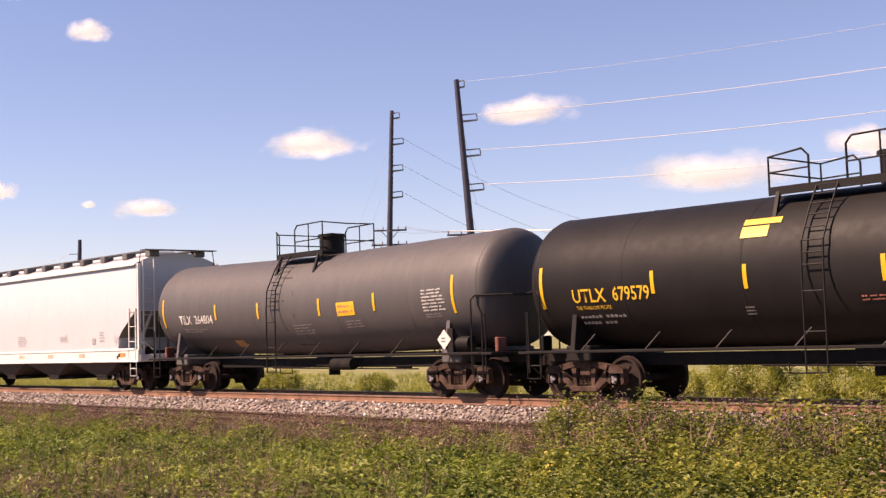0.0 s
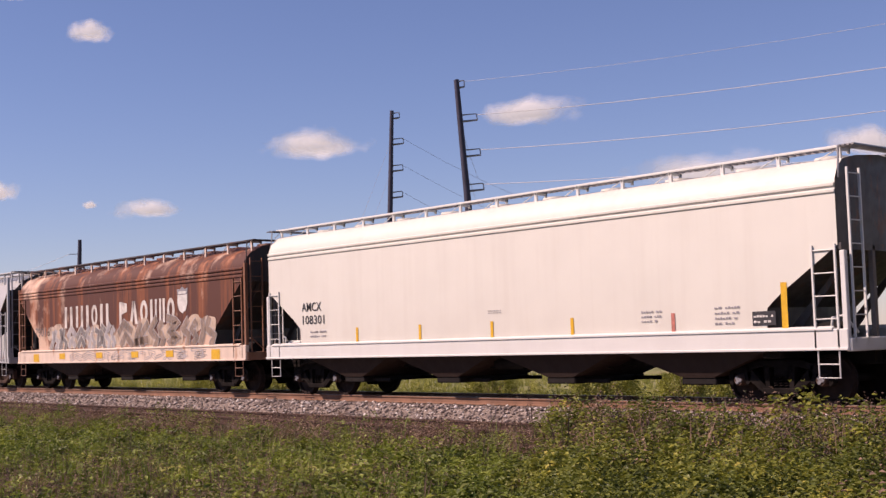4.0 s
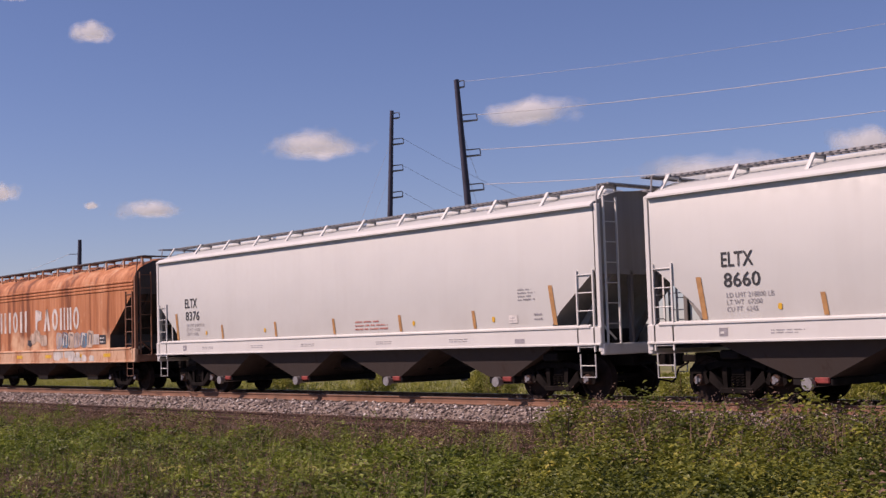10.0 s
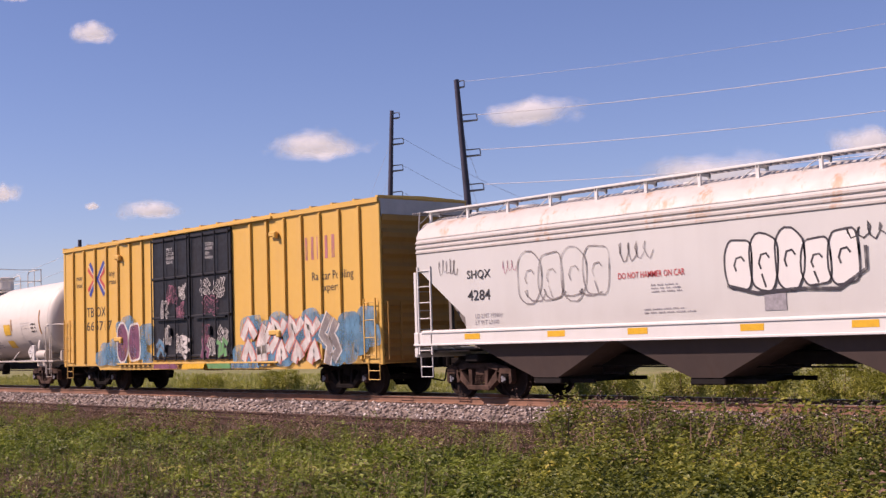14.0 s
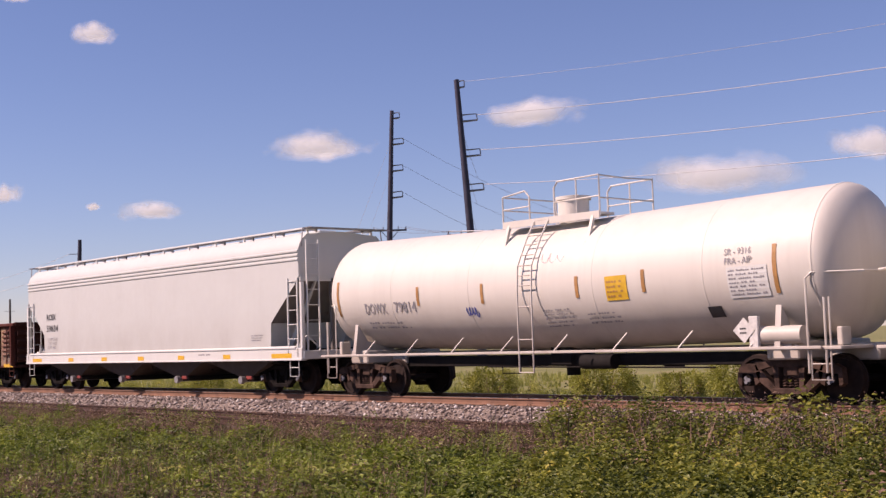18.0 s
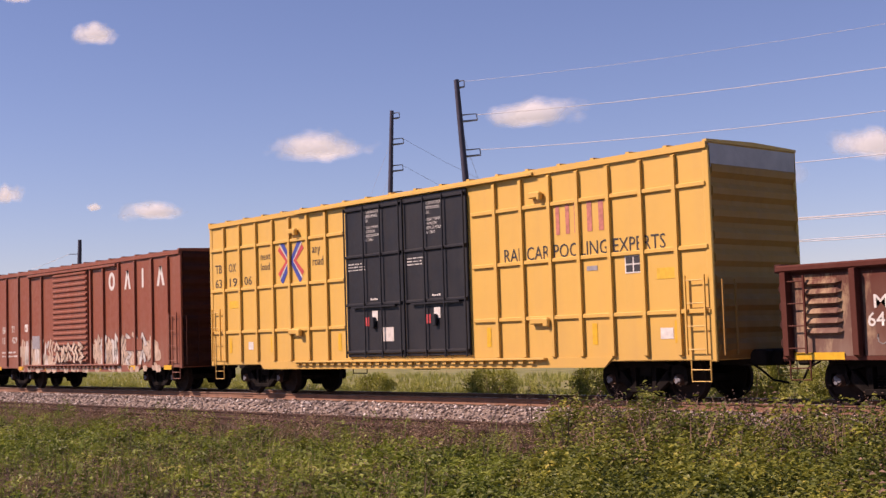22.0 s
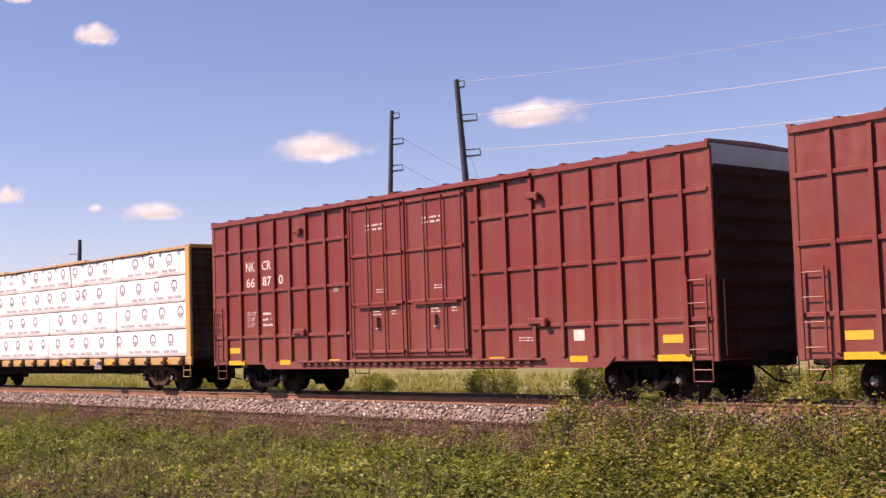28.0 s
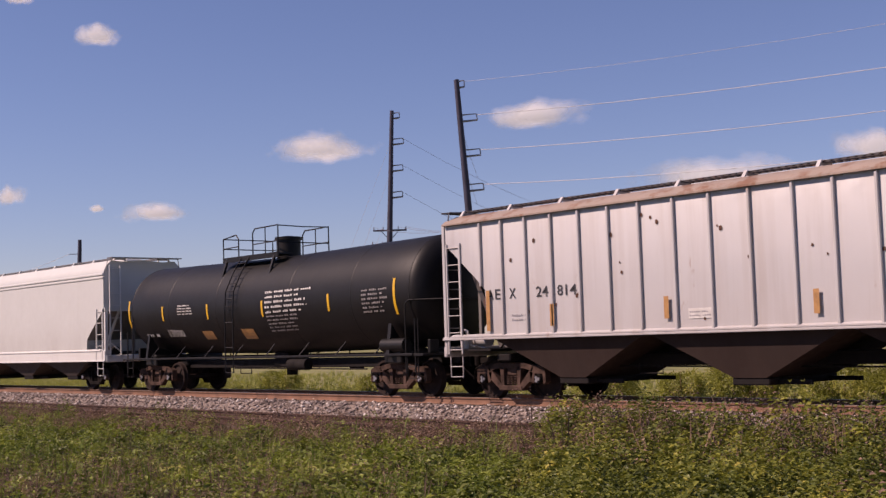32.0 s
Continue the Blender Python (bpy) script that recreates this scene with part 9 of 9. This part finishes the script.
lay("field_grass", blade_templates(8, 52, 12, 0.30, 0.022), x, y, ground_z(y) - 0.02, 0.6 + 0.8 * patchy(x, y, 6.0, 53).clip(0, 1), r, "field", "long pale green field grass beyond the tracks", "grass")
n = 1500
x = -6 - 75 * r.random(n)
y = 3.4 + 5.0 * r.random(n)
keep = patchy(x, y, 5.0, 54) > 0.5
x, y = x[keep], y[keep]
lay("field_weeds", weed_templates(6, 55, 0.6, 40, 0.09, 0.2), x, y, ground_z(y), 0.6 + 0.6 * r.random(len(x)), r, "leaf_shrub", "yellow green weeds behind the ballast", "weeds")


def bush(x, y, w, h, seed, mat="leaf_shrub"):
    """A rounded shrub of many twig ends and leaves."""
    t = thing("bush", "rounded yellow green shrub beside the track", "shrub", "shrubs beyond the track", pose(x, y, float(ground_z(y))))
    r = rnd_field(seed)
    for _ in range(9):
        a, k = r.uniform(0, 6.283), r.uniform(0.3, 0.9)
        mb = Mesh()
        mb.tube([(0, 0, 0), (0.4 * w * k * math.cos(a), 0.4 * w * k * math.sin(a), h * 0.5), (0.5 * w * k * math.cos(a), 0.5 * w * k * math.sin(a), h * r.uniform(0.7, 0.95))], 0.015, 4, 0.004)
        part("twig", mb, "stem", t)
    vs, fs, o = [], [], 0
    for _ in range(int(1500 * w * h)):
        u = r.normal(0, 1, 3)
        u /= np.linalg.norm(u)
        k = r.uniform(0.45, 1.0) ** 0.5 * (0.8 + 0.25 * math.sin(5 * u[0] + seed) * math.cos(4 * u[1]))
        p = np.array([u[0] * w / 2 * k, u[1] * w / 2 * k, h * (0.48 + 0.5 * u[2] * k)])
        d = u + r.normal(0, 0.6, 3)
        d /= np.linalg.norm(d)
        v, f = leaf_tris(p, d, np.array([0, 0, 1.0]), r.uniform(0.06, 0.12), r.uniform(0.03, 0.05))
        vs.append(v)
        fs.append(f + o)
        o += 4
    me_ob = big_mesh("foliage", np.concatenate(vs), np.concatenate(fs), mat, "", "", "")
    me_ob.parent = t
    return t


for i, (bx, by, bw, bh) in enumerate([(-29.4, 6.4, 2.1, 1.2), (-24.6, 6.4, 2.6, 1.3), (-22.0, 6.8, 1.8, 1.05), (-19.4, 6.4, 2.8, 1.65), (-17.1, 6.8, 2.0, 1.45), (-15.3, 6.4, 2.3, 1.35), (-13.0, 6.4, 2.2, 1.4), (-46.9, 6.5, 2.0, 0.9), (-41.2, 6.4, 2.2, 1.15), (-35.5, 6.6, 1.6, 0.95)]):
    bush(bx, by, bw, bh, 60 + i)


def tree(x, y, h, w, seed):
    t = thing("tree", "small dark green roadside tree far across the field", "tree", "distant trees", pose(x, y, -0.7))
    r = rnd_field(seed)
    mb = Mesh()
    mb.tube([(0, 0, 0), (0.05, 0, h * 0.3), (0.0, 0.05, h * 0.75)], 0.16, 8, 0.05)
    for _ in range(7):
        a, z = r.uniform(0, 6.283), h * r.uniform(0.3, 0.6)
        mb.tube([(0, 0, z), (w * 0.25 * math.cos(a), w * 0.25 * math.sin(a), z + h * 0.15), (w * 0.4 * math.cos(a), w * 0.4 * math.sin(a), z + h * 0.22)], 0.06, 5, 0.02)
    part("trunk", mb, "stem", t)
    vs, fs, o = [], [], 0
    for _ in range(26):
        u = r.normal(0, 1, 3)
        u /= np.linalg.norm(u)
        c = np.array([u[0] * w * 0.36, u[1] * w * 0.36, h * (0.62 + 0.27 * u[2])])
        for _ in range(60):
            q = r.normal(0, 1, 3)
            q /= np.linalg.norm(q)
            d = q + r.normal(0, 0.5, 3)
            d /= np.linalg.norm(d)
            v, f = leaf_tris(c + q * w * 0.17 * r.uniform(0.5, 1.0), d, np.array([0, 0, 1.0]), r.uniform(0.25, 0.45), r.uniform(0.15, 0.25))
            vs.append(v)
            fs.append(f + o)
            o += 4
    crown = big_mesh("crown", np.concatenate(vs), np.concatenate(fs), "leaf_dark", "", "", "")
    crown.parent = t
    return t


for i, (tx, ty, th, tw) in enumerate([(-154, 188, 6.6, 5.0), (-150.5, 191, 5.2, 4.4), (-158, 186, 4.6, 4.5), (-146, 194, 4.2, 4.0)]):
    tree(tx, ty, th, tw, 80 + i)


# ---- power line ----
ARM = Vector((0.66, 0.75, 0.0))


def power_pole(base, top, r0, r1, arms=(), crossarms=(), both=(), mat="pole", label="tall dark steel power pole"):
    t = thing("power_pole", label, "power pole", "power poles", Matrix.Translation(base))
    base, top = Vector(base), Vector(top)
    ax = top - base
    mb = Mesh()
    mb.tube([ax * (k / 8) for k in range(9)], r0, 14, r1)
    part("shaft", mb, mat, t, smooth=True)
    tips = []
    def at(d):
        return ax * (1 - d / ax.length)
    for d, l in arms:
        p = at(d)
        mb = Mesh()
        mb.tube([p, p + ARM * l * 0.95 + Vector((0, 0, 0.08))], 0.06, 6, 0.04)
        mb.tube([p - Vector((0, 0, 0.5)), p + ARM * l - Vector((0, 0, 0.40))], 0.10, 6, 0.07)
        mb.tube([p + ARM * l * 0.95 + Vector((0, 0, 0.08)), p + ARM * l - Vector((0, 0, 0.40))], 0.04, 6)
        part("insulator_bracket", mb, "insulator", t)
        tips.append(base + p + ARM * l)
    for d, l in crossarms:
        p = at(d)
        mb = Mesh()
        for q in (-1, 1):
            mb.tube([p, p + ARM * (q * l)], 0.085, 6)
            mb.tube([p + ARM * (q * l * 0.55), p - Vector((0, 0, 0.9))], 0.035, 5)
        arm = part("crossarm", mb, "pole_wood" if mat == "pole_wood" else mat, t)
        for q in (-0.95, -0.4, 0.5, 0.95):
            ins = Mesh()
            ins.cyl(p + ARM * (q * l) + Vector((0, 0, 0.05)), p + ARM * (q * l) + Vector((0, 0, 0.32)), 0.06, 8, 0.04)
            part("pin_insulator", ins, "insulator", arm)
            tips.append(base + p + ARM * (q * l) + Vector((0, 0, 0.3)))
    for d, l, q in both:
        p = at(d)
        mb = Mesh()
        mb.tube([p, p + ARM * (q * l)], 0.09, 6, 0.05)
        part("davit_arm", mb, mat, t)
        tips.append(base + p + ARM * (q * l))
    return tips


def wire(a, b, sag, mat="wire", r=0.014):
    a, b = Vector(a), Vector(b)
    pts = [a.lerp(b, k / 14) - Vector((0, 0, sag * 4 * (k / 14) * (1 - k / 14))) for k in range(15)]
    mb = Mesh()
    mb.tube(pts, r, 4)
    return tagged(part("overhead_wire", mb, mat), "thin bare overhead power wire", "wire", "overhead wires")


near_tips = power_pole((-69.5, 43.5, -0.8), (-70.4, 42.5, 21.1), 0.36, 0.20, [(0.15, 0.6), (2.75, 1.35), (5.45, 1.35), (8.1, 1.35)], [(11.9, 1.8), (13.3, 1.8)], label="leaning dark steel power pole with crossarms")
mid_tips = power_pole((-87.5, 48.7, -0.8), (-86.9, 49.5, 22.0), 0.34, 0.18, [(0.25, 0.7), (2.6, 1.1), (5.0, 1.1), (7.4, 1.1)], [(10.8, 1.5), (12.1, 1.6)])
far_tips = power_pole((-208.3, 76.1, -0.8), (-208.2, 76.6, 20.8), 0.55, 0.32, both=[(2.5, 1.9, -1), (5.0, 1.9, -1), (5.0, 1.9, 1)], label="distant steel power pole with davit arms")
right_tips = power_pole((-120.1, 151.1, -0.8), (-119.2, 151.6, 20.3), 0.42, 0.26, both=[(1.0, 1.0, -1), (4.6, 1.4, -1), (9.0, 1.4, -1)], label="distant power pole beyond the field")
off_tips = power_pole((-10.8, 56.0, -0.8), (-10.8, 56.0, 21.0), 0.36, 0.20, [(0.15, 0.6), (2.75, 1.35), (5.45, 1.35), (8.1, 1.35)], [(11.9, 1.8), (13.3, 1.8)])
for px, py, h, r0, l in [(-386.8, 166.6, 20.6, 0.5, 2.6), (-499.4, 232.2, 20.8, 0.55, 2.4), (-476.7, 186.5, 19.0, 0.5, 3.5), (-287.2, 141.3, 18.7, 0.38, 0.6), (-229.3, 172.0, 21.8, 0.34, 1.0), (-462.7, 168.1, 21.3, 0.5, 2.0)]:
    power_pole((px, py, -0.8), (px, py, h), r0, r0 * 0.7, both=[(4.5, l, 1), (4.5, l, -1)], mat="pole_wood", label="far off wooden utility pole")
for k in range(4):
    wire(near_tips[k], off_tips[k], 1.0, "wire", 0.022 if k else 0.010)
for k in (4, 5, 7, 8, 11):
    wire(near_tips[k], off_tips[k], 1.2, "wire", 0.024)
for k, q in ((1, 0), (2, 1), (3, 2)):
    wire(mid_tips[k], right_tips[q], 5.0, "wire_dark", 0.014)
    on = Vector(mid_tips[k]).lerp(Vector(right_tips[q]), 0.13) - Vector((0, 0, 5.0 * 4 * 0.13 * 0.87))
    wire(near_tips[k] - ARM * 1.5, on, 0.2, "wire_dark", 0.014)
for k in (4, 6, 7, 8):
    wire(mid_tips[k], near_tips[k], 0.3, "wire_dark", 0.013)
for k, d in ((1, 5.5), (2, 4.5), (3, 3.5)):
    wire(Vector((-87.0, 49.3, 21.5 - 2.5 * k)), (-87.5 - d, 48.7 - d * 0.9, -0.7), 0.0, "wire", 0.011)
for tip in far_tips[:2]:
    wire(tip, (-330.0, 84.0, tip.z + 1.0), 3.0, "wire", 0.03)

# ---- clouds: far sky backdrop, thin veils with ragged edges ----
m, nt, b = material("cloud_vapour", 1.0)
b.inputs["Base Color"].default_value = (0.66, 0.65, 0.65, 1)
# own glow stands in for sunlight scattered inside the cloud
b.inputs["Emission Color"].default_value = (0.96, 0.97, 0.86, 1)
b.inputs["Emission Strength"].default_value = 0.27
b.inputs["Specular IOR Level"].default_value = 0.0
tc = nt.nodes.new("ShaderNodeTexCoord")
info = nt.nodes.new("ShaderNodeObjectInfo")
sep = nt.nodes.new("ShaderNodeSeparateXYZ")
nt.links.new(tc.outputs["Object"], sep.inputs["Vector"])
shift = nd(nt, "ShaderNodeVectorMath")
shift.operation = "SCALE"
comb = nt.nodes.new("ShaderNodeCombineXYZ")
nt.links.new(info.outputs["Random"], comb.inputs["X"])
nt.links.new(info.outputs["Random"], comb.inputs["Z"])
nt.links.new(comb.outputs["Vector"], shift.inputs[0])
shift.inputs["Scale"].default_value = 37.0
mp = nd(nt, "ShaderNodeMapping", Scale=(2.0, 1.0, 0.9))
nt.links.new(tc.outputs["Object"], mp.inputs["Vector"])
plus = nt.nodes.new("ShaderNodeVectorMath")
plus.operation = "ADD"
nt.links.new(mp.outputs["Vector"], plus.inputs[0])
nt.links.new(shift.outputs["Vector"], plus.inputs[1])
puff = nd(nt, "ShaderNodeTexNoise", Scale=1.0, Detail=5.0, Roughness=0.5)
nt.links.new(plus.outputs["Vector"], puff.inputs["Vector"])


def calc(op, p, q):
    n = nt.nodes.new("ShaderNodeMath")
    n.operation = op
    for i, v in enumerate((p, q)):
        if isinstance(v, (int, float)):
            n.inputs[i].default_value = v
        else:
            nt.links.new(v, n.inputs[i])
    return n.outputs[0]


under = calc("MULTIPLY", calc("MINIMUM", sep.outputs["Z"], 0.0), -0.55)
rad = calc("SQRT", calc("ADD", calc("POWER", calc("ABSOLUTE", sep.outputs["X"], 0), 2.0), calc("POWER", calc("ADD", calc("ABSOLUTE", sep.outputs["Z"], 0), under), 2.0)), 0)
body = calc("ADD", calc("MULTIPLY", calc("SUBTRACT", 0.62, rad), 1.5), calc("MULTIPLY", calc("SUBTRACT", puff.outputs["Fac"], 0.5), 1.9))
alpha = ramp(nt, body, [(0.0, (0.0,)), (0.30, (0.28,)), (0.75, (0.86,))])
nt.links.new(alpha, b.inputs["Alpha"])
M["cloud"] = m
CLOUDS = []


def cloud(x, y, z, w, h, drift=(6.0, 7.0, -5.0)):
    """A small fair-weather cloud: two bulging veils, one behind the other."""
    t = thing("cloud", "small white fair-weather cloud with ragged edges", "cloud", "clouds", Matrix.Translation((x, y, z + 0.22 * h)))
    for k in range(2):
        n = 14
        mb = Mesh()
        for i in range(n + 1):
            for j in range(n + 1):
                u, v = 2 * i / n - 1, 2 * j / n - 1
                mb.v.append((u, 0.4 * max(0.0, 1 - u * u - v * v) * (-1 if k == 0 else 1), v))
        for i in range(n):
            for j in range(n):
                q = i * (n + 1) + j
                mb.f.append((q, q + n + 1, q + n + 2, q + 1))
        veil = part("veil", mb, "cloud", t, smooth=True, at=Matrix.LocRotScale((0, 0, 0), Euler((0, 0, math.atan2(0.75, 0.66))), Vector((w * 0.84, w * 0.3, h * 1.12))))
        veil.visible_shadow = False
    CLOUDS.append((t, drift))


for cx, cy, cz, cw, ch in ([(-1352, 629, 365, 56, 22), (-1221, 850, 229, 112, 30), (-1051, 1049, 262, 118, 30), (-891, 1185, 173, 178, 46), (-748, 1279, 200, 90, 34),
                                                        (-1324, 684, 157, 74, 20), (-1350, 626, 166, 18, 8), (-1392, 540, 177, 36, 20), (-1388, 548, 408, 34, 16)]):
    cloud(cx, cy, cz, cw, ch)


# ---- what moves ----
def way(t):
    """How far the train has come along the track at t seconds."""
    u = (t - 16.0) / 16.0
    d = 16.0 * (12.3739 * u + 0.49016 * u ** 2 - 0.067819 * u ** 3 - 0.033098 * u ** 4)
    k = min(1.0, max(0.0, (t - 14.2) / 2.6))
    return d - 0.45 * k * k * (3 - 2 * k)


def motions():
    times = [0.5 * i for i in range(65)]
    for car, s in TRAIN + LOAD:
        rest = car.matrix_basis.copy()
        walk(car, [(t, Matrix.Translation((s + way(t), 0, 0)) @ rest) for t in times])
    # the wheels turn with the train; all front and all rear wheelsets of the trucks run alike
    steps = [i / 30.0 for i in range(961)]
    for e in (1, -1):
        first = WHEELSETS[e][0]
        walk(first, [(t, Matrix.Translation((e * AXLE, 0, WHEEL_R)) @ Matrix.Rotation(way(t) / WHEEL_R, 4, "Y")) for t in steps])
        for w in WHEELSETS[e][1:]:
            w.rotation_mode = "QUATERNION"
            keys = w.animation_data_create()
            keys.action = first.animation_data.action
            keys.action_slot = first.animation_data.action_slot
    for cloud, drift in CLOUDS:
        rest = cloud.matrix_basis.copy()
        walk(cloud, [(0.0, rest), (32.0, Matrix.Translation(drift) @ rest)])


motions()
